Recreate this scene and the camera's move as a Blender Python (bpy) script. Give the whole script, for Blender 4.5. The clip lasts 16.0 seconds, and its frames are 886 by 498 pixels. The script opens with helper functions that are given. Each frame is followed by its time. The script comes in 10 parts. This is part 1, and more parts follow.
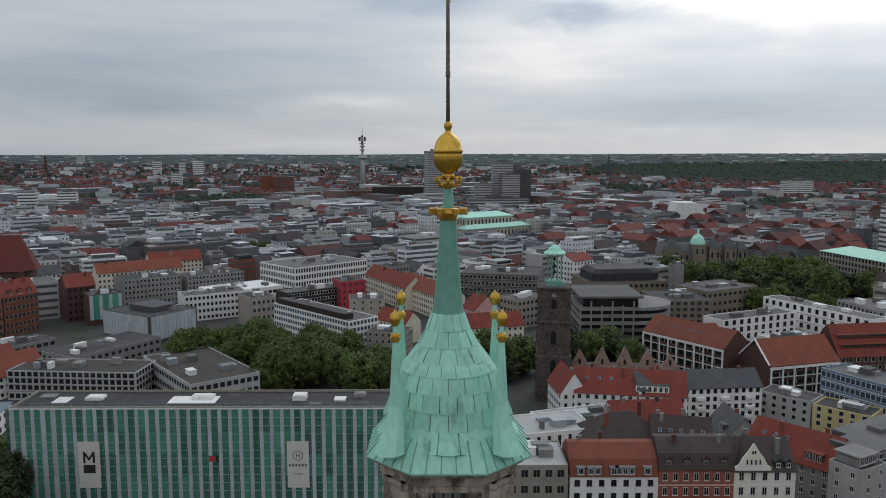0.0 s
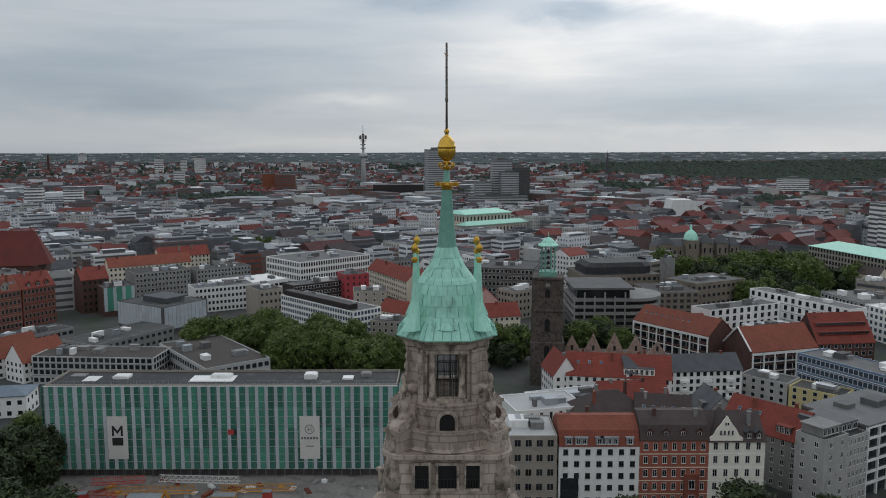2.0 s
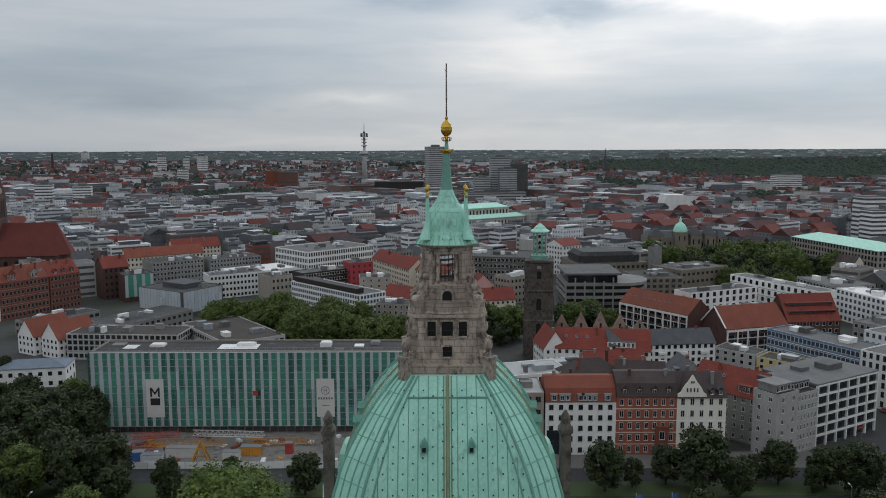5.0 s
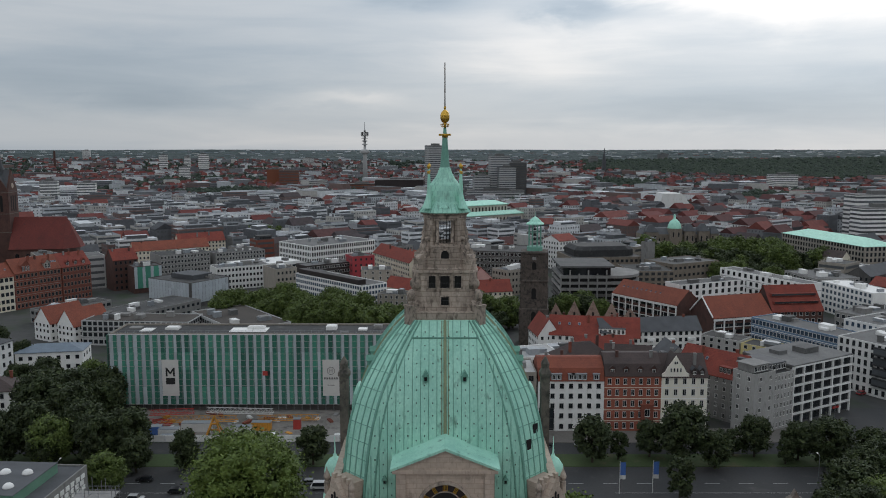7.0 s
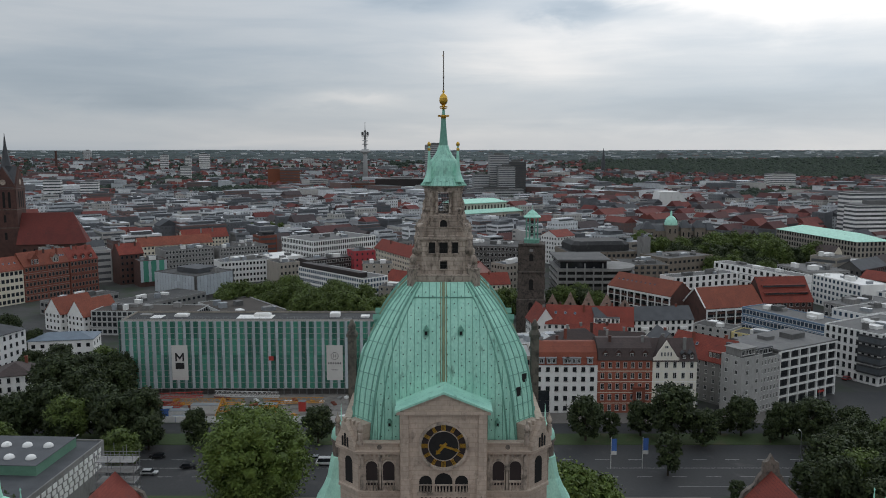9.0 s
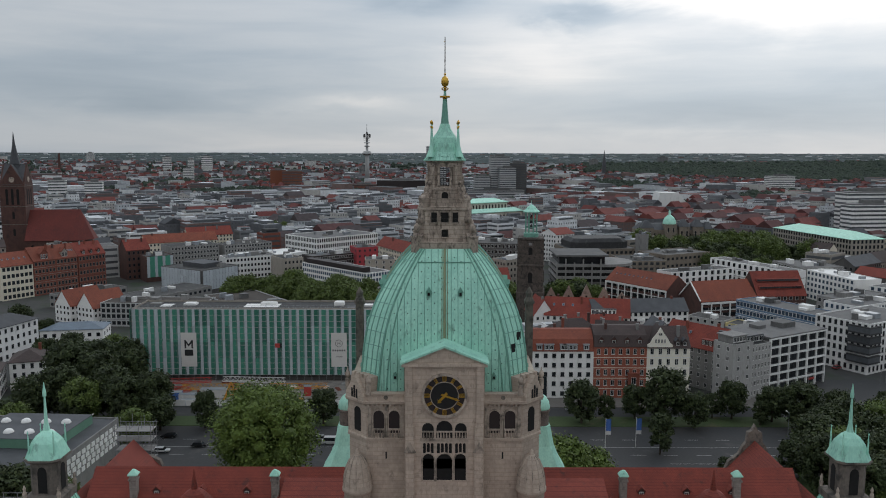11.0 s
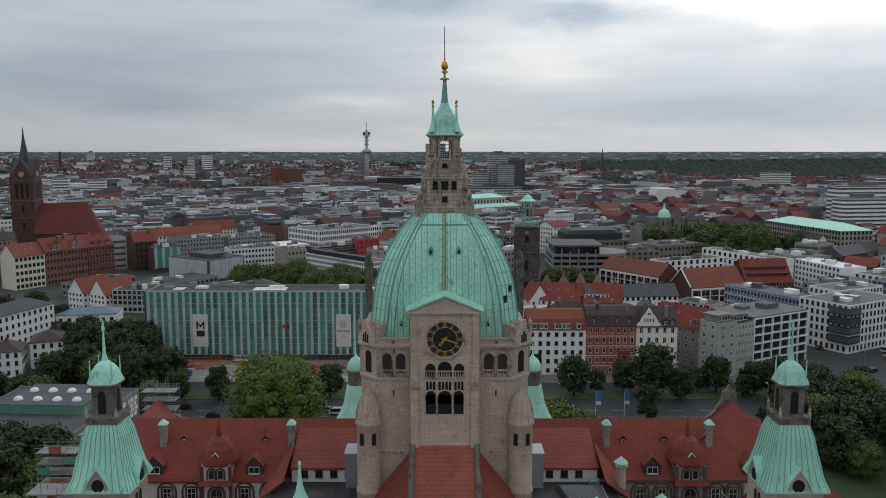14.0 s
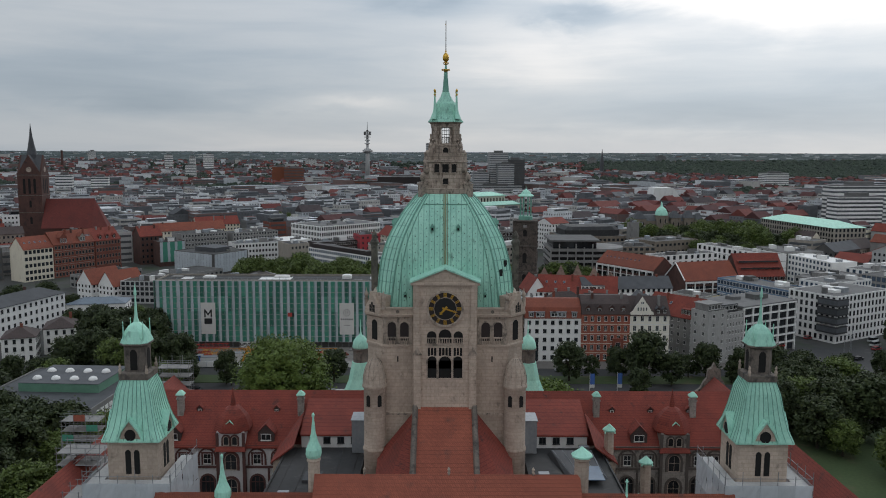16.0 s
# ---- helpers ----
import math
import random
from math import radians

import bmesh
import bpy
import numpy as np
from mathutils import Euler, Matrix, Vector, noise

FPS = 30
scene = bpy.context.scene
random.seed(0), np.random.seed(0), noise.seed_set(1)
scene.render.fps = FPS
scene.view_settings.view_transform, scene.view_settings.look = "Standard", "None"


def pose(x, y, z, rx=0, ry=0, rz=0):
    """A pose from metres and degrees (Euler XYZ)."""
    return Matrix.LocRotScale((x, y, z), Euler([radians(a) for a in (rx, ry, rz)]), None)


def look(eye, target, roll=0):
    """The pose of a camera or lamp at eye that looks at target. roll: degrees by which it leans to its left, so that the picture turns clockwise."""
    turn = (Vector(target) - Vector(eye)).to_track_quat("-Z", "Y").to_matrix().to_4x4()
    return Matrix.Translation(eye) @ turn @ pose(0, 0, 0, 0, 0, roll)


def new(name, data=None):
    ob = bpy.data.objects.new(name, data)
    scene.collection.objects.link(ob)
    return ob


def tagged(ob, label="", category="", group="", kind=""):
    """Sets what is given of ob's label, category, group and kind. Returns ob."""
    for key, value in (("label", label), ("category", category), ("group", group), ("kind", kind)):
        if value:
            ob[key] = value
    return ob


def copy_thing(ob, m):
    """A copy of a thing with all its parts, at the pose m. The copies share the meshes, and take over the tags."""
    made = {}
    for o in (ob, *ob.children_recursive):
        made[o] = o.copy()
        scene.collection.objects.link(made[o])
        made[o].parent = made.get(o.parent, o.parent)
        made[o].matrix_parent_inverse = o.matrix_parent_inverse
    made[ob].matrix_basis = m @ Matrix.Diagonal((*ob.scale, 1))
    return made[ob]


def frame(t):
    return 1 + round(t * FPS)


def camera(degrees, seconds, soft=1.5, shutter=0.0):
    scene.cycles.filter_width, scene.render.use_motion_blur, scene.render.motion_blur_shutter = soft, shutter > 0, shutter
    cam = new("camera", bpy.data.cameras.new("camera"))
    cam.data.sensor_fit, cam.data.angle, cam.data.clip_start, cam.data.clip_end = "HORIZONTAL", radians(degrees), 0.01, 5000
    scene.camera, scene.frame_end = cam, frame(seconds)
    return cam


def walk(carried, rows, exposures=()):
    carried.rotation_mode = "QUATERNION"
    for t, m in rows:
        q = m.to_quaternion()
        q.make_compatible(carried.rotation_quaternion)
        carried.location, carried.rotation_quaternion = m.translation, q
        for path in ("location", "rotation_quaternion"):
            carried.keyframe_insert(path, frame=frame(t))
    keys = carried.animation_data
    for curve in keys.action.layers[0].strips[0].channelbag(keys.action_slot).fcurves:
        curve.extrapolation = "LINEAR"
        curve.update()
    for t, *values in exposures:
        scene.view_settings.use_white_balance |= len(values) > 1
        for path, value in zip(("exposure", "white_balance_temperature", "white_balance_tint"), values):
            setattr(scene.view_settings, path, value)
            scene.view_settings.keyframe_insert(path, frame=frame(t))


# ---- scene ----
cam = camera(58.0, 16.0, soft=1.0)
PATH = [
    (0, (-0.183, -28.29, 91.948), (-0.183, -26.305, 91.7), -0.1),
    (0.5, (-0.247, -32.54, 91.938), (-0.246, -30.556, 91.69), -0.1),
    (1, (-0.268, -36.867, 91.924), (-0.268, -34.883, 91.674), -0.1),
    (1.5, (-0.245, -41.34, 91.904), (-0.246, -39.356, 91.653), -0.1),
    (2, (-0.222, -46.054, 91.853), (-0.222, -44.07, 91.601), -0.1),
    (2.5, (-0.291, -50.949, 91.763), (-0.291, -48.965, 91.51), -0.0),
    (3, (-0.336, -55.991, 91.631), (-0.335, -54.008, 91.377), -0.1),
    (3.5, (-0.355, -61.096, 91.417), (-0.354, -59.112, 91.163), -0.1),
    (4, (-0.362, -65.924, 91.092), (-0.362, -63.941, 90.835), -0.2),
    (6.5, (-0.333, -86.832, 88.935), (-0.332, -84.849, 88.68), -0.1),
    (7, (-0.259, -90.417, 88.591), (-0.258, -88.434, 88.334), -0.0),
    (7.5, (-0.154, -93.413, 87.997), (-0.153, -91.429, 87.74), -0.0),
    (8, (-0.095, -96.1, 87.317), (-0.096, -94.117, 87.06), -0.1),
    (8.5, (-0.084, -98.542, 86.645), (-0.084, -96.558, 86.389), -0.1),
    (9, (-0.113, -100.83, 86.028), (-0.112, -98.847, 85.773), 0.0),
    (11.3, (-0.116, -111.406, 82.377), (-0.118, -109.421, 82.131), 0.1),
    (11.5, (-0.112, -112.322, 82.268), (-0.113, -110.337, 82.02), 0.1),
    (12, (-0.123, -114.666, 81.766), (-0.124, -112.681, 81.516), 0.0),
    (12.5, (-0.14, -117.115, 81.177), (-0.14, -115.131, 80.928), -0.1),
    (13, (-0.187, -119.624, 80.514), (-0.187, -117.639, 80.265), 0.0),
    (13.5, (-0.23, -122.112, 79.828), (-0.23, -120.127, 79.58), 0.0),
    (14, (-0.256, -124.605, 79.121), (-0.256, -122.62, 78.873), 0.0),
    (14.5, (-0.319, -127.1, 78.414), (-0.318, -125.115, 78.168), 0.1),
    (15, (-0.309, -129.573, 77.769), (-0.309, -127.589, 77.523), 0.0),
    (15.5, (-0.328, -132.123, 77.166), (-0.328, -130.138, 76.92), 0.1),
    (16, (-0.362, -134.768, 76.644), (-0.362, -132.783, 76.398), 0.2),
]
walk(cam, [(t, look(eye, target, roll)) for t, eye, target, roll in PATH], [(0, -0.06, 6420, 12), (16, -0.06, 6420, 12)])

# ---- world, sun, exposure ----
world = bpy.data.worlds.new("overcast_sky")
scene.world = world
world.use_nodes = True
_n, _l = world.node_tree.nodes, world.node_tree.links
_n.clear()
SUN_EL, SUN_AZ = 32.0, 28.0  # degrees above the horizon, degrees right of the view


def wn(kind, **kw):
    nd = _n.new(kind)
    for k, v in kw.items():
        nd.inputs[k].default_value = v
    return nd


def ramp(nodes, stops):
    nd = nodes.new("ShaderNodeValToRGB")
    el = nd.color_ramp.elements
    while len(el) < len(stops):
        el.new(0.5)
    for e, (p, c) in zip(el, stops):
        e.position, e.color = p, (*c, 1)
    return nd


sky = _n.new("ShaderNodeTexSky")
sky.sky_type, sky.sun_disc = "NISHITA", False
sky.sun_elevation, sky.sun_rotation = radians(SUN_EL), radians(SUN_AZ)
coord = _n.new("ShaderNodeTexCoord")
sep = _n.new("ShaderNodeSeparateXYZ")
_l.new(coord.outputs["Generated"], sep.inputs[0])


def wmath(op, a, b=None):
    nd = _n.new("ShaderNodeMath")
    nd.operation = op
    for i, v in enumerate((a, b)):
        if v is None:
            continue
        if isinstance(v, (int, float)):
            nd.inputs[i].default_value = v
        else:
            _l.new(v, nd.inputs[i])
    return nd.outputs[0]


# cloud deck: the direction is projected on a flat layer, so that clouds flatten towards the horizon
up = wmath("ADD", wmath("ABSOLUTE", sep.outputs["Z"]), 0.16)
comb = _n.new("ShaderNodeCombineXYZ")
_l.new(wmath("DIVIDE", sep.outputs["X"], up), comb.inputs[0])
_l.new(wmath("DIVIDE", sep.outputs["Y"], up), comb.inputs[1])
big = wn("ShaderNodeTexNoise", Scale=0.34, Detail=6.0, Roughness=0.45, Distortion=0.6)
_l.new(comb.outputs[0], big.inputs["Vector"])
fine = wn("ShaderNodeTexNoise", Scale=1.3, Detail=5.0, Roughness=0.5, Distortion=0.5)
_l.new(comb.outputs[0], fine.inputs["Vector"])
deck = wmath("ADD", wmath("MULTIPLY", big.outputs[0], 0.7), wmath("MULTIPLY", fine.outputs[0], 0.3))
# low over the town the deck lies in long soft bars: bearing and height in degrees, with ragged edges
bearing = wmath("MULTIPLY", wmath("ARCTAN2", sep.outputs["X"], sep.outputs["Y"]), 57.296)
height = wmath("MULTIPLY", wmath("ARCSINE", sep.outputs["Z"]), 57.296)


def bar_noise(kx, kz, detail):
    c_ = _n.new("ShaderNodeCombineXYZ")
    _l.new(wmath("MULTIPLY", bearing, kx), c_.inputs[0])
    _l.new(wmath("MULTIPLY", height, kz), c_.inputs[1])
    t_ = wn("ShaderNodeTexNoise", Scale=1.0, Detail=detail, Roughness=0.55, Distortion=0.4)
    _l.new(c_.outputs[0], t_.inputs["Vector"])
    return wmath("SUBTRACT", t_.outputs[0], 0.5)


ragged = bar_noise(0.16, 0.5, 5.0)
wisps = bar_noise(0.06, 0.55, 6.0)
bearing2 = wmath("ADD", bearing, wmath("MULTIPLY", ragged, 9.0))
height2 = wmath("ADD", height, wmath("MULTIPLY", ragged, 2.6))
low = wmath("ADD", wmath("MULTIPLY", wisps, 0.15), 0.490)
for az_, el_, wa_, we_, amount in (
    (-24, 4.8, 9, 1.7, -0.065), (-17, 3.2, 7, 0.7, -0.040), (-25, 8.4, 9, 1.0, 0.03), (-7.5, 3.1, 4.5, 0.5, 0.07),
    (7, 6.4, 6, 2.2, 0.10), (9.5, 9.3, 3.3, 0.7, -0.14), (-0.5, 10.2, 3.0, 0.7, -0.09), (13, 11.4, 8, 1.4, 0.12),
    (25.5, 10.0, 8, 2.0, 0.17), (15, 2.5, 8, 1.4, -0.045), (27, 3.0, 8, 1.7, -0.06), (1, 0.4, 16, 0.9, 0.05), (-12, 6.5, 7, 1.0, -0.02),
):
    da = wmath("DIVIDE", wmath("SUBTRACT", bearing2, az_), wa_)
    de = wmath("DIVIDE", wmath("SUBTRACT", height2, el_), we_)
    r2 = wmath("ADD", wmath("MULTIPLY", da, da), wmath("MULTIPLY", de, de))
    low = wmath("ADD", low, wmath("MULTIPLY", wmath("POWER", 2.7183, wmath("MULTIPLY", r2, -0.7)), amount))
over = _n.new("ShaderNodeMapRange")
over.inputs["From Min"].default_value, over.inputs["From Max"].default_value = 11.0, 22.0
_l.new(height, over.inputs["Value"])
dens = wmath("ADD", wmath("MULTIPLY", deck, over.outputs[0]), wmath("MULTIPLY", low, wmath("SUBTRACT", 1.0, over.outputs[0])))
cloud = ramp(_n, [(0.37, (0.37, 0.46, 0.54)), (0.45, (0.52, 0.60, 0.665)), (0.52, (0.69, 0.74, 0.77)), (0.60, (0.97, 0.965, 0.94))])
_l.new(dens, cloud.inputs[0])
# the sun stands behind the deck and brightens it broadly
dot = _n.new("ShaderNodeVectorMath")
dot.operation = "DOT_PRODUCT"
_l.new(coord.outputs["Generated"], dot.inputs[0])
dot.inputs[1].default_value = (math.sin(radians(SUN_AZ)) * math.cos(radians(SUN_EL)), math.cos(radians(SUN_AZ)) * math.cos(radians(SUN_EL)), math.sin(radians(SUN_EL)))
glow = wmath("POWER", wmath("MAXIMUM", dot.outputs["Value"], 0.0), 7.0)
# an overcast deck is brighter overhead than at the horizon
gain = wmath("ADD", wmath("MULTIPLY", glow, 0.72), wmath("ADD", wmath("MULTIPLY", wmath("MAXIMUM", sep.outputs["Z"], 0.0), 0.55), 0.72))
lit = _n.new("ShaderNodeVectorMath")
lit.operation = "SCALE"
_l.new(cloud.outputs[0], lit.inputs[0])
_l.new(gain, lit.inputs["Scale"])
skyscale = _n.new("ShaderNodeVectorMath")
skyscale.operation = "SCALE"
_l.new(sky.outputs[0], skyscale.inputs[0])
skyscale.inputs["Scale"].default_value = 0.06
mix = _n.new("ShaderNodeMix")
mix.data_type = "RGBA"
mix.inputs["Factor"].default_value = 0.90
_l.new(skyscale.outputs[0], mix.inputs["A"])
_l.new(lit.outputs[0], mix.inputs["B"])
bgd = wn("ShaderNodeBackground", Strength=1.0)
_l.new(mix.outputs["Result"], bgd.inputs["Color"])
wout = _n.new("ShaderNodeOutputWorld")
_l.new(bgd.outputs[0], wout.inputs[0])

sun = new("sun", bpy.data.lights.new("sun", "SUN"))
sun.data.energy, sun.data.angle, sun.data.color = 0.55, radians(30), (1.0, 0.95, 0.88)
sun.matrix_world = look((0, 0, 300), (-300 * math.sin(radians(SUN_AZ)) * math.cos(radians(SUN_EL)), -300 * math.cos(radians(SUN_AZ)) * math.cos(radians(SUN_EL)), 300 - 300 * math.sin(radians(SUN_EL))))
scene.view_settings.exposure = 0.0

# ---- materials ----
def mat(name, c1, c2=None, rough=0.8, metal=0.0, big=0.25, fine=3.0, bump=0.15, streak=0.0, dark=None, darkat=0.62, rnd=0.0, joints=None, transp=0.0):
    """A surface of two tones mixed at two scales. streak: how far the large tone runs down the wall; dark: colour of stains;
    rnd: change of value from object to object; joints: (width, height, mortar colour) of a masonry relief too fine to be built."""
    m = bpy.data.materials.new(name)
    m.use_nodes = True
    nt = m.node_tree
    n, l = nt.nodes, nt.links
    bsdf = n["Principled BSDF"]
    bsdf.inputs["Roughness"].default_value = rough
    bsdf.inputs["Metallic"].default_value = metal
    tc = n.new("ShaderNodeTexCoord")
    mp = n.new("ShaderNodeMapping")
    mp.inputs["Scale"].default_value = (1, 1, 1 - 0.9 * streak)
    l.new(tc.outputs["Object"], mp.inputs[0])
    a = n.new("ShaderNodeTexNoise")
    a.inputs["Scale"].default_value, a.inputs["Detail"].default_value = big, 5
    l.new(mp.outputs[0], a.inputs["Vector"])
    b = n.new("ShaderNodeTexNoise")
    b.inputs["Scale"].default_value, b.inputs["Detail"].default_value = fine, 4
    l.new(mp.outputs[0], b.inputs["Vector"])
    c2 = c2 or tuple(v * 0.75 for v in c1)
    r = ramp(n, [(0.35, c2), (0.62, c1)])
    add = n.new("ShaderNodeMix")
    add.inputs["Factor"].default_value = 0.45
    l.new(a.outputs[0], add.inputs["A"])
    l.new(b.outputs[0], add.inputs["B"])
    l.new(add.outputs["Result"], r.inputs[0])
    col = r.outputs[0]
    if dark:
        d = n.new("ShaderNodeTexNoise")
        d.inputs["Scale"].default_value, d.inputs["Detail"].default_value, d.inputs["Roughness"].default_value = big * 2.3, 7, 0.65
        l.new(mp.outputs[0], d.inputs["Vector"])
        dr = ramp(n, [(darkat - 0.09, (0, 0, 0)), (darkat + 0.08, (1, 1, 1))])
        l.new(d.outputs[0], dr.inputs[0])
        mx = n.new("ShaderNodeMix")
        mx.data_type = "RGBA"
        l.new(dr.outputs[0], mx.inputs["Factor"])
        l.new(col, mx.inputs["A"])
        mx.inputs["B"].default_value = (*dark, 1)
        col = mx.outputs["Result"]
    height = b.outputs[0]
    if joints:
        br = n.new("ShaderNodeTexBrick")
        br.inputs["Scale"].default_value = 1.0
        br.inputs["Brick Width"].default_value, br.inputs["Row Height"].default_value = joints[0], joints[1]
        br.inputs["Mortar Size"].default_value = joints[1] * 0.07
        br.inputs["Color1"].default_value = (1, 1, 1, 1)
        br.inputs["Color2"].default_value = (0.86, 0.86, 0.86, 1)
        br.inputs["Mortar"].default_value = (*joints[2], 1)
        s3 = n.new("ShaderNodeSeparateXYZ")
        l.new(tc.outputs["Object"], s3.inputs[0])
        c3 = n.new("ShaderNodeCombineXYZ")
        sm = n.new("ShaderNodeMath")
        l.new(s3.outputs[0], sm.inputs[0])
        l.new(s3.outputs[1], sm.inputs[1])
        l.new(sm.outputs[0], c3.inputs[0])
        l.new(s3.outputs[2], c3.inputs[1])
        l.new(c3.outputs[0], br.inputs["Vector"])
        mm = n.new("ShaderNodeMix")
        mm.data_type, mm.blend_type = "RGBA", "MULTIPLY"
        mm.inputs["Factor"].default_value = 1.0
        l.new(col, mm.inputs["A"])
        l.new(br.outputs["Color"], mm.inputs["B"])
        col = mm.outputs["Result"]
    if rnd:
        oi = n.new("ShaderNodeObjectInfo")
        mr = n.new("ShaderNodeMapRange")
        mr.inputs["To Min"].default_value, mr.inputs["To Max"].default_value = 1 - rnd, 1 + rnd
        l.new(oi.outputs["Random"], mr.inputs["Value"])
        vs = n.new("ShaderNodeVectorMath")
        vs.operation = "SCALE"
        l.new(col, vs.inputs[0])
        l.new(mr.outputs[0], vs.inputs["Scale"])
        col = vs.outputs[0]
    l.new(col, bsdf.inputs["Base Color"])
    if bump:
        bp = n.new("ShaderNodeBump")
        bp.inputs["Strength"].default_value, bp.inputs["Distance"].default_value = bump, 0.05
        l.new(height, bp.inputs["Height"])
        l.new(bp.outputs[0], bsdf.inputs["Normal"])
    if transp:
        tr = n.new("ShaderNodeBsdfTransparent")
        ms = n.new("ShaderNodeMixShader")
        ms.inputs[0].default_value = transp
        l.new(bsdf.outputs[0], ms.inputs[1])
        l.new(tr.outputs[0], ms.inputs[2])
        l.new(ms.outputs[0], n["Material Output"].inputs[0])
    return m


def island_mat(name, stops, rough=0.85, spread=0.3):
    """A surface whose tone changes from loose piece to loose piece of one mesh."""
    m = bpy.data.materials.new(name)
    m.use_nodes = True
    n, l = m.node_tree.nodes, m.node_tree.links
    g = n.new("ShaderNodeNewGeometry")
    r = ramp(n, stops)
    r.color_ramp.interpolation = "CONSTANT"
    l.new(g.outputs["Random Per Island"], r.inputs[0])
    tc = n.new("ShaderNodeTexCoord")
    b = n.new("ShaderNodeTexNoise")
    b.inputs["Scale"].default_value, b.inputs["Detail"].default_value = 0.35, 6
    l.new(tc.outputs["Object"], b.inputs["Vector"])
    mr = n.new("ShaderNodeMapRange")
    mr.inputs["From Min"].default_value, mr.inputs["From Max"].default_value = 0.3, 0.7
    mr.inputs["To Min"].default_value, mr.inputs["To Max"].default_value = 1 - spread, 1 + spread
    l.new(b.outputs[0], mr.inputs["Value"])
    vs = n.new("ShaderNodeVectorMath")
    vs.operation = "SCALE"
    l.new(r.outputs[0], vs.inputs[0])
    l.new(mr.outputs[0], vs.inputs["Scale"])
    bsdf = n["Principled BSDF"]
    bsdf.inputs["Roughness"].default_value = rough
    l.new(vs.outputs[0], bsdf.inputs["Base Color"])
    return m


COPPER = mat("copper_patina", (0.405, 0.745, 0.60), (0.275, 0.575, 0.46), 0.6, 0.0, 0.5, 5.0, 0.12, 0.75, (0.12, 0.24, 0.18), 0.67, 0.10)
COPPER_SEAM = mat("copper_seam", (0.17, 0.38, 0.30), (0.11, 0.27, 0.21), 0.6, 0.0, 0.8, 5.0, 0.1, 0.5)
COPPER_OLD = mat("copper_brown_streak", (0.24, 0.27, 0.15), (0.17, 0.20, 0.12), 0.6, 0.0, 0.8, 5.0, 0.1, 0.6)
GOLD = mat("gilding", (0.70, 0.43, 0.07), (0.50, 0.28, 0.04), 0.38, 0.75, 1.5, 9.0, 0.1, 0.0, (0.20, 0.11, 0.03), 0.70)
STONE = mat("weathered_sandstone", (0.545, 0.442, 0.360), (0.40, 0.322, 0.262), 0.9, 0.0, 0.35, 2.5, 0.3, 0.3, (0.20, 0.162, 0.132), 0.67, 0.10, (1.3, 0.55, (0.80, 0.79, 0.78)))
STONE_TRIM = mat("sandstone_trim", (0.49, 0.405, 0.333), (0.325, 0.267, 0.22), 0.9, 0.0, 0.5, 3.0, 0.3, 0.4, (0.14, 0.12, 0.10), 0.565, 0.08)
STONE_WORN = mat("soot_streaked_sandstone", (0.50, 0.415, 0.345), (0.33, 0.27, 0.222), 0.9, 0.0, 0.7, 3.0, 0.35, 0.55, (0.135, 0.108, 0.088), 0.60, 0.12, (1.1, 0.6, (0.62, 0.6, 0.58)))
STONE_CARVED = mat("soot_streaked_carving", (0.46, 0.378, 0.312), (0.26, 0.213, 0.175), 0.9, 0.0, 1.1, 4.0, 0.4, 0.5, (0.095, 0.077, 0.064), 0.56, 0.12)
STONE_DARK = mat("blackened_sandstone", (0.19, 0.16, 0.135), (0.11, 0.095, 0.082), 0.9, 0.0, 0.4, 3.0, 0.3, 0.3, (0.05, 0.045, 0.04), 0.58, 0.1)
RUIN = mat("sooty_ruin_stone", (0.13, 0.105, 0.088), (0.07, 0.058, 0.05), 0.95, 0.0, 0.4, 2.0, 0.4, 0.2, (0.03, 0.027, 0.025), 0.58, 0.0, (0.9, 0.45, (0.5, 0.5, 0.5)))
TILE = mat("red_roof_tile", (0.27, 0.053, 0.034), (0.185, 0.038, 0.026), 0.85, 0.0, 0.25, 4.0, 0.35, 0.3, (0.09, 0.035, 0.03), 0.66, 0.06, (0.30, 0.38, (0.55, 0.5, 0.5)))
TILE_ORANGE = mat("orange_roof_tile", (0.27, 0.076, 0.042), (0.19, 0.052, 0.032), 0.85, 0.0, 0.25, 4.0, 0.35, 0.3, (0.11, 0.045, 0.035), 0.66, 0.12, (0.30, 0.38, (0.6, 0.55, 0.55)))
TILE_CHURCH = mat("dark_crimson_roof_tile", (0.175, 0.036, 0.028), (0.125, 0.028, 0.023), 0.85, 0.0, 0.15, 4.0, 0.35, 0.3, (0.08, 0.03, 0.026), 0.66, 0.06, (0.30, 0.38, (0.6, 0.55, 0.55)))
TILE_BROWN = mat("dark_brown_roof_tile", (0.080, 0.054, 0.049), (0.050, 0.036, 0.034), 0.8, 0.0, 0.3, 4.0, 0.35, 0.3, None, 0.6, 0.1, (0.30, 0.38, (0.6, 0.6, 0.6)))
TILE_FRONT = mat("bright_orange_roof_tile", (0.34, 0.098, 0.058), (0.25, 0.070, 0.043), 0.85, 0.0, 0.25, 4.0, 0.35, 0.3, (0.15, 0.06, 0.045), 0.66, 0.05, (0.30, 0.38, (0.6, 0.55, 0.55)))
BRICK_ORANGE = mat("orange_red_facing_brick", (0.38, 0.120, 0.076), (0.27, 0.084, 0.056), 0.9, 0.0, 0.3, 4.0, 0.2, 0.3, (0.18, 0.07, 0.05), 0.66, 0.06, (0.25, 0.085, (0.85, 0.85, 0.8)))
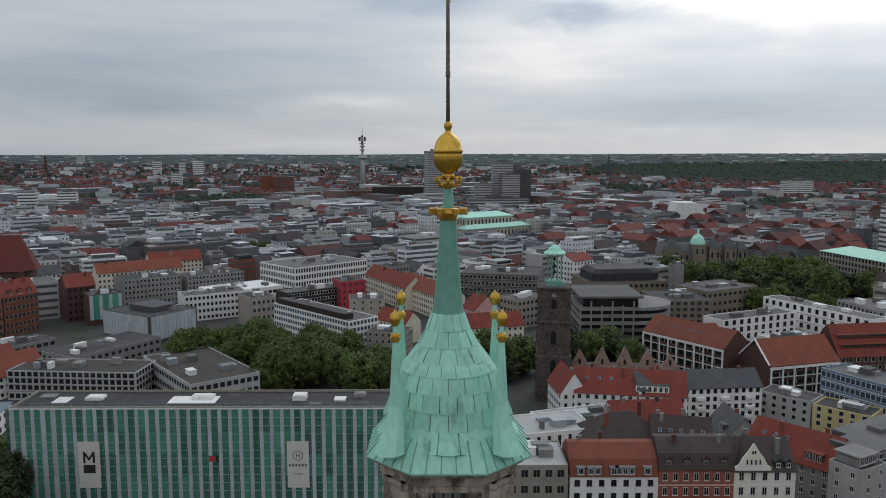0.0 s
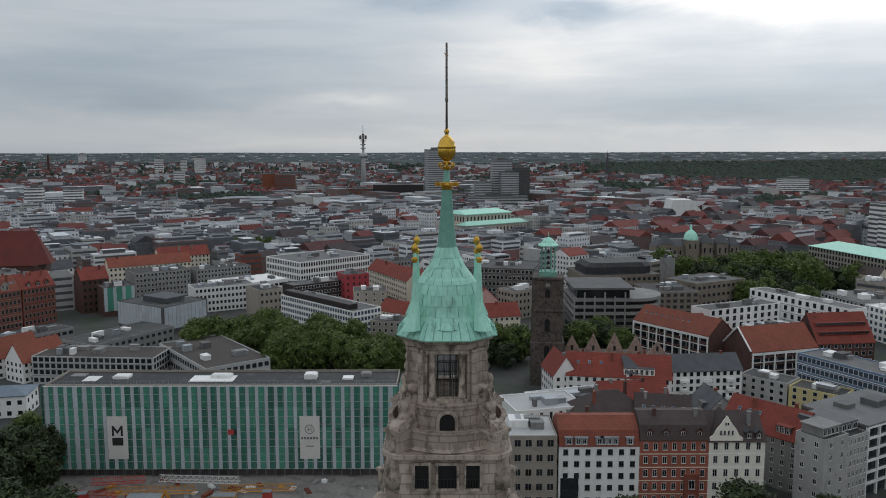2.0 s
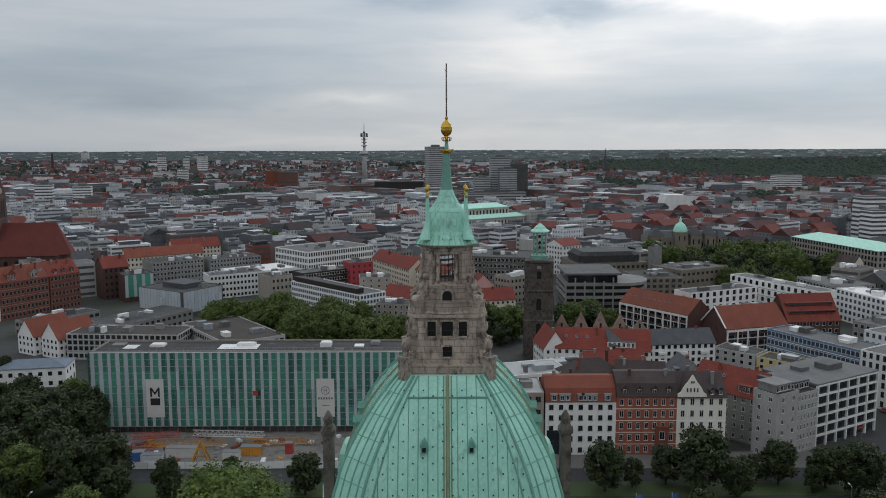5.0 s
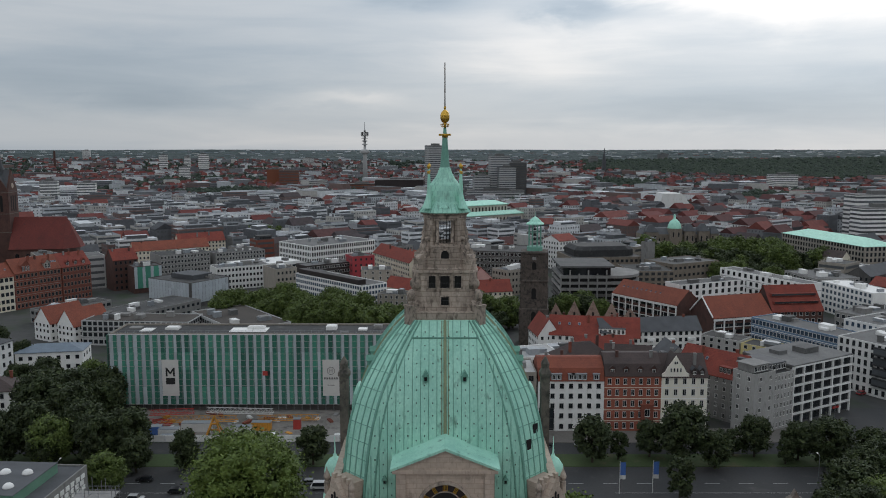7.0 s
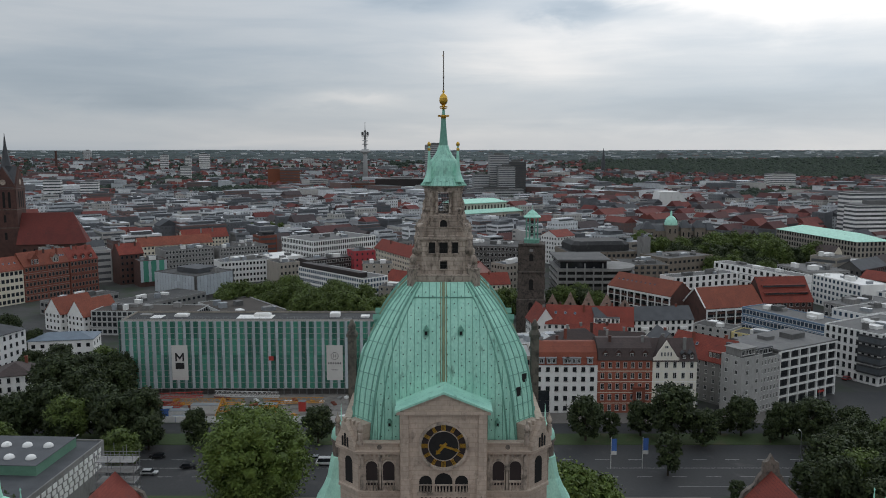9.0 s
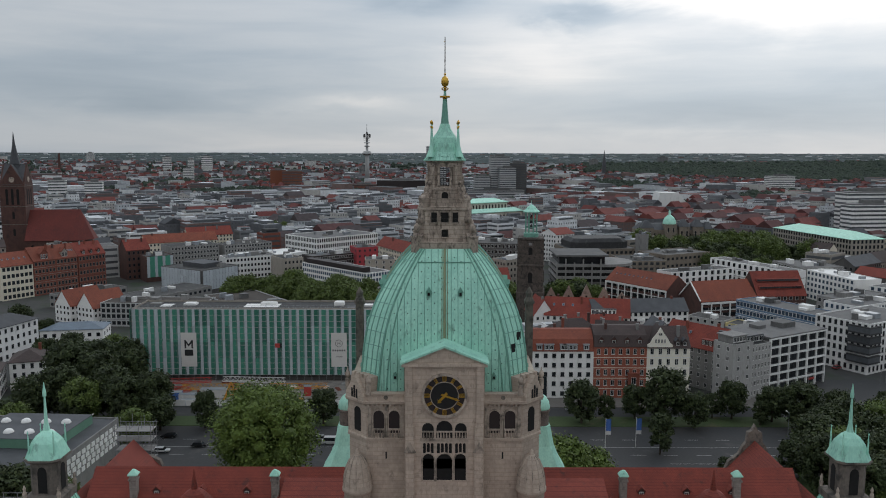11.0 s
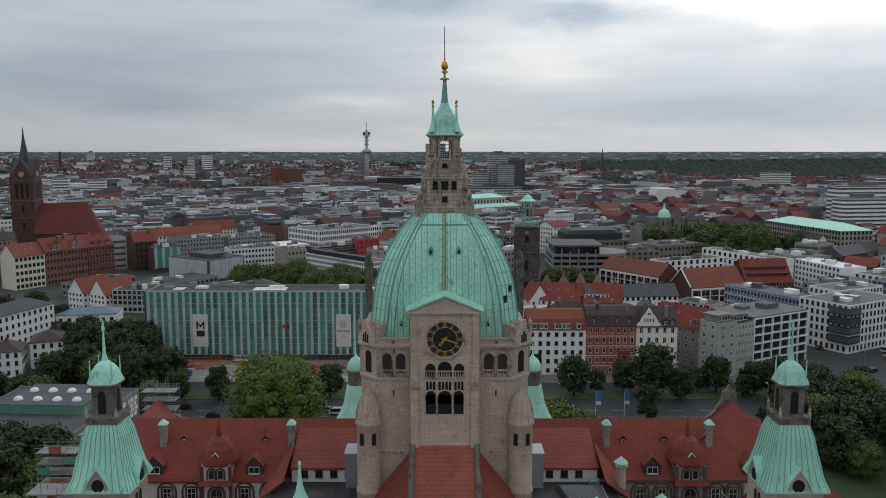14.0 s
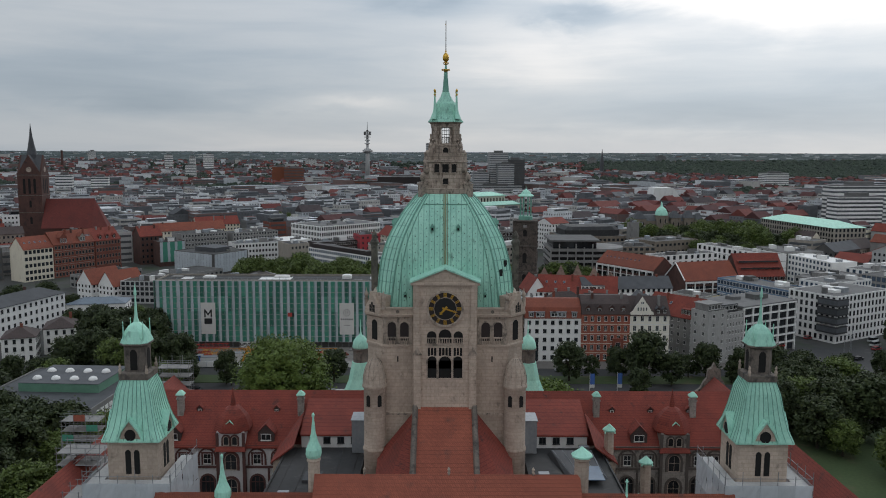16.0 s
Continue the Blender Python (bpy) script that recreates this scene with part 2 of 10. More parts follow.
SLATE = mat("slate_roof", (0.075, 0.078, 0.085), (0.045, 0.047, 0.052), 0.7, 0.0, 0.3, 4.0, 0.25, 0.2, None, 0.6, 0.15)
TAR = mat("fresh_black_roofing", (0.034, 0.034, 0.035), (0.018, 0.018, 0.019), 0.75, 0.0, 0.12, 0.8, 0.2, 0.0, (0.075, 0.073, 0.07), 0.64)
BITUMEN = mat("bitumen_roof", (0.062, 0.061, 0.060), (0.034, 0.034, 0.034), 0.9, 0.0, 0.10, 1.0, 0.2, 0.0, (0.11, 0.105, 0.10), 0.64, 0.3)
BROWNROOF = mat("brown_gravel_roof", (0.078, 0.066, 0.057), (0.05, 0.043, 0.038), 0.95, 0.0, 0.08, 1.5, 0.2, 0.0, (0.05, 0.046, 0.043), 0.62, 0.15)
GRAVEL = mat("gravel_roof", (0.15, 0.148, 0.145), (0.10, 0.099, 0.098), 0.95, 0.0, 0.12, 2.0, 0.3, 0.0, (0.09, 0.09, 0.09), 0.62, 0.22)
ZINC = mat("zinc_sheet", (0.34, 0.36, 0.38), (0.25, 0.27, 0.29), 0.5, 0.3, 0.3, 2.0, 0.05, 0.3, None, 0.6, 0.15)
ZINC_BLUE = mat("blue_grey_sheet_roof", (0.15, 0.19, 0.235), (0.11, 0.14, 0.175), 0.55, 0.1, 0.3, 2.0, 0.05, 0.3)
WHITE = mat("white_render", (0.80, 0.79, 0.77), (0.70, 0.69, 0.67), 0.85, 0.0, 0.2, 3.0, 0.1, 0.7, (0.42, 0.41, 0.39), 0.68, 0.08)
CREAM = mat("cream_render", (0.70, 0.64, 0.52), (0.60, 0.54, 0.43), 0.85, 0.0, 0.2, 3.0, 0.1, 0.7, (0.36, 0.31, 0.24), 0.68, 0.08)
STUCCO = mat("off_white_stucco", (0.79, 0.75, 0.66), (0.69, 0.65, 0.56), 0.85, 0.0, 0.2, 3.0, 0.1, 0.7, (0.44, 0.40, 0.33), 0.68)
YELLOW = mat("yellow_render", (0.60, 0.50, 0.24), (0.50, 0.42, 0.2), 0.85, 0.0, 0.2, 3.0, 0.1, 0.6)
PINK = mat("pink_render", (0.60, 0.36, 0.33), (0.5, 0.30, 0.27), 0.85, 0.0, 0.2, 3.0, 0.1, 0.6)
REDPAINT = mat("red_render", (0.40, 0.05, 0.06), (0.30, 0.04, 0.05), 0.85, 0.0, 0.2, 3.0, 0.1, 0.6)
BEIGE = mat("beige_stone_cladding", (0.33, 0.295, 0.25), (0.25, 0.225, 0.195), 0.85, 0.0, 0.2, 3.0, 0.1, 0.6, (0.17, 0.155, 0.14), 0.66, 0.1)
BEIGE_PALE = mat("pale_grey_limestone", (0.50, 0.46, 0.395), (0.40, 0.365, 0.31), 0.85, 0.0, 0.2, 3.0, 0.1, 0.6, (0.26, 0.235, 0.20), 0.64)
BROWNSTONE = mat("brown_facade_stone", (0.235, 0.195, 0.155), (0.165, 0.138, 0.11), 0.9, 0.0, 0.2, 3.0, 0.15, 0.5, (0.10, 0.085, 0.07), 0.62)
CONCRETE = mat("grey_concrete", (0.27, 0.262, 0.252), (0.19, 0.186, 0.18), 0.9, 0.0, 0.2, 2.0, 0.2, 0.7, (0.13, 0.125, 0.12), 0.64, 0.1)
CONCRETE_PALE = mat("pale_grey_render", (0.40, 0.39, 0.375), (0.31, 0.303, 0.29), 0.9, 0.0, 0.2, 2.0, 0.2, 0.7, (0.20, 0.195, 0.19), 0.66, 0.1)
CONCRETE_DARK = mat("weathered_dark_concrete", (0.12, 0.113, 0.107), (0.075, 0.072, 0.07), 0.9, 0.0, 0.2, 2.0, 0.2, 0.7, None, 0.6, 0.08)
BRICK = mat("red_brick", (0.25, 0.075, 0.048), (0.17, 0.052, 0.036), 0.9, 0.0, 0.3, 4.0, 0.2, 0.3, (0.10, 0.04, 0.03), 0.66, 0.06, (0.25, 0.085, (0.85, 0.85, 0.8)))
BRICK_DARK = mat("dark_church_brick", (0.105, 0.050, 0.040), (0.062, 0.032, 0.027), 0.9, 0.0, 0.2, 3.0, 0.2, 0.3, (0.05, 0.028, 0.024), 0.6, 0.0)
BROWNCLAD = mat("brown_metal_cladding", (0.032, 0.022, 0.021), (0.022, 0.016, 0.016), 0.6, 0.1, 0.1, 2.0, 0.05, 0.4)
ORANGEBRICK = mat("orange_brick_cladding", (0.25, 0.082, 0.038), (0.17, 0.055, 0.03), 0.85, 0.0, 0.05, 1.0, 0.1, 0.5)
PINKSTONE = mat("pale_ruin_gable_stone", (0.33, 0.23, 0.185), (0.22, 0.155, 0.125), 0.92, 0.0, 0.4, 2.0, 0.35, 0.3, (0.12, 0.09, 0.075), 0.6)
GLASS = mat("dark_window_glass", (0.022, 0.026, 0.03), (0.012, 0.014, 0.017), 0.12, 0.0, 0.4, 2.0, 0.0, 0.0, None, 0.6, 0.4)
GLASSBLUE = mat("blue_window_glass", (0.05, 0.08, 0.12), (0.03, 0.05, 0.08), 0.12, 0.0, 0.4, 2.0, 0.0, 0.0, None, 0.6, 0.3)
BLUEPANEL = mat("blue_spandrel_panel", (0.10, 0.17, 0.26), (0.08, 0.13, 0.20), 0.4, 0.0, 0.4, 2.0, 0.02, 0.0, None, 0.6, 0.2)
FRAMEW = mat("white_window_frame", (0.62, 0.61, 0.59), (0.52, 0.51, 0.49), 0.6, 0.0, 0.5, 3.0, 0.0)
FRAMED = mat("dark_window_frame", (0.05, 0.05, 0.052), (0.035, 0.035, 0.037), 0.5, 0.0, 0.5, 3.0, 0.0)
# near-black fill, stands in for the shade inside openings and between decks
DARK = mat("painted_opening_shade", (0.012, 0.011, 0.011), (0.007, 0.007, 0.007), 0.95, 0.0, 0.5, 3.0, 0.0)
STEEL = mat("galvanised_steel", (0.30, 0.31, 0.32), (0.2, 0.21, 0.22), 0.45, 0.6, 0.5, 3.0, 0.0)
IRON = mat("dark_iron", (0.03, 0.03, 0.03), (0.02, 0.02, 0.02), 0.55, 0.5, 0.5, 3.0, 0.0)
ASPHALT = mat("asphalt", (0.046, 0.046, 0.047), (0.032, 0.032, 0.033), 0.92, 0.0, 0.05, 1.5, 0.15, 0.0, (0.075, 0.072, 0.069), 0.66)
PAVING = mat("pavement_slabs", (0.17, 0.155, 0.14), (0.12, 0.11, 0.10), 0.92, 0.0, 0.08, 1.5, 0.15, 0.0, (0.09, 0.082, 0.075), 0.64)
PATH_RED = mat("red_cycle_path", (0.16, 0.065, 0.05), (0.12, 0.05, 0.04), 0.92, 0.0, 0.1, 1.5, 0.1)
GRASS = mat("lawn", (0.055, 0.085, 0.028), (0.038, 0.06, 0.02), 0.95, 0.0, 0.06, 1.2, 0.3, 0.0, (0.10, 0.085, 0.045), 0.64)
CITYGROUND = mat("city_ground", (0.062, 0.060, 0.058), (0.038, 0.039, 0.038), 0.95, 0.0, 0.02, 0.3, 0.1, 0.0, (0.03, 0.045, 0.022), 0.58)
CONSTR = mat("building_site_ground", (0.26, 0.24, 0.22), (0.17, 0.155, 0.14), 0.95, 0.0, 0.1, 0.9, 0.3, 0.0, (0.10, 0.092, 0.085), 0.60)
BARK = mat("bark", (0.06, 0.045, 0.033), (0.035, 0.027, 0.02), 0.95, 0.0, 1.0, 8.0, 0.4)
LEAF = island_mat("dark_leaves", [(0, (0.021, 0.034, 0.008)), (0.3, (0.027, 0.042, 0.010)), (0.6, (0.034, 0.050, 0.012)), (0.85, (0.046, 0.061, 0.015))], 0.75, 0.4)
LEAF_LIGHT = island_mat("fresh_green_leaves", [(0, (0.070, 0.108, 0.015)), (0.3, (0.084, 0.126, 0.018)), (0.6, (0.098, 0.142, 0.021)), (0.85, (0.112, 0.156, 0.025))], 0.75, 0.35)
LEAF_MID = island_mat("mid_green_leaves", [(0, (0.060, 0.090, 0.015)), (0.3, (0.072, 0.106, 0.018)), (0.6, (0.086, 0.122, 0.021)), (0.85, (0.100, 0.136, 0.025))], 0.75, 0.4)
# greyer and bluer than FOREST: haze over the far plain, mixed into the leaves
COPSE = island_mat("far_copses_painted_haze", [(0, (0.034, 0.050, 0.050)), (0.3, (0.042, 0.060, 0.060)), (0.6, (0.052, 0.072, 0.072)), (0.85, (0.062, 0.082, 0.080))], 0.95, 0.2)
FOREST = island_mat("far_forest_canopy", [(0, (0.015, 0.027, 0.018)), (0.3, (0.020, 0.034, 0.021)), (0.6, (0.025, 0.040, 0.025)), (0.85, (0.030, 0.046, 0.027))], 0.9, 0.3)
NET_GREEN = mat("green_scaffold_net", (0.075, 0.30, 0.21), (0.055, 0.23, 0.16), 0.8, 0.0, 0.3, 2.0, 0.1, 0.6, None, 0.6, 0.18, None, 0.12)
NET_DARK = mat("dark_green_scaffold_net", (0.04, 0.19, 0.135), (0.03, 0.14, 0.10), 0.8, 0.0, 0.3, 2.0, 0.1, 0.6, None, 0.6, 0.25, None, 0.12)
NET_GREY = mat("grey_scaffold_gauze", (0.60, 0.66, 0.695), (0.50, 0.56, 0.595), 0.75, 0.0, 0.3, 2.0, 0.15, 0.6, None, 0.6, 0.14, None, 0.26)
NET_WHITE = mat("white_scaffold_sheet", (0.64, 0.69, 0.73), (0.54, 0.59, 0.63), 0.75, 0.0, 0.3, 2.0, 0.15, 0.6, None, 0.6, 0.10, None, 0.30)
BANNER = mat("off_white_banner", (0.62, 0.60, 0.57), (0.56, 0.54, 0.51), 0.8, 0.0, 0.3, 2.0, 0.05)
INK = mat("black_print", (0.02, 0.02, 0.02), (0.015, 0.015, 0.015), 0.8, 0.0, 0.3, 2.0, 0.0)
INK_GREY = mat("grey_print", (0.16, 0.155, 0.15), (0.13, 0.125, 0.12), 0.8, 0.0, 0.3, 2.0, 0.0)
SIGNRED = mat("red_sign", (0.45, 0.05, 0.04), (0.35, 0.04, 0.03), 0.7, 0.0, 0.3, 2.0, 0.0)
SIGNBLUE = mat("blue_flag_cloth", (0.06, 0.15, 0.42), (0.05, 0.11, 0.32), 0.8, 0.0, 0.5, 3.0, 0.1)
CRANE = mat("yellow_machine_paint", (0.55, 0.25, 0.03), (0.42, 0.18, 0.025), 0.5, 0.0, 0.5, 3.0, 0.0, 0.0, None, 0.6, 0.2)
PAINTS = [mat("car_paint_" + nm, c, None, 0.3, 0.2, 0.3, 2.0, 0.0) for nm, c in (("white", (0.6, 0.6, 0.6)), ("black", (0.02, 0.02, 0.022)), ("silver", (0.33, 0.34, 0.35)), ("red", (0.32, 0.03, 0.03)), ("blue", (0.03, 0.07, 0.2)))]
RUBBER = mat("rubber", (0.02, 0.02, 0.02), None, 0.9, 0.0, 1, 5, 0.0)
MARK = mat("road_marking_paint", (0.5, 0.5, 0.48), (0.3, 0.3, 0.29), 0.85, 0.0, 0.6, 3.0, 0.0)
GREENROOFBOX = mat("pale_green_sheet", (0.13, 0.27, 0.19), (0.10, 0.21, 0.15), 0.7, 0.0, 0.3, 2.0, 0.05)
# the blue-grey of distant air is put into this ground colour
BACKDROP = mat("far_country_painted_haze", (0.112, 0.145, 0.175), (0.075, 0.102, 0.128), 1.0, 0.0, 0.004, 0.03, 0.0, 0.0, (0.045, 0.062, 0.072), 0.52)
PALE = mat("pale_concrete", (0.46, 0.46, 0.45), (0.36, 0.36, 0.36), 0.9, 0.0, 0.1, 2.0, 0.1, 0.5)
DULLGLASS = mat("dull_grey_glazing", (0.085, 0.092, 0.10), (0.05, 0.055, 0.06), 0.3, 0.0, 0.1, 1.0, 0.0, 0.0, None, 0.6, 0.4)
# greys of far walls and flat roofs lean blue: distance haze painted in
CITYWALL = island_mat("far_city_walls_haze_tint", [(0, (0.46, 0.48, 0.50)), (0.20, (0.19, 0.195, 0.205)), (0.36, (0.66, 0.67, 0.68)), (0.60, (0.17, 0.115, 0.105)), (0.70, (0.44, 0.425, 0.40)), (0.82, (0.12, 0.125, 0.135))], 0.9, 0.15)
CITYROOF = island_mat("far_city_roofs_haze_tint", [(0, (0.105, 0.112, 0.122)), (0.25, (0.25, 0.26, 0.275)), (0.42, (0.055, 0.058, 0.064)), (0.60, (0.17, 0.18, 0.195)), (0.78, (0.56, 0.575, 0.59)), (0.91, (0.12, 0.05, 0.046))], 0.9, 0.2)
CITYROOF_RED = island_mat("far_red_roofs", [(0, (0.135, 0.036, 0.032)), (0.28, (0.085, 0.032, 0.031)), (0.5, (0.165, 0.046, 0.037)), (0.66, (0.06, 0.046, 0.048)), (0.82, (0.13, 0.13, 0.137)), (0.90, (0.058, 0.06, 0.067))], 0.9, 0.2)

# ---- mesh helpers ----
def part(name, bm, material, parent=None, label="", smooth=False, m=None, kind=""):
    """Links a bmesh as one mesh object, under a thing or a part if one is given."""
    me = bpy.data.meshes.new(name)
    bmesh.ops.recalc_face_normals(bm, faces=bm.faces)
    bm.to_mesh(me)
    bm.free()
    me.materials.append(material)
    if smooth:
        me.shade_smooth()
    ob = new(name, me)
    if m is not None:
        ob.matrix_basis = m
    if parent is not None:
        ob.parent = parent
    return tagged(ob, label, kind=kind)


def share(name, me, parent, m, label=""):
    """Another object on a mesh that exists."""
    ob = new(name, me)
    ob.matrix_basis = m
    ob.parent = parent
    return tagged(ob, label)


def thing(name, m, label, category, group="", kind=""):
    ob = new(name)
    ob.matrix_basis = m
    return tagged(ob, label, category, group, kind)


def quick(name, verts, faces, material, parent=None, kind="", label=""):
    me = bpy.data.meshes.new(name)
    me.from_pydata(verts, [], faces)
    me.materials.append(material)
    ob = new(name, me)
    if parent is not None:
        ob.parent = parent
    return tagged(ob, label, kind=kind)


def box(bm, x0, x1, y0, y1, z0, z1, m=None):
    v = [bm.verts.new((x, y, z)) for z in (z0, z1) for x, y in ((x0, y0), (x1, y0), (x1, y1), (x0, y1))]
    for f in ((0, 1, 2, 3), (7, 6, 5, 4), (0, 4, 5, 1), (1, 5, 6, 2), (2, 6, 7, 3), (3, 7, 4, 0)):
        bm.faces.new([v[i] for i in f])
    if m is not None:
        bmesh.ops.transform(bm, matrix=m, verts=v)
    return v


def loft(bm, rings, cap0=True, cap1=True, close=True):
    rows = [[bm.verts.new(p) for p in r] for r in rings]
    k = len(rows[0])
    for a, b in zip(rows, rows[1:]):
        for i in range(k if close else k - 1):
            j = (i + 1) % k
            bm.faces.new((a[i], a[j], b[j], b[i]))
    if cap0:
        bm.faces.new(rows[0])
    if cap1:
        bm.faces.new(rows[-1])
    return rows


def turned(bm, prof, n=24, cx=0.0, cy=0.0, phase=0.0):
    return loft(bm, [[(cx + max(r, 0.002) * math.cos(phase + 2 * math.pi * i / n), cy + max(r, 0.002) * math.sin(phase + 2 * math.pi * i / n), z) for i in range(n)] for r, z in prof])


def tube(bm, p, q, r, n=6, r2=None):
    p, q = Vector(p), Vector(q)
    t = (q - p).to_track_quat("Z", "Y").to_matrix()
    rr = ((p, r), (q, r if r2 is None else r2))
    return loft(bm, [[c + t @ Vector((k * math.cos(2 * math.pi * i / n), k * math.sin(2 * math.pi * i / n), 0)) for i in range(n)] for c, k in rr])


def sweep(bm, pts, r, n=6):
    """One unbroken roll along a line of points."""
    rings = []
    for i, p in enumerate(pts):
        d = (Vector(pts[min(i + 1, len(pts) - 1)]) - Vector(pts[max(i - 1, 0)])).to_track_quat("Z", "Y").to_matrix()
        rings.append([Vector(p) + d @ Vector((r * math.cos(2 * math.pi * k / n), r * math.sin(2 * math.pi * k / n), 0)) for k in range(n)])
    return loft(bm, rings)


def octagon(a, b, z, cx=0.0, cy=0.0):
    """Square of half width a with its corners cut, so that each side is 2 b long."""
    return [(cx + x, cy + y, z) for x, y in ((-b, -a), (b, -a), (a, -b), (a, b), (b, a), (-b, a), (-a, b), (-a, -b))]


def prism(bm, outline, y0, y1):
    """An outline in x and z, as thick as y0 to y1."""
    a = [bm.verts.new((x, y0, z)) for x, z in outline]
    b = [bm.verts.new((x, y1, z)) for x, z in outline]
    bm.faces.new(a)
    bm.faces.new(b[::-1])
    for i in range(len(a)):
        j = (i + 1) % len(a)
        bm.faces.new((a[i], b[i], b[j], a[j]))
    return a + b


def arch(w, z0, z1, n=8):
    """Outline of an opening of width w with a round head."""
    r = w / 2
    return [(-r, z0), (r, z0)] + [(r * math.cos(math.pi * i / n), z1 - r + r * math.sin(math.pi * i / n)) for i in range(n + 1)]


def window_mesh(name, w, h, frame_w=0.09, bars=(1, 1), frame_mat=None, pane_mat=None, round_head=False, depth=0.10):
    """Frame proud of the wall, glass set back in it. Returns the meshes of frame and pane; local -y is outside."""
    bm = bmesh.new()
    if round_head:
        o, i = arch(w, 0, h, 8), arch(w - 2 * frame_w, frame_w, h - frame_w, 8)
        va = [[bm.verts.new((x, y, z)) for x, z in pts] for pts, y in ((o, 0.02), (o, -depth), (i, -depth), (i, -0.02))]
        for a, b in zip(va, va[1:]):
            for k in range(len(o)):
                j = (k + 1) % len(o)
                bm.faces.new((a[k], a[j], b[j], b[k]))
    else:
        f = frame_w
        for x0, x1, z0, z1 in ((-w / 2, w / 2, 0, f), (-w / 2, w / 2, h - f, h), (-w / 2, -w / 2 + f, f, h - f), (w / 2 - f, w / 2, f, h - f)):
            box(bm, x0, x1, -depth, 0.02, z0, z1)
        box(bm, -w / 2 - 0.08, w / 2 + 0.08, -depth - 0.10, 0.02, -0.09, 0)
    for k in range(1, bars[0]):
        x = -w / 2 + w * k / bars[0]
        box(bm, x - 0.035, x + 0.035, -depth * 0.8, 0.0, 0.02, h - (w * 0.2 if round_head else 0.02))
    for k in range(1, bars[1]):
        z = h * k / bars[1]
        box(bm, -w / 2, w / 2, -depth * 0.8, 0.0, z - 0.035, z + 0.035)
    fm = bpy.data.meshes.new(name + "_frame")
    bmesh.ops.recalc_face_normals(bm, faces=bm.faces)
    bm.to_mesh(fm)
    bm.free()
    fm.materials.append(frame_mat or FRAMEW)
    bm = bmesh.new()
    if round_head:
        bm.faces.new([bm.verts.new((x, -0.025, z)) for x, z in arch(w - frame_w, frame_w / 2, h - frame_w / 2, 8)])
    else:
        bm.faces.new([bm.verts.new((x, -0.025, z)) for x, z in ((-w / 2 + 0.03, 0.03), (w / 2 - 0.03, 0.03), (w / 2 - 0.03, h - 0.03), (-w / 2 + 0.03, h - 0.03))])
    pm = bpy.data.meshes.new(name + "_pane")
    bm.to_mesh(pm)
    bm.free()
    pm.materials.append(pane_mat or GLASS)
    return fm, pm


_win = {}


def window(parent, x, y, z, rz, w, h, style="white", round_head=False, bars=(2, 1)):
    """A window with its pane, hung on a wall of the parent. rz: the way it faces, 0 is local -y."""
    key = (round(w, 2), round(h, 2), style, round_head, bars)
    if key not in _win:
        fm = {"white": FRAMEW, "dark": FRAMED, "stone": STONE_TRIM, "beige": BEIGE}[style.split("_")[0]]
        _win[key] = window_mesh("window", w, h, 0.16 if style == "stone" else 0.09, bars, fm, GLASSBLUE if style.endswith("blue") else GLASS, round_head)
    fm, pm = _win[key]
    ob = share("window", fm, parent, pose(x, y, z, 0, 0, rz))
    share("pane", pm, ob, Matrix())
    return ob


TAKEN = [(-180, 345, 24), (-203, 352, 20), (-165, 330, 18)]


def taken(x, y, r):
    TAKEN.append((x, y, r))


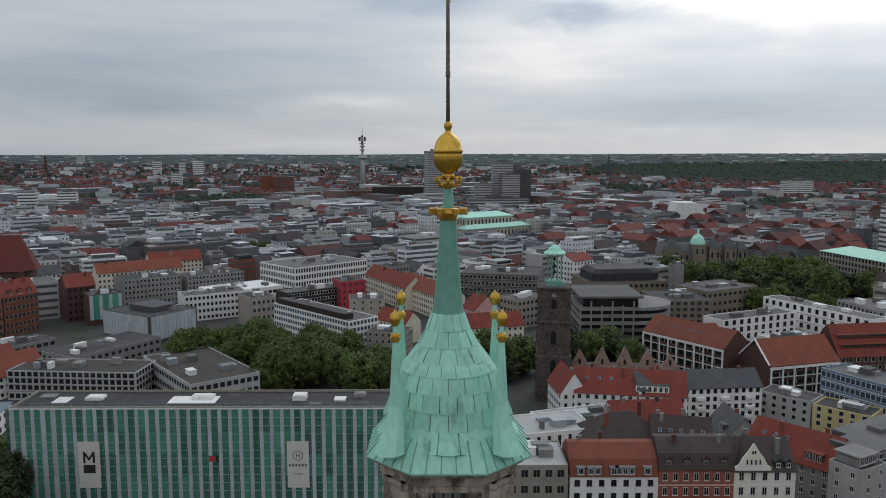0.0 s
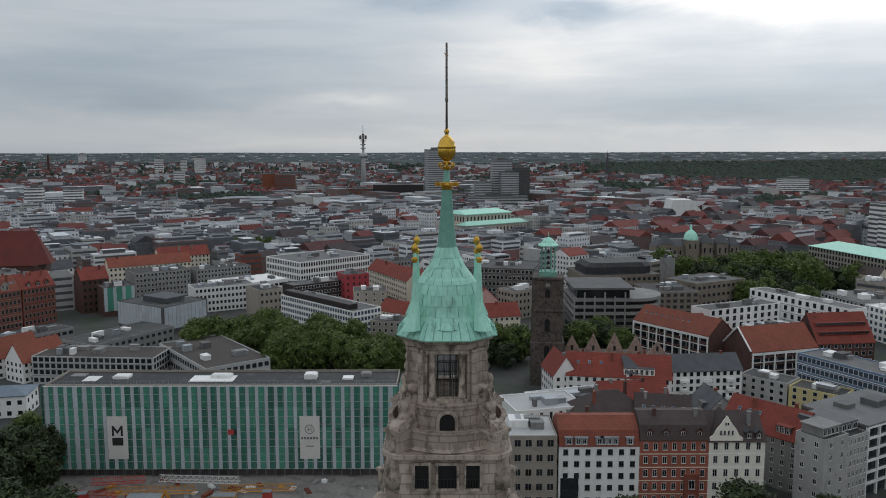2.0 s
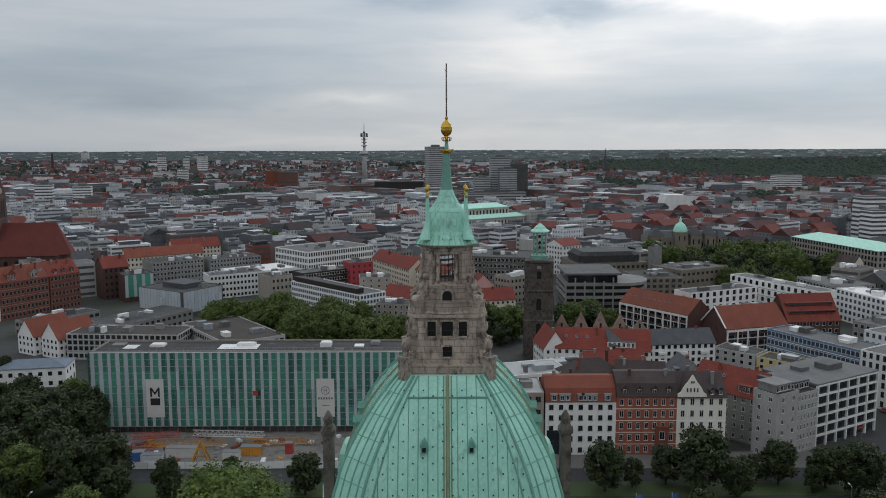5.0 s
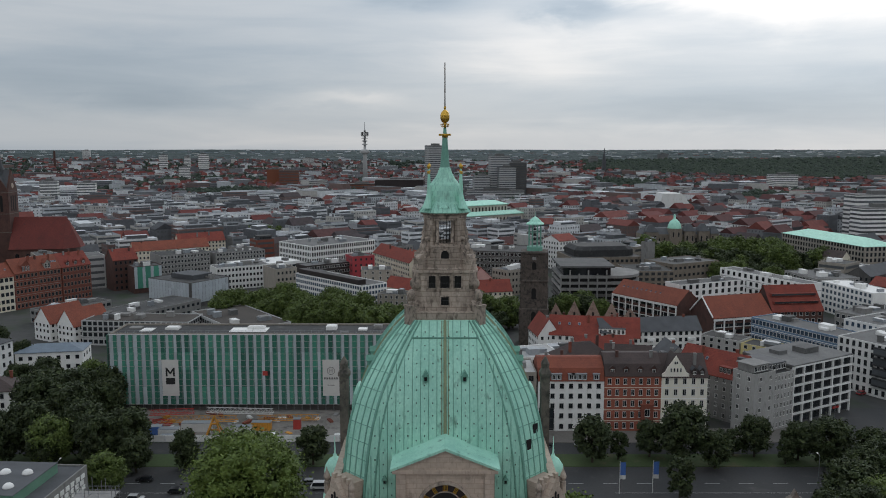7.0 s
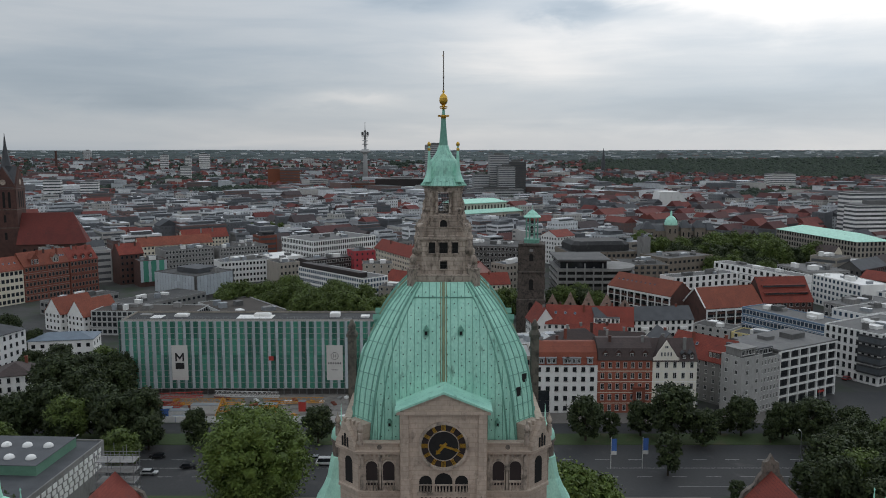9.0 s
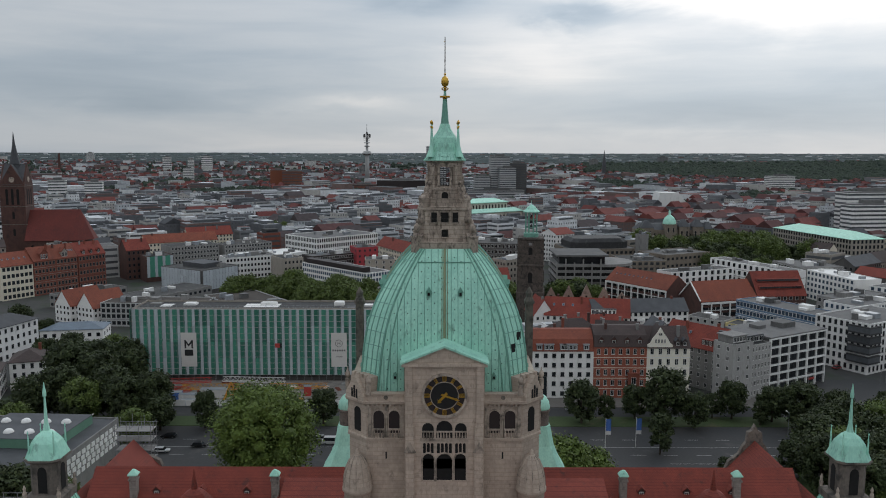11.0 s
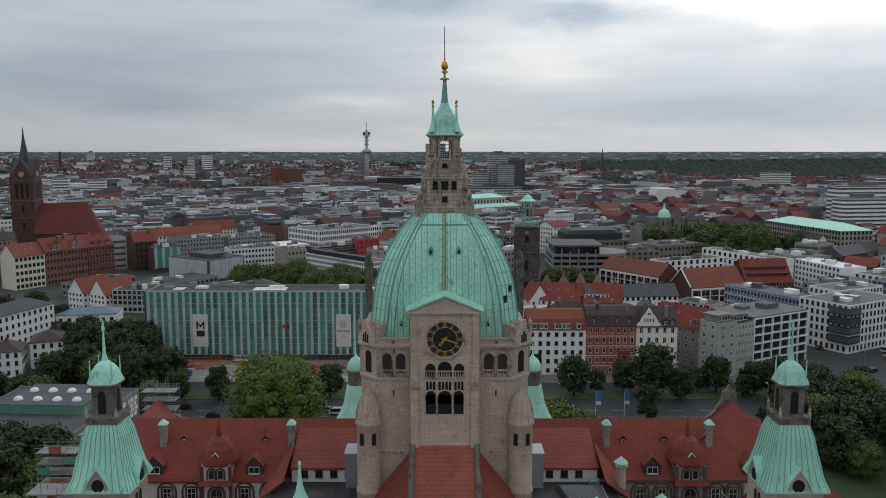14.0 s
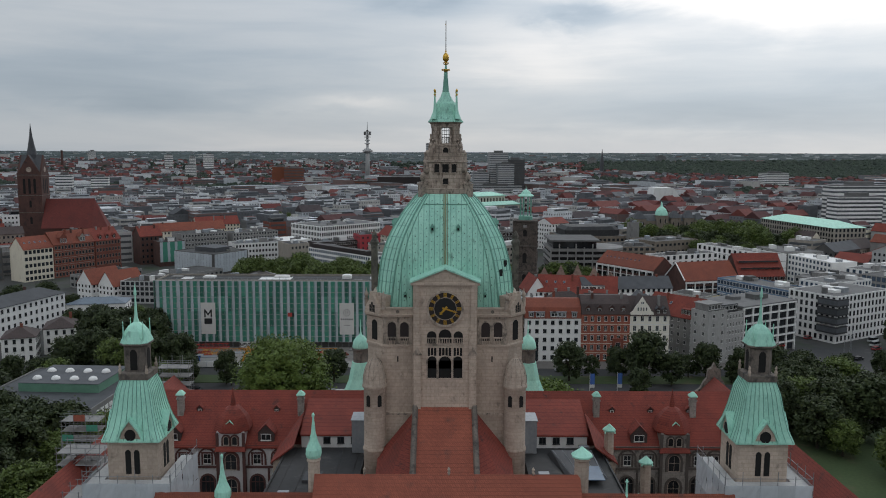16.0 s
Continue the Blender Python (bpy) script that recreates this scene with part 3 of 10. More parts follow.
# ---- a house of any kind ----
def house(x, y, w, d, rot, h, label, wall=WHITE, roof="flat", roofmat=BITUMEN, ridge=4.0, floors=5, win=(1.1, 1.5), gap=2.6, style="white", sides="frl", ground=3.4, name="house", bands=None, kit=3, bars=(2, 1), turn=False, category="house", ribbon=None):
    """A building with walls, roof, windows on the named sides, ledges, chimneys and roof gear. turn: the ridge runs along the depth."""
    root = thing(name, pose(x, y, 0, 0, 0, rot), label, category)
    taken(x, y, 0.42 * (w + d))
    rng = random.Random(int(abs(x * 7 + y * 13 + w * 3)))
    bm = bmesh.new()
    hw, hd = w / 2, d / 2
    if roof == "flat":
        loft(bm, [[(x_ * (hw - i_), y_ * (hd - i_), z_) for x_, y_ in ((-1, -1), (1, -1), (1, 1), (-1, 1))] for i_, z_ in ((0, 0), (0, h + 0.25), (0.3, h + 0.25), (0.3, h - 0.35))])
    else:
        box(bm, -hw, hw, -hd, hd, 0, h)
        if roof == "gable":
            if turn:
                o = [(-hw, h), (hw, h), (0, h + ridge)]
                prism(bm, o, -hd, hd)
            else:
                v = prism(bm, [(-hd, h), (hd, h), (0, h + ridge)], -hw, hw)
                bmesh.ops.rotate(bm, verts=v, cent=(0, 0, 0), matrix=Matrix.Rotation(radians(90), 3, "Z"))
    part("wall", bm, wall, root)
    bm = bmesh.new()
    e, t = 0.45, 0.22
    if roof == "flat":
        box(bm, -hw + 0.3, hw - 0.3, -hd + 0.3, hd - 0.3, h - 0.35, h - 0.10)
    elif roof == "gable":
        s = hw if turn else hd
        lng = hd if turn else hw
        dz = ridge / s * e
        o = [(-s - e, h - dz + 0.02), (0, h + ridge + 0.03), (s + e, h - dz + 0.02), (s + e, h - dz + 0.02 + t), (0, h + ridge + t + 0.05), (-s - e, h - dz + 0.02 + t)]
        v = prism(bm, o, -lng - 0.25, lng + 0.25)
        if not turn:
            bmesh.ops.rotate(bm, verts=v, cent=(0, 0, 0), matrix=Matrix.Rotation(radians(90), 3, "Z"))
    elif roof == "hip":
        k = min(hw, hd)
        a, b = max(hw - k, 0.15), max(hd - k, 0.15)
        loft(bm, [[(-hw - e, -hd - e, h), (hw + e, -hd - e, h), (hw + e, hd + e, h), (-hw - e, hd + e, h)], [(-hw - e, -hd - e, h + 0.2), (hw + e, -hd - e, h + 0.2), (hw + e, hd + e, h + 0.2), (-hw - e, hd + e, h + 0.2)], [(-a, -b, h + ridge), (a, -b, h + ridge), (a, b, h + ridge), (-a, b, h + ridge)]])
    elif roof == "mansard":
        k1, k2 = 1.3, min(hd - 0.2, 5.5)
        loft(bm, [[(-hw, -hd - 0.3, h), (hw, -hd - 0.3, h), (hw, hd + 0.3, h), (-hw, hd + 0.3, h)], [(-hw, -hd - 0.3, h + 0.15), (hw, -hd - 0.3, h + 0.15), (hw, hd + 0.3, h + 0.15), (-hw, hd + 0.3, h + 0.15)], [(-hw, -hd + k1, h + ridge * 0.6), (hw, -hd + k1, h + ridge * 0.6), (hw, hd - k1, h + ridge * 0.6), (-hw, hd - k1, h + ridge * 0.6)], [(-hw, -hd + k2, h + ridge), (hw, -hd + k2, h + ridge), (hw, hd - k2, h + ridge), (-hw, hd - k2, h + ridge)]])
    part("roof", bm, roofmat, root)
    fh = (h - ground) / max(floors - 1, 1) if floors > 1 else h
    ww, wh = win if floors else (0, 0)
    near = y < 212 or floors == 0
    vs, fs, fv, ff = [], [], [], []
    faces = {"f": (0, hd, w), "r": (90, hw, d), "l": (-90, hw, d), "b": (180, hd, w)}
    for s in sides:
        rz, off, span = faces[s]
        rm = Matrix.Rotation(radians(rz), 3, "Z")
        n = max(1, int((span - 0.8) / gap)) if floors else 0
        for f in range(floors):
            z0 = (ground * 0.28 if f == 0 else ground + fh * (f - 1) + fh * 0.30)
            hh = min(wh, fh * 0.62)
            if ribbon:
                bm = bmesh.new()
                box(bm, -span / 2 + 0.5, span / 2 - 0.5, -off - 0.04, -off + 0.05, z0, z0 + hh, rm.to_4x4())
                part("glazing", bm, ribbon, root)
                bm = bmesh.new()
                k = int(span / gap)
                for i in range(k + 1):
                    xx = -span / 2 + 0.5 + (span - 1) * i / k
                    box(bm, xx - 0.1, xx + 0.1, -off - 0.10, -off + 0.02, z0 - 0.05, z0 + hh + 0.05, rm.to_4x4())
                part("mullions", bm, FRAMEW if style.startswith("white") else FRAMED, root, kind="stuff")
                continue
            for i in range(n):
                xx = (i - (n - 1) / 2) * (span - 0.6) / n
                p = rm @ Vector((xx, -off, z0))
                if not near:
                    for acc, fac, g_, dep in ((vs, fs, 0.0, 0.05), (fv, ff, 0.14, 0.025)):
                        o = len(acc)
                        acc += [tuple(rm @ Vector((xx + sx * (ww / 2 + g_), -off - dep, z0 + (hh + g_ if up_ else -g_)))) for sx, up_ in ((-1, 0), (1, 0), (1, 1), (-1, 1))]
                        fac.append((o, o + 1, o + 2, o + 3))
                    continue
                window(root, *p, rz, ww, hh, style, False, bars)
    if vs:
        quick("glazing", vs, fs, GLASSBLUE if style.endswith("blue") else GLASS, root, "stuff", "small dark windows")
        quick("frames", fv, ff, {"white": FRAMEW, "dark": FRAMED, "beige": BEIGE}[style.split("_")[0]], root, "stuff", "thin window frames")
    if bands:
        for f in range(floors):
            z = ground + fh * f - 0.12
            if z < h - 0.5:
                bm = bmesh.new()
                box(bm, -hw - 0.07, hw + 0.07, -hd - 0.07, hd + 0.07, z, z + 0.22)
                part("ledge", bm, bands, root)
    if roof == "flat":
        for k in range(kit + 3 if kit else 0):
            bw, bd, bh = rng.uniform(1.0, min(6, w * 0.35)), rng.uniform(1.5, min(5, d * 0.4)), rng.uniform(0.7, 2.4)
            bx, by = rng.uniform(-hw + bw, hw - bw) * 0.85, rng.uniform(-hd + bd, hd - bd) * 0.7
            bm = bmesh.new()
            box(bm, bx - bw / 2, bx + bw / 2, by - bd / 2, by + bd / 2, h - 0.12, h + bh)
            box(bm, bx - bw / 2 - 0.1, bx + bw / 2 + 0.1, by - bd / 2 - 0.1, by + bd / 2 + 0.1, h + bh, h + bh + 0.12)
            part("roof_unit", bm, rng.choice([ZINC, CONCRETE, WHITE, GRAVEL]), root)
    else:
        for k in range(min(kit, 3)):
            bx, by = rng.uniform(-hw * 0.8, hw * 0.8), rng.uniform(-0.25, 0.25) * (1 if turn else d)
            if turn:
                bx, by = rng.uniform(-0.25, 0.25) * w, rng.uniform(-hd * 0.8, hd * 0.8)
            bm = bmesh.new()
            zt = h + ridge + 0.9
            box(bm, bx - 0.45, bx + 0.45, by - 0.35, by + 0.35, h + ridge * 0.3, zt)
            box(bm, bx - 0.55, bx + 0.55, by - 0.45, by + 0.45, zt, zt + 0.12)
            part("chimney", bm, rng.choice([BRICK, BRICK_DARK, CONCRETE]), root)
    return root


def roof_windows(root, n, x0, x1, y, z, slope, rz=0):
    for i in range(n):
        bm = bmesh.new()
        box(bm, -0.45, 0.45, -0.6, 0.6, 0, 0.12)
        ob = part("roof_window", bm, ZINC, root, "", False, pose(x0 + (x1 - x0) * (i + 0.5) / n, y, z, slope, 0, 0))
        bm = bmesh.new()
        box(bm, -0.36, 0.36, -0.5, 0.5, 0.12, 0.135)
        part("pane", bm, GLASSBLUE, ob)


def dormer(root, x, y, z, w, h, depth, wallmat, roofmat, pointed=True, n=1, rz=0):
    """A dormer with its window, at the foot of a roof slope; it faces local -y."""
    bm = bmesh.new()
    box(bm, -w / 2, w / 2, 0, depth, 0, h)
    if pointed:
        prism(bm, [(-w / 2, h), (w / 2, h), (0, h + w * 0.55)], 0, depth * 1.4)
    ob = part("dormer", bm, wallmat, root, "", False, pose(x, y, z, 0, 0, rz))
    bm = bmesh.new()
    if pointed:
        prism(bm, [(-w / 2 - 0.2, h - 0.1), (0, h + w * 0.55), (w / 2 + 0.2, h - 0.1), (w / 2 + 0.2, h + 0.06), (0, h + w * 0.55 + 0.18), (-w / 2 - 0.2, h + 0.06)], -0.2, depth * 1.5)
    else:
        box(bm, -w / 2 - 0.15, w / 2 + 0.15, -0.2, depth + 0.1, h, h + 0.15)
    part("dormer_roof", bm, roofmat, ob)
    for i in range(n):
        xx = (i - (n - 1) / 2) * w / n
        window(ob, xx, 0, h * 0.15, 0, w / n * 0.62, h * 0.75, "white", False, (2, 1)).name = "window"
    return ob

# ---- ground ----
def terrain(x, y):
    """Flat town; the land beyond rises gently to the rim of the view."""
    r = math.hypot(x, y)
    return max(0.0, min(1.0, (r - 2400) / 2450)) ** 1.1 * 58 + 5 * max(0.0, min(1.0, (r - 3500) / 1300)) * (0.5 + noise.noise(Vector((x / 900, y / 900, 0))))


verts, faces = [], []
rad = [0, 60, 160, 300, 500, 800, 1200, 1700, 2300, 2600, 2900, 3200, 3500, 3800, 4100, 4400, 4650, 4850, 4930]
NS = 120
for i, r in enumerate(rad):
    for k in range(NS):
        a = 2 * math.pi * k / NS
        x, y = r * math.cos(a), r * math.sin(a) - 60
        verts.append((x, y, terrain(x, y)))
for i in range(len(rad) - 1):
    for k in range(NS):
        j = (k + 1) % NS
        faces.append((i * NS + k, (i + 1) * NS + k, (i + 1) * NS + j, i * NS + j))
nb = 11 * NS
quick("backdrop", verts, faces[nb:], BACKDROP, kind="structure", label="blue-grey country on the horizon, haze painted into its colour")
faces = faces[:nb]
g = quick("ground", verts, faces, CITYGROUND, kind="structure", label="dark town ground running to the horizon")


def slab(name, label, x0, x1, y0, y1, z, material, rot=0.0, kind="structure", category=""):
    bm = bmesh.new()
    cx, cy = (x0 + x1) / 2, (y0 + y1) / 2
    box(bm, x0 - cx, x1 - cx, y0 - cy, y1 - cy, -0.6, 0)
    ob = part(name, bm, material, None, label, False, pose(cx, cy, z, 0, 0, rot))
    return tagged(ob, label, category, kind=kind)


slab("road", "wide grey asphalt street with white lane marks", -420, 260, 88, 123, 0.02, ASPHALT)
slab("pavement", "grey slab pavement before the house row", -15, 108, 140, 152, 0.16, PAVING)
slab("road_side", "asphalt street before the houses", -420, 420, 130, 140, 0.03, ASPHALT)
slab("grass_strip", "dry grass median with trees", -420, 128, 122, 131, 0.14, GRASS)
slab("lawn_park", "green park lawn beside the town hall", 66, 330, -60, 84, 0.10, GRASS)
slab("lawn_west", "green lawn under trees by the town hall", -260, -58, 40, 88, 0.10, GRASS)
slab("forecourt", "grey paved court round the town hall", -66, 66, -90, 87, 0.06, PAVING)
slab("crossing", "asphalt crossing and parking area", 128, 420, 95, 172, 0.035, ASPHALT)
slab("cycle_path", "red cycle path beside the crossing", 146, 176, 138, 141, 0.06, PATH_RED, 25)
slab("site_ground", "pale gravelly building site before the scaffolding", -118, -6, 141, 170, 0.18, CONSTR)
bm = bmesh.new()
for yy in (99.5, 111.0):
    for k in range(60):
        box(bm, -300 + k * 9, -296 + k * 9, yy - 0.08, yy + 0.08, 0.022, 0.032)
for x0, x1, yy in ((-300, -60, 105.2), (-40, 10, 105.2), (44, 110, 105.2), (-180, -90, 117), (60, 120, 93.5)):
    box(bm, x0, x1, yy - 0.06, yy + 0.06, 0.022, 0.03)
part("road_marking", bm, MARK, None, "white painted lane lines on asphalt", kind="structure")

# ---- trees ----
def crown_mesh(name, seed, rx, rz, z0, lumps, leaves, leaf, material, solid=0.6):
    """A crown of many leaf sprays on uneven lumps, open between them, over added solid leaf-coloured cores that block
    light.
    """
    rng = np.random.RandomState(seed)
    vs, fs = [], []
    cs = []
    for i in range(lumps):
        f = rng.random() ** 0.85
        a = i * 2.39996 + rng.uniform(-0.4, 0.4)
        # widest below the middle, narrowing to an uneven top
        prof = (0.62 + 1.25 * f - 1.05 * f * f if f < 0.6 else 0.992 * math.sqrt(max(0.0, 1 - ((f - 0.6) / 0.43) ** 2)))
        k = prof * (0.84 if rng.random() < 0.8 else 0.4) * rng.uniform(0.86, 1.08)
        cs.append((math.cos(a) * rx * k, math.sin(a) * rx * k, z0 + rz * 2 * (0.06 + 0.86 * f), rng.uniform(0.16, 0.30) * rx))
    per = leaves // lumps
    for cx, cy, cz, r in cs:
        u = rng.normal(size=(per, 3))
        u /= np.linalg.norm(u, axis=1)[:, None]
        rr = r * rng.uniform(0.45, 1.5, per)
        p = u * rr[:, None] * np.array((1, 1, 0.85)) + np.array((cx, cy, cz))
        n = u * 0.7 + rng.normal(size=(per, 3)) * 0.6
        n[:, 2] += 0.45
        n /= np.linalg.norm(n, axis=1)[:, None]
        t = np.cross(n, rng.normal(size=(per, 3)))
        t /= np.linalg.norm(t, axis=1)[:, None]
        b = np.cross(n, t)
        s = leaf * rng.uniform(0.6, 1.35, per)[:, None]
        for q in range(per):
            o = len(vs)
            vs += [tuple(p[q] - t[q] * s[q]), tuple(p[q] + b[q] * s[q] * 0.55), tuple(p[q] + t[q] * s[q]), tuple(p[q] - b[q] * s[q] * 0.55)]
            fs.append((o, o + 1, o + 2, o + 3))
    # inner mass that stops the light
    for cx, cy, cz, r in cs:
        bm = bmesh.new()
        bmesh.ops.create_icosphere(bm, subdivisions=1, radius=r * solid)
        o = len(vs)
        vs += [(v.co.x + cx, v.co.y + cy, v.co.z * 0.85 + cz) for v in bm.verts]
        fs += [tuple(o + v.index for v in f.verts) for f in bm.faces]
        bm.free()
    me = bpy.data.meshes.new(name)
    me.from_pydata(vs, [], fs)
    me.materials.append(material)
    return me


def tree_kind(seed, h, rx, material, label, leaves=2600, lumps=46, leaf=0.42, stem=0.13):
    rng = random.Random(seed)
    root = thing("tree", pose(0, 0, -900), label, "tree")
    bm = bmesh.new()
    tr = h * 0.022
    tube(bm, (0, 0, -0.3), (0.1, 0.05, h * 0.6), tr * 1.3, 8, tr * 0.6)
    for k in range(7):
        a = k * 2.4 + rng.random()
        z = h * rng.uniform(0.2, 0.5)
        tube(bm, (0, 0, z), (rx * 0.62 * math.cos(a), rx * 0.62 * math.sin(a), z + h * rng.uniform(0.12, 0.28)), tr * 0.5, 5, tr * 0.12)
    part("trunk", bm, BARK, root)
    rz = h * (1 - stem) / 2
    c = new("crown", crown_mesh("crown", seed, rx, rz, h * stem, lumps, leaves, leaf, material))
    c.parent = root
    return root


KINDS = [
    tree_kind(1, 14, 5.2, LEAF, "broad dark green street tree in full leaf", 7000, 90, 0.40),
    tree_kind(2, 12, 4.2, LEAF, "dark green lime tree with an uneven crown", 5600, 76, 0.40),
    tree_kind(3, 10, 3.0, LEAF, "slender dark green young street tree", 3400, 50, 0.36),
    tree_kind(4, 15, 6.0, LEAF_MID, "large mid-green leafy tree", 7200, 96, 0.42),
    tree_kind(5, 15, 6.0, LEAF_LIGHT, "large fresh yellow-green leafy tree", 9000, 100, 0.36),
    tree_kind(6, 13, 5.6, LEAF_MID, "mid-green tree in a dense grove", 5200, 60, 0.42),
    tree_kind(7, 11, 4.6, LEAF, "dark green tree between town houses", 2400, 40, 0.52),
]


def plant(kind, x, y, s=1.0, rng=random.Random(5), sx=None, z=0.0):
    k = rng.uniform(0.92, 1.08)
    sx = sx or s * rng.uniform(0.93, 1.1)
    return copy_thing(KINDS[kind], pose(x, y, z, 0, 0, rng.uniform(0, 360)) @ Matrix.Diagonal((sx, sx, s * k, 1)))

# ---- the town hall ----
hall = thing("town_hall", pose(0, 0, 0), "sandstone town hall with green copper dome and red tiled wings", "town hall")
taken(0, -10, 75)


def hp(name, bm, material, label="", smooth=False):
    return part(name, bm, material, hall, label, smooth)


# spike, ball and crown of the cupola
bm = bmesh.new()
turned(bm, [(0.075, 92.6), (0.06, 94.4), (0.085, 94.45), (0.085, 94.6), (0.07, 94.65), (0.06, 97.7)], 10)
hp("spike", bm, STONE_DARK, "dark weathered rod", True)
bm = bmesh.new()
prism(bm, [(0.0, 96.95), (-0.16, 97.12), (-0.14, 97.17), (-0.02, 97.05), (0.1, 97.0), (0.1, 96.96)], -0.02, 0.02)
hp("weather_vane", bm, GOLD)
bm = bmesh.new()
turned(bm, [(0.02, 92.95), (0.12, 92.86), (0.155, 92.74), (0.10, 92.62), (0.09, 92.56), (0.16, 92.50), (0.33, 92.36), (0.45, 92.16), (0.50, 91.94), (0.52, 91.92), (0.53, 91.86), (0.50, 91.82)], 32)
ball = hp("ball", bm, GOLD, "gilded ball", True)
bm = bmesh.new()
rings = []
for z, r in ((91.82, 0.47), (91.7, 0.49), (91.5, 0.475), (91.32, 0.40), (91.2, 0.30), (91.12, 0.2)):
    rings.append([(r * (1 + 0.05 * math.cos(20 * 2 * math.pi * i / 80)) * math.cos(2 * math.pi * i / 80), r * (1 + 0.05 * math.cos(20 * 2 * math.pi * i / 80)) * math.sin(2 * math.pi * i / 80), z) for i in range(80)])
loft(bm, rings)
part("ribbed_cup", bm, GOLD, ball, "", True)
bm = bmesh.new()
turned(bm, [(0.13, 91.14), (0.24, 91.02), (0.17, 90.9), (0.16, 90.8), (0.22, 90.74), (0.15, 90.66), (0.10, 90.5)], 20)
for k in range(8):
    a = k * math.pi / 4
    p = Vector((math.cos(a), math.sin(a), 0))
    tube(bm, p * 0.2 + Vector((0, 0, 90.98)), p * 0.46 + Vector((0, 0, 90.93)), 0.05, 6)
    tube(bm, p * 0.46 + Vector((0, 0, 90.93)), p * 0.40 + Vector((0, 0, 90.72)), 0.045, 6)
    tube(bm, p * 0.40 + Vector((0, 0, 90.72)), p * 0.2 + Vector((0, 0, 90.6)), 0.045, 6, 0.02)
hp("crown_ornament", bm, GOLD, "gilded leafy ornament", True)
bm = bmesh.new()
turned(bm, [(0.2, 89.9), (0.24, 89.86), (0.5, 89.84), (0.52, 89.72), (0.34, 89.66), (0.30, 89.55), (0.36, 89.5), (0.3, 89.46)], 24)
for k in range(8):
    a = k * math.pi / 4 + 0.39
    box(bm, 0.44, 0.72, -0.07, 0.07, 89.66, 89.88, Matrix.Rotation(a, 4, "Z"))
hp("collar", bm, GOLD, "gilded collar")

# copper bell of the cupola
NP = 20
BELL = [(0.16, 90.55), (0.21, 89.9), (0.29, 89.45), (0.34, 88.6), (0.41, 87.7), (0.49, 86.8), (0.56, 86.15), (0.74, 85.6), (1.02, 85.05), (1.40, 84.55), (1.66, 84.18), (1.84, 83.6), (1.95, 83.0), (2.03, 82.45), (2.26, 82.05), (2.56, 81.74)]
bm = bmesh.new()
turned(bm, BELL[::-1], NP)
bell = hp("cupola_roof", bm, COPPER_SEAM, "green copper bell roof of overlapping sheets", True)
bm = bmesh.new()
loft(bm, [octagon(2.86, 1.28, 81.16), octagon(2.90, 1.30, 81.24), octagon(2.50, 1.18, 81.72), octagon(2.18, 1.05, 82.1), octagon(1.9, 0.95, 82.45)])
skirt = hp("cupola_eave", bm, COPPER, "green copper eave")
# sheets of the bell and of its eave
rng = random.Random(3)
courses = [(86.15, 85.6), (85.6, 85.05), (85.05, 84.55), (84.55, 84.18), (84.18, 83.6), (83.6, 83.0), (83.0, 82.4), (82.4, 81.8)]


def bell_r(z):
    for (r0, z0), (r1, z1) in zip(BELL, BELL[1:]):
        if z1 <= z <= z0:
            return r1 + (r0 - r1) * (z - z1) / (z0 - z1)
    return BELL[-1][0]


for ci, (zt, zb) in enumerate(courses):
    npn = 20 if ci > 2 else 14
    off = 0.5 * (ci % 2)
    for k in range(npn):
        a0, a1 = 2 * math.pi * (k + off + 0.02) / npn, 2 * math.pi * (k + off + 0.98) / npn
        bm = bmesh.new()
        o, i = [], []
        lift = rng.uniform(0.035, 0.065)
        steps = 3
        for z, e in ((zb - 0.03, lift), ((zt + zb) / 2, lift * 0.9), (zt, lift * 0.5)):
            r = bell_r(max(z, 81.75)) + e
            o.append([bm.verts.new((r * math.cos(a0 + (a1 - a0) * s / steps), r * math.sin(a0 + (a1 - a0) * s / steps), z - (0.05 * math.sin(math.pi * s / steps) if ci == 7 and z < zb else 0))) for s in range(steps + 1)])
        for r0, r1 in zip(o, o[1:]):
            for s in range(steps):
                bm.faces.new((r0[s], r0[s + 1], r1[s + 1], r1[s]))
        lo = [bm.verts.new((v.co.x * 0.985, v.co.y * 0.985, v.co.z)) for v in o[0]]
        for s in range(steps):
            bm.faces.new((lo[s], lo[s + 1], o[0][s + 1], o[0][s]))
        part("copper_sheet", bm, COPPER, bell)
# seams over the eave
for k in range(8):
    ring0, ring1 = octagon(2.90, 1.30, 81.26), octagon(2.20, 1.06, 82.12)
    p0, p1, q0, q1 = (Vector(v) for v in (ring0[k], ring0[(k + 1) % 8], ring1[k], ring1[(k + 1) % 8]))
    for s in range(5):
        f = s / 5
        bm = bmesh.new()
        mid = (Vector(octagon(2.50, 1.18, 81.735)[k]).lerp(Vector(octagon(2.50, 1.18, 81.735)[(k + 1) % 8]), f))
        tube(bm, p0.lerp(p1, f), mid, 0.022, 5)
        tube(bm, mid, q0.lerp(q1, f), 0.022, 5)
        part("seam", bm, COPPER_SEAM, skirt)
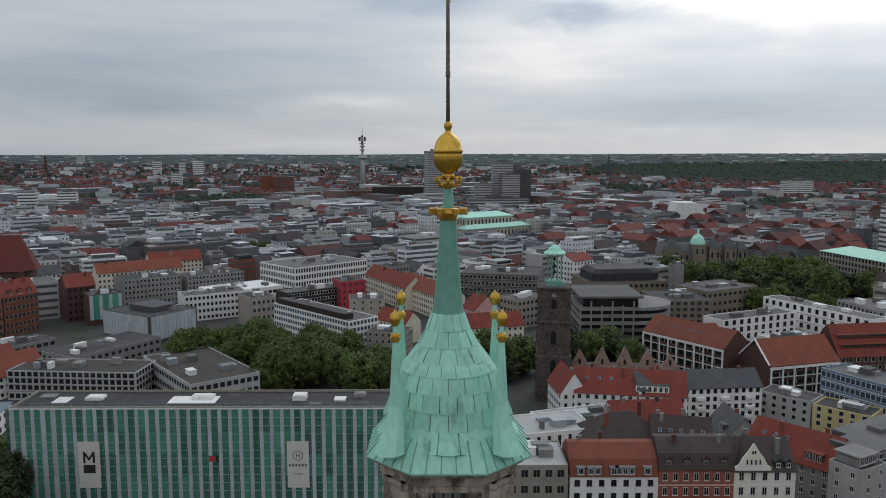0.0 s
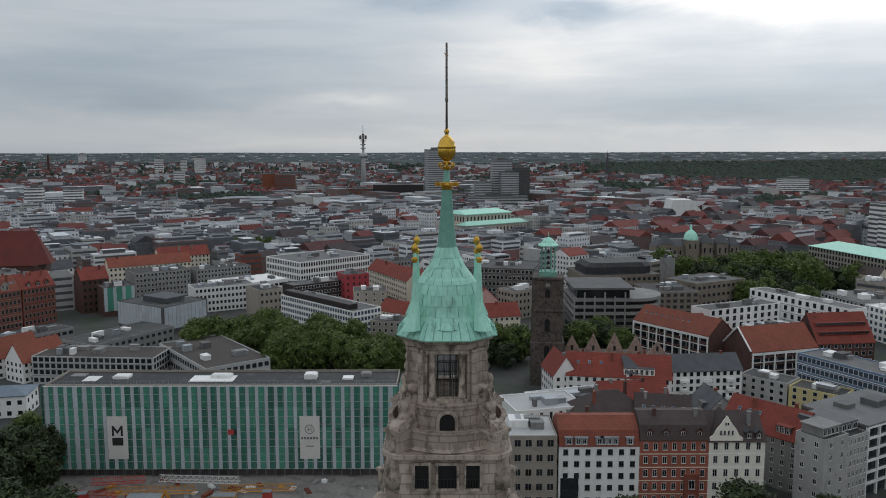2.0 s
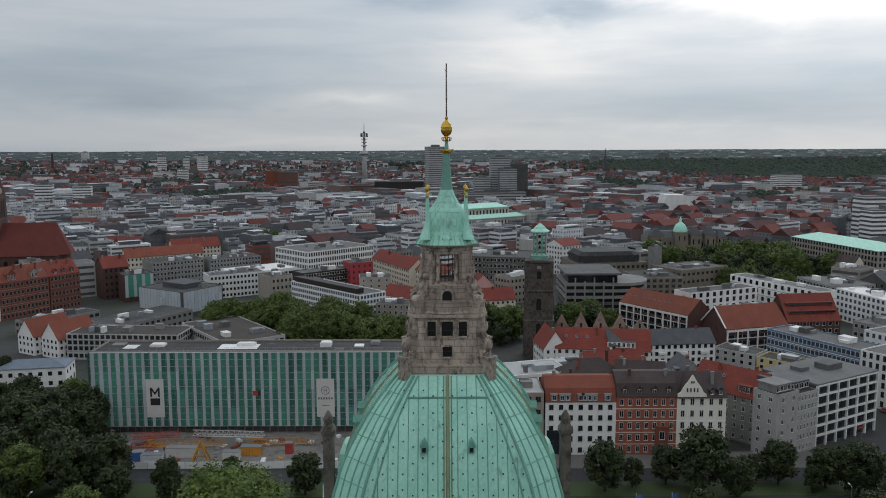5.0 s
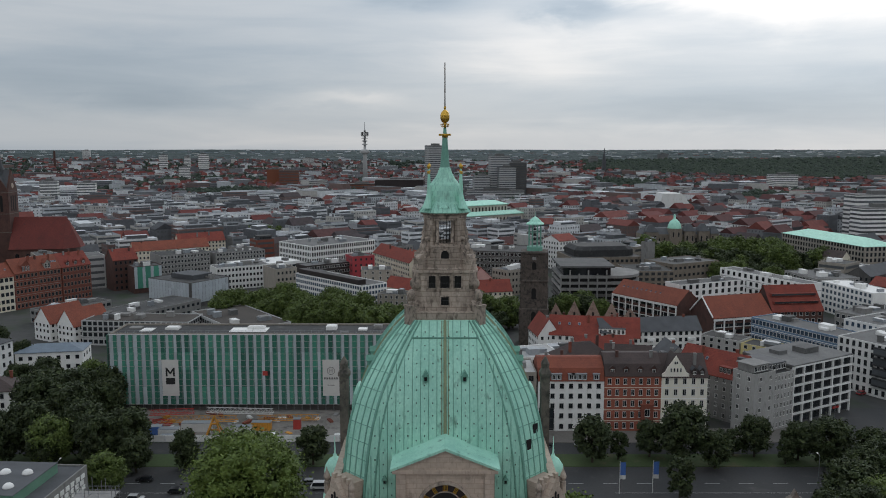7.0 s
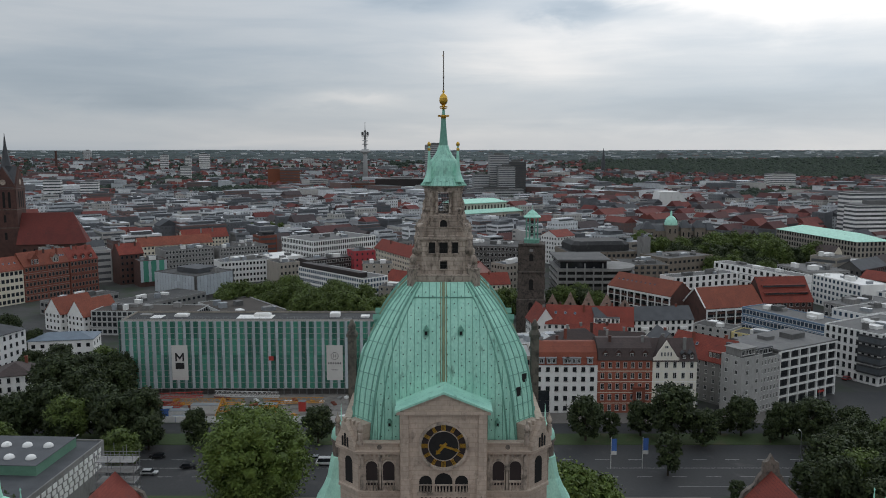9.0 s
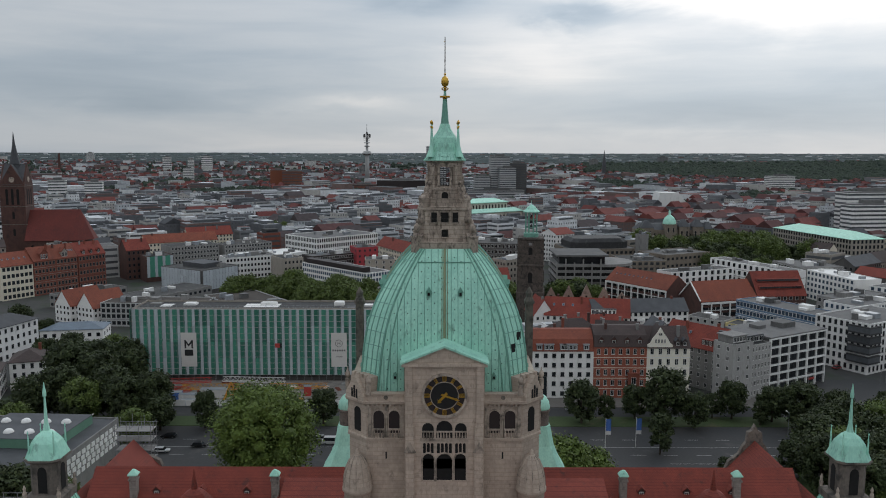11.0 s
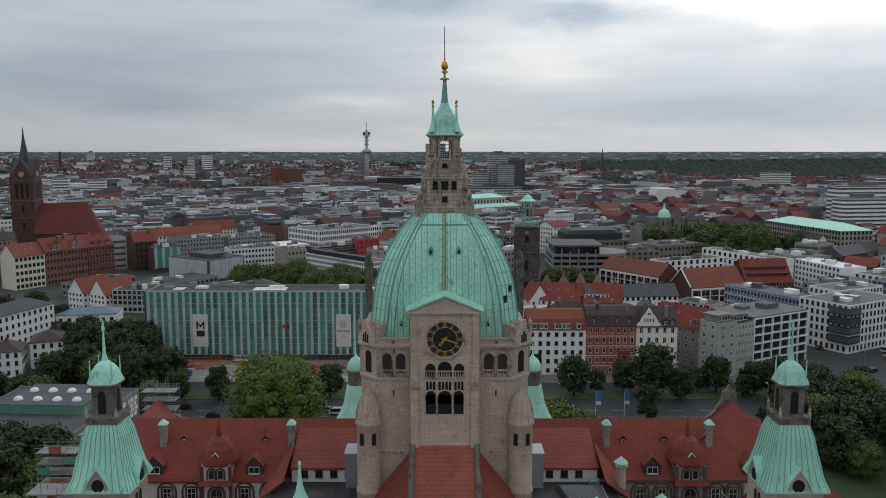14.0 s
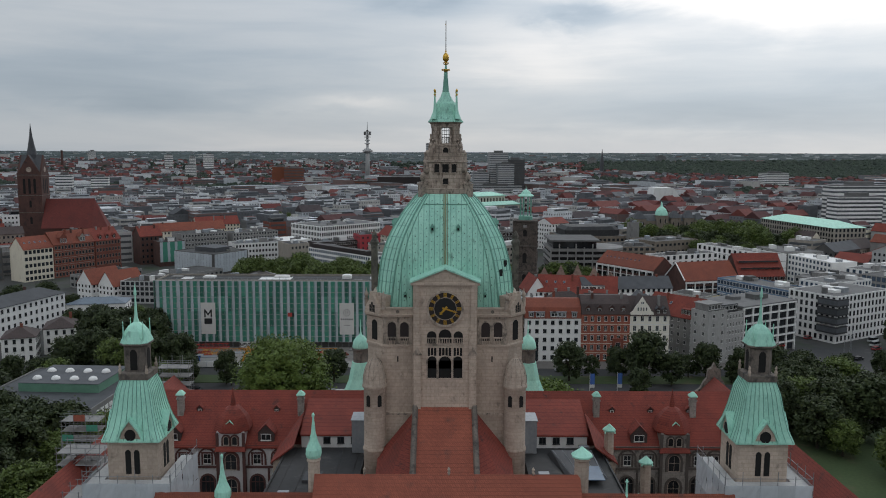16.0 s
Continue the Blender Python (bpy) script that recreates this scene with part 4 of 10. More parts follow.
# corner pinnacles
for sx in (-1, 1):
    for sy in (-1, 1):
        px_, py_ = 1.80 * sx, 1.86 * sy
        bm = bmesh.new()
        loft(bm, [octagon(0.52, 0.22, 81.7, px_ * 1.12, py_ * 1.12), octagon(0.33, 0.14, 82.6, px_ * 1.03, py_ * 1.03), octagon(0.22, 0.10, 83.3, px_, py_), octagon(0.17, 0.07, 84.2, px_, py_), octagon(0.11, 0.05, 85.3, px_, py_), octagon(0.08, 0.03, 86.05, px_, py_)])
        pin = hp("pinnacle", bm, COPPER, "green copper corner pinnacle with gilded ball")
        bm = bmesh.new()
        turned(bm, [(0.06, 86.0), (0.15, 86.1), (0.20, 86.25), (0.20, 86.33), (0.14, 86.46), (0.05, 86.52), (0.05, 86.56), (0.01, 86.6)], 16, px_, py_)
        turned(bm, [(0.10, 85.8), (0.18, 85.72), (0.12, 85.62), (0.17, 85.55), (0.09, 85.45)], 12, px_, py_)
        for k in range(4):
            a = k * math.pi / 2 + 0.785
            tube(bm, (px_, py_, 85.7), (px_ + 0.24 * math.cos(a), py_ + 0.24 * math.sin(a), 85.66), 0.04, 5)
        part("gilded_knob", bm, GOLD, pin, "gilded ball and leaves", True)

# lantern of stone under the cupola
bm = bmesh.new()
loft(bm, [octagon(2.70, 1.22, 81.16), octagon(2.62, 1.2, 80.98), octagon(2.44, 1.12, 80.9), octagon(2.44, 1.12, 80.62), octagon(2.32, 1.08, 80.55)])
hp("lantern_cornice", bm, STONE_CARVED)
for k in range(8):
    ang = k * math.pi / 4
    m8 = Matrix.Rotation(ang, 4, "Z")
    rad_ = 2.22 if k % 2 == 0 else 2.42
    if k % 2 == 0:
        # open side with two columns and a lattice
        for s in (-1, 1):
            bm = bmesh.new()
            box(bm, s * 1.36 - 0.22, s * 1.36 + 0.22, -rad_ + 0.12, -rad_ + 0.95, 77.5, 80.6, m8)
            box(bm, s * 1.52 - 0.14, s * 1.52 + 0.14, -rad_ - 0.05, -rad_ + 0.5, 77.5, 80.6, m8)
            hp("pier", bm, STONE_WORN)
            bm = bmesh.new()
            v = turned(bm, [(0.24, 77.75), (0.24, 77.9), (0.19, 77.98), (0.165, 80.15), (0.2, 80.2), (0.25, 80.35), (0.25, 80.5)], 12, 0, 0)
            bmesh.ops.transform(bm, matrix=m8 @ Matrix.Translation((s * 0.84, -rad_ + 0.06, 0)), verts=bm.verts)
            hp("column", bm, STONE_CARVED, "", True)
        bm = bmesh.new()
        box(bm, -1.15, 1.15, -rad_ - 0.2, -rad_ + 0.5, 77.3, 77.75, m8)
        box(bm, -1.2, 1.2, -rad_ - 0.14, -rad_ + 0.6, 80.35, 80.62, m8)
        hp("sill", bm, STONE_CARVED)
        bm = bmesh.new()
        for q in range(11):
            xx = -0.60 + q * 0.12
            box(bm, xx - 0.014, xx + 0.014, -rad_ + 0.34, -rad_ + 0.37, 77.75, 78.75, m8)
        box(bm, -0.64, 0.64, -rad_ + 0.33, -rad_ + 0.38, 78.72, 78.78, m8)
        for q in range(4):
            xx = -0.54 + q * 0.36
            box(bm, xx - 0.02, xx + 0.02, -rad_ + 0.4, -rad_ + 0.44, 77.75, 80.35, m8)
        for zz in (79.2, 79.8):
            box(bm, -0.64, 0.64, -rad_ + 0.4, -rad_ + 0.44, zz, zz + 0.05, m8)
        hp("lattice", bm, IRON, "dark iron railing and glazing bars")
    else:
        bm = bmesh.new()
        box(bm, -0.62, 0.62, -rad_, -rad_ + 0.7, 77.3, 80.6, m8)
        box(bm, -0.42, 0.42, -rad_ - 0.16, -rad_ + 0.1, 77.3, 80.3, m8)
        box(bm, -0.5, 0.5, -rad_ - 0.22, -rad_ + 0.1, 80.2, 80.6, m8)
        hp("corner_pier", bm, STONE_WORN)
        # scrolled buttress and vase on the corner below
        bm = bmesh.new()
        prof = [(-4.1, 75.4), (-4.1, 76.2), (-3.9, 76.6), (-3.5, 76.72), (-3.1, 76.9), (-2.85, 77.4), (-2.7, 78.0), (-2.5, 78.4), (-2.3, 78.5), (-2.3, 75.4)]
        v = prism(bm, prof, -0.34, 0.34)
        bmesh.ops.transform(bm, matrix=m8 @ Matrix.Rotation(math.pi / 2, 4, "Z"), verts=v)
        for zc, yc, rr_ in ((76.2, -3.9, 0.42), (78.2, -2.6, 0.28)):
            q = tube(bm, (-0.4, yc, zc), (0.4, yc, zc), rr_, 14)
            bmesh.ops.transform(bm, matrix=m8, verts=[w for r_ in q for w in r_])
        hp("scroll_buttress", bm, STONE_CARVED)
        bm = bmesh.new()
        c = m8 @ Vector((0, -3.45, 0))
        turned(bm, [(0.30, 76.6), (0.30, 76.9), (0.15, 77.0), (0.30, 77.22), (0.36, 77.45), (0.33, 77.62), (0.2, 77.75), (0.26, 77.85), (0.14, 77.95), (0.13, 78.1), (0.22, 78.25), (0.24, 78.42), (0.13, 78.6), (0.10, 78.8), (0.17, 78.92), (0.15, 79.1), (0.04, 79.3)], 14, c.x, c.y)
        hp("vase", bm, STONE_CARVED, "", True)
bm = bmesh.new()
turned(bm, [(1.35, 77.2), (1.35, 77.35)], 12)
hp("lantern_floor", bm, STONE_WORN)
# round stage with arched doors
bm = bmesh.new()
turned(bm, [(2.75, 75.4), (2.75, 77.2), (2.85, 77.25), (2.85, 77.5), (2.6, 77.55)], 32)
stage = hp("round_stage", bm, STONE_WORN)
for k in range(4):
    bm = bmesh.new()
    v = prism(bm, arch(0.86, 75.75, 77.05), -2.80, -2.4)
    bmesh.ops.transform(bm, matrix=Matrix.Rotation(k * math.pi / 2, 4, "Z"), verts=v)
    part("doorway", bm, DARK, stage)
    bm = bmesh.new()
    o = arch(1.24, 75.75, 77.24)
    i_ = arch(0.86, 75.75, 77.05)
    va = [[bm.verts.new((x, y, z)) for x, z in pts] for pts, y in ((o, -2.7), (o, -2.88), (i_, -2.88), (i_, -2.7))]
    for a, b in zip(va, va[1:]):
        for q in range(1, len(o)):
            j = (q + 1) % len(o)
            bm.faces.new((a[q], a[j], b[j], b[q]))
    bmesh.ops.transform(bm, matrix=Matrix.Rotation(k * math.pi / 2, 4, "Z"), verts=bm.verts)
    part("arch_trim", bm, STONE_CARVED, stage)
# bowed parapet
bm = bmesh.new()
turned(bm, [(3.2, 74.7), (3.55, 74.95), (3.62, 75.05), (3.5, 75.12), (3.42, 75.2), (3.42, 76.0), (3.52, 76.05), (3.52, 76.2), (3.25, 76.22), (3.25, 75.5)], 40)
hp("round_parapet", bm, STONE_WORN)
for k in range(4):
    m4 = Matrix.Rotation(k * math.pi / 2 + math.pi / 4, 4, "Z")
    bm = bmesh.new()
    box(bm, -0.55, 0.55, -4.35, -3.3, 74.5, 76.0, m4)
    box(bm, -0.65, 0.65, -4.45, -3.2, 76.0, 76.2, m4)
    hp("corner_block", bm, STONE_WORN)
    # seated figure, kept as a plain carved mass
    bm = bmesh.new()
    c = m4 @ Vector((0, -4.25, 0))
    turned(bm, [(0.55, 72.9), (0.60, 73.6), (0.45, 74.4), (0.38, 74.9), (0.24, 75.1), (0.26, 75.35), (0.16, 75.6)], 12, c.x, c.y)
    hp("carved_mass", bm, STONE_CARVED, "weathered carved stone mass", True)
# square stage over the dome
bm = bmesh.new()
loft(bm, [octagon(3.45, 2.7, 70.4), octagon(3.40, 2.66, 74.6), octagon(3.66, 2.9, 74.7), octagon(3.66, 2.9, 74.95), octagon(3.3, 2.6, 75.0)])
sq = hp("square_stage", bm, STONE_WORN)
bm = bmesh.new()
loft(bm, [octagon(4.15, 3.7, 68.6), octagon(4.15, 3.7, 69.35), octagon(4.0, 3.55, 69.45), octagon(4.0, 3.5, 70.3), octagon(3.6, 2.9, 70.42)])
hp("lantern_base", bm, STONE_WORN)
for k in range(4):
    mk_ = Matrix.Rotation(k * math.pi / 2, 4, "Z")
    for xx, w_, z0, z1 in ((-1.42, 0.76, 73.0, 74.35), (0, 1.02, 73.0, 74.35), (1.42, 0.76, 73.0, 74.35), (0, 0.86, 71.05, 72.0)):
        bm = bmesh.new()
        box(bm, xx - w_ / 2, xx + w_ / 2, -3.52, -3.3, z0, z1, mk_)
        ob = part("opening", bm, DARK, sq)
        bm = bmesh.new()
        for a in ((xx - w_ / 2 - 0.14, xx - w_ / 2, z0 - 0.14, z1 + 0.14), (xx + w_ / 2, xx + w_ / 2 + 0.14, z0 - 0.14, z1 + 0.14), (xx - w_ / 2, xx + w_ / 2, z1, z1 + 0.14), (xx - w_ / 2, xx + w_ / 2, z0 - 0.14, z0)):
            box(bm, a[0], a[1], -3.64, -3.3, a[2], a[3], mk_)
        part("surround", bm, STONE_CARVED, ob)
        bm = bmesh.new()
        for q in range(5):
            x2 = xx - w_ / 2 + w_ * (q + 0.5) / 5
            box(bm, x2 - 0.03, x2 + 0.03, -3.6, -3.54, z0, z0 + 0.5, mk_)
        box(bm, xx - w_ / 2, xx + w_ / 2, -3.6, -3.54, z0 + 0.5, z0 + 0.55, mk_)
        part("grille", bm, IRON, ob)
    m5 = Matrix.Rotation(k * math.pi / 2 + math.pi / 4, 4, "Z")
    bm = bmesh.new()
    c = m5 @ Vector((0, -5.25, 0))
    box(bm, -0.5, 0.5, -5.85, -3.9, 67.6, 71.0, m5)
    box(bm, -0.58, 0.58, -5.95, -3.9, 71.0, 71.2, m5)
    prism_v = prism(bm, [(-5.6, 71.2), (-4.7, 71.2), (-3.9, 72.0), (-3.4, 73.2), (-3.4, 71.2)], -0.3, 0.3)
    bmesh.ops.transform(bm, matrix=m5 @ Matrix.Rotation(math.pi / 2, 4, 'Z'), verts=prism_v)
    turned(bm, [(0.36, 71.2), (0.36, 71.4), (0.2, 71.6), (0.28, 71.75), (0.42, 72.0), (0.46, 72.3), (0.40, 72.6), (0.24, 72.8), (0.05, 72.9)], 16, c.x, c.y)
    hp("corner_urn", bm, STONE_CARVED)

# copper dome
PROF = [(4.35, 69.5), (5.25, 68.6), (5.85, 67.9), (6.65, 66.9), (7.35, 65.9), (8.35, 64.2), (9.05, 62.8), (9.55, 61.5), (10.12, 59.4), (10.50, 57.0), (10.75, 54.0), (10.85, 51.2), (10.9, 49.0)]


def dome_b(z):
    f = (69.5 - z) / 20.5
    return 0.70 + 0.10 * f


def dome_a(z):
    for (r0, z0), (r1, z1) in zip(PROF, PROF[1:]):
        if z1 <= z <= z0:
            return r1 + (r0 - r1) * (z - z1) / (z0 - z1)
    return PROF[-1][0] if z < 50 else PROF[0][0]


bm = bmesh.new()
ZS = [69.5 - 0.5 * i for i in range(42)]
loft(bm, [octagon(dome_a(z), dome_a(z) * dome_b(z), z) for z in ZS][::-1])
dome = hp("dome", bm, COPPER, "green copper dome with standing seams")
for k in range(4):
    mk_ = Matrix.Rotation(k * math.pi / 2, 4, "Z")
    # ridge rolls and bands on the cut corners
    for s in (-1, 1):
        for f, r_, mt in ((1.0, 0.15, COPPER_SEAM), (0.875, 0.09, COPPER_SEAM)):
            bm = bmesh.new()
            pts = [mk_ @ Vector((s * dome_a(z) * dome_b(z) * f, -dome_a(z) - 0.03, z)) for z in ZS[::2]]
            sweep(bm, pts, r_, 6)
            part("ridge_roll", bm, mt, dome)
    md = Matrix.Rotation(k * math.pi / 2 + math.pi / 4, 4, "Z")
    for f in (-0.55, 0.0, 0.55):
        bm = bmesh.new()
        pts = []
        for z in ZS[::2]:
            a, b = dome_a(z), dome_a(z) * dome_b(z)
            c = Vector(((b + a) / 2, -(a + b) / 2, z)) + Vector(((a - b) / 2, (a - b) / 2, 0)) * f
            pts.append(mk_ @ c)
        sweep(bm, pts, 0.09, 5)
        part("corner_roll", bm, COPPER_SEAM, dome)
    # sheet joints across the cut corners, and the narrow rolls beside the middle one
    for z in np.arange(50.6, 68.4, 1.75):
        a, b = dome_a(z), dome_a(z) * dome_b(z)
        bm = bmesh.new()
        tube(bm, mk_ @ Vector((b, -a - 0.02, z)), mk_ @ Vector((a + 0.02, -b, z)), 0.045, 4)
        part("sheet_joint", bm, COPPER_SEAM, dome)
    for xx in (-0.34, 0.34):
        bm = bmesh.new()
        pts = [mk_ @ Vector((xx, -dome_a(z) - 0.015, z)) for z in ZS[::2]]
        sweep(bm, pts, 0.055, 4)
        part("side_roll", bm, COPPER_OLD, dome, "brown-streaked copper roll")
    # standing seams
    for j in range(-9, 10):
        bm = bmesh.new()
        xx = j * 0.86
        pts = [mk_ @ Vector((xx, -dome_a(z) - 0.015, z)) for z in ZS[::2] if abs(xx) < dome_a(z) * dome_b(z) * 0.97]
        if j == 0:
            sweep(bm, pts, 0.17, 6)
            part("centre_roll", bm, COPPER_OLD, dome, "brown-streaked copper roll")
            continue
        sweep(bm, pts, 0.04, 4)
        part("standing_seam", bm, COPPER_SEAM, dome)
    bm = bmesh.new()
    a, b = dome_a(67.9), dome_a(67.9) * dome_b(67.9)
    box(bm, -b * 0.875, b * 0.875, -a - 0.10, -a + 0.1, 67.85, 68.0, mk_)
    part("top_band", bm, COPPER_SEAM, dome)
    # small vents
    for xx, zz, s_ in ((-2.05, 63.9, 1.0), (2.05, 63.9, 1.0), (-6.3, 53.6, 0.8), (6.3, 53.6, 0.8)):
        bm = bmesh.new()
        a = dome_a(zz)
        box(bm, xx - 0.24 * s_, xx + 0.24 * s_, -a - 0.28, -a + 0.5, zz, zz + 0.6 * s_, mk_)
        v = prism(bm, [(xx - 0.38 * s_, zz + 0.55 * s_), (xx + 0.38 * s_, zz + 0.55 * s_), (xx, zz + 1.15 * s_)], -a - 0.4, -a + 0.6)
        bmesh.ops.transform(bm, matrix=mk_, verts=v)
        vent = part("roof_vent", bm, COPPER_SEAM, dome)
        bm = bmesh.new()
        box(bm, xx - 0.15 * s_, xx + 0.15 * s_, -a - 0.30, -a - 0.2, zz + 0.08, zz + 0.5 * s_, mk_)
        part("vent_opening", bm, DARK, vent)
# dark hatches in the corner bands
for zz in (57.3, 58.6):
    bm = bmesh.new()
    a = dome_a(zz)
    b = a * dome_b(zz)
    box(bm, -0.35, 0.35, -0.06, 0.06, -0.6, 0.6, Matrix.Translation((b + (a - b) * (0.35 if zz < 58 else 0.75), -a + (a - b) * (0.35 if zz < 58 else 0.75) - 0.05, zz)) @ Matrix.Rotation(radians(45), 4, "Z"))
    part("hatch", bm, DARK, dome)
# tiny dark clips that hold the sheets
bm = bmesh.new()
rng = random.Random(8)
for z in np.arange(50.5, 69, 1.25):
    for j in range(-10, 10):
        xx = (j + 0.5) * 0.86
        a = dome_a(z)
        if abs(xx) < a * dome_b(z) * 0.95:
            box(bm, xx - 0.055, xx + 0.055, -a - 0.03, -a + 0.05, z + (j % 2) * 0.5, z + (j % 2) * 0.5 + 0.12)
part("seam_clip", bm, IRON, dome, "dark fixing clips", kind="stuff")

# tower body
bm = bmesh.new()
loft(bm, [octagon(12.3, 9.9, 0), octagon(12.3, 9.9, 46.0), octagon(12.5, 10.0, 46.05), octagon(12.5, 10.0, 46.4), octagon(12.3, 9.9, 46.45), octagon(12.3, 9.9, 50.6), octagon(12.75, 10.2, 50.9), octagon(12.8, 10.2, 51.2), octagon(12.35, 9.9, 51.25), octagon(12.35, 9.9, 52.0), octagon(12.5, 10.0, 52.02), octagon(12.5, 10.0, 52.2), octagon(11.6, 9.4, 52.2), octagon(11.6, 9.4, 49.5)])
tower = hp("tower_wall", bm, STONE, "weathered sandstone tower")
for k in range(4):
    mk_ = Matrix.Rotation(k * math.pi / 2, 4, "Z")
    if k % 2 == 0:
        # clock bay with pediment
        bm = bmesh.new()
        box(bm, -4.95, 4.95, -14.0, -9.0, 34.0, 56.4, mk_)
        v = prism(bm, [(-5.2, 56.4), (5.2, 56.4), (0, 58.6)], -14.1, -8.5)
        bmesh.ops.transform(bm, matrix=mk_, verts=v)
        box(bm, -5.3, 5.3, -14.35, -13.6, 56.1, 56.5, mk_)
        bay = hp("clock_bay", bm, STONE, "sandstone gabled clock bay")
        for s in (-1, 1):
            bm = bmesh.new()
            box(bm, s * 4.3 - 0.55, s * 4.3 + 0.55, -14.35, -13.5, 34.0, 48.6, mk_)
            part("pilaster", bm, STONE, bay)
            bm = bmesh.new()
            box(bm, s * 4.4 - 0.45, s * 4.4 + 0.45, -14.25, -13.5, 48.6, 56.1, mk_)
            part("pilaster", bm, STONE, bay)
            bm = bmesh.new()
            v = prism(bm, [(s * 4.3 - 0.75, 45.2), (s * 4.3 + 0.75, 45.2), (s * 4.3, 46.6)], -14.5, -14.2)
            bmesh.ops.transform(bm, matrix=mk_, verts=v)
            part("gablet", bm, STONE_TRIM, bay)
        bm = bmesh.new()
        v = prism(bm, [(-5.5, 56.35), (0, 58.55), (5.5, 56.35), (5.5, 56.6), (0, 58.82), (-5.5, 56.6)], -14.45, -8.5)
        bmesh.ops.transform(bm, matrix=mk_, verts=v)
        part("pediment_roof", bm, COPPER, bay, "green copper pediment roof")
        # clock
        face = thing("clock", mk_ @ pose(0, -14.0, 52.45) @ Matrix.Diagonal((1.03, 1, 1.03, 1)), "", "")
        face.parent = hall
        bm = bmesh.new()
        tube(bm, (0, -0.02, 0), (0, -0.10, 0), 2.62, 48)
        part("outer_ring", bm, BROWNCLAD, face)
        bm = bmesh.new()
        for rr_ in (2.75, 1.72):
            ro, ri = rr_, rr_ - (0.3 if rr_ > 2 else 0.08)
            o = [(ro * math.cos(2 * math.pi * i / 48), ro * math.sin(2 * math.pi * i / 48)) for i in range(48)]
            i_ = [(ri * math.cos(2 * math.pi * i / 48), ri * math.sin(2 * math.pi * i / 48)) for i in range(48)]
            dd = -0.35 if rr_ > 2 else -0.2
            va = [[bm.verts.new((x, y, z)) for x, z in pts] for pts, y in ((o, 0.0), (o, dd), (i_, dd), (i_, 0.0))]
            for a, b in zip(va, va[1:]):
                for q in range(48):
                    j = (q + 1) % 48
                    bm.faces.new((a[q], a[j], b[j], b[q]))
        part("clock_surround", bm, STONE_TRIM, face)
        bm = bmesh.new()
        tube(bm, (0, -0.1, 0), (0, -0.16, 0), 1.66, 48)
        part("dial", bm, IRON, face, "dark dial")
        for q in range(12):
            bm = bmesh.new()
            for dx in ((-0.13, 0.0, 0.13) if q % 3 else (-0.2, -0.07, 0.07, 0.2)):
                box(bm, dx - 0.034, dx + 0.034, -0.17, -0.09, 1.80, 2.46)
            box(bm, -0.2, 0.2, -0.17, -0.09, 1.76, 1.80)
            box(bm, -0.22, 0.22, -0.17, -0.09, 2.46, 2.50)
            bmesh.ops.transform(bm, matrix=Matrix.Rotation(q * math.pi / 6, 4, "Y"), verts=bm.verts)
            part("numeral", bm, GOLD, face)
        for ang, ln, wd in ((108, 1.95, 0.11), (222, 1.25, 0.15)):
            bm = bmesh.new()
            box(bm, -wd, wd, -0.26, -0.2, -0.45, ln * 0.75)
            prism(bm, [(-wd * 2.0, ln * 0.7), (wd * 2.0, ln * 0.7), (0, ln)], -0.26, -0.2)
            bmesh.ops.transform(bm, matrix=Matrix.Rotation(radians(ang), 4, "Y"), verts=bm.verts)
            part("hand", bm, GOLD, face, "gilded pointer").name = "pointer"
        bm = bmesh.new()
        tube(bm, (0, -0.16, 0), (0, -0.3, 0), 0.2, 16)
        part("hub", bm, GOLD, face)
        # openings of the bay: small arcade, balustrade, tall triple window
        ar = part("arcade", (lambda b_: (box(b_, -3.0, 3.0, -14.12, -13.6, 46.55, 46.9, mk_), b_)[1])(bmesh.new()), STONE_TRIM, bay)
        for xx, w_, z0, z1 in ((-2.05, 1.45, 47.0, 48.9), (0, 2.0, 47.0, 49.2), (2.05, 1.45, 47.0, 48.9)):
            bm = bmesh.new()
            v = prism(bm, arch(w_, z0, z1), -14.05, -13.7)
            bmesh.ops.transform(bm, matrix=mk_ @ Matrix.Translation((xx, 0, 0)), verts=v)
            part("arch_opening", bm, DARK, ar)
            for q in range(int(w_ / 0.36)):
                bm = bmesh.new()
                cc = mk_ @ Vector((xx - w_ / 2 + 0.2 + q * 0.36, -14.12, 0))
                turned(bm, [(0.08, 46.9), (0.11, 47.2), (0.06, 47.6), (0.09, 47.75)], 8, cc.x, cc.y)
                part("baluster", bm, STONE_TRIM, ar)
            bm = bmesh.new()
            box(bm, xx - w_ / 2, xx + w_ / 2, -14.24, -14.0, 47.75, 47.9, mk_)
            part("hand_rail", bm, STONE_TRIM, ar).name = "rail"
        for xx, w_ in ((-2.0, 1.45), (0, 2.0), (2.0, 1.45)):
            bm = bmesh.new()
            box(bm, xx - w_ / 2, xx + w_ / 2, -14.04, -13.7, 41.5, 44.3, mk_)
            v = prism(bm, arch(w_, 43.0, 45.0), -14.04, -13.7)
            bmesh.ops.transform(bm, matrix=mk_ @ Matrix.Translation((xx, 0, 0)), verts=v)
            nb = 3 if w_ < 1.8 else 4
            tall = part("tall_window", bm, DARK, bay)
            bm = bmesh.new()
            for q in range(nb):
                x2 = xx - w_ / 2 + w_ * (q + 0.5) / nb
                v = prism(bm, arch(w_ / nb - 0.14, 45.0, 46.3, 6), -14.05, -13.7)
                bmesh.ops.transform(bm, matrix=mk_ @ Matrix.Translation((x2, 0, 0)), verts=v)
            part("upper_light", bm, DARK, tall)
            bm = bmesh.new()
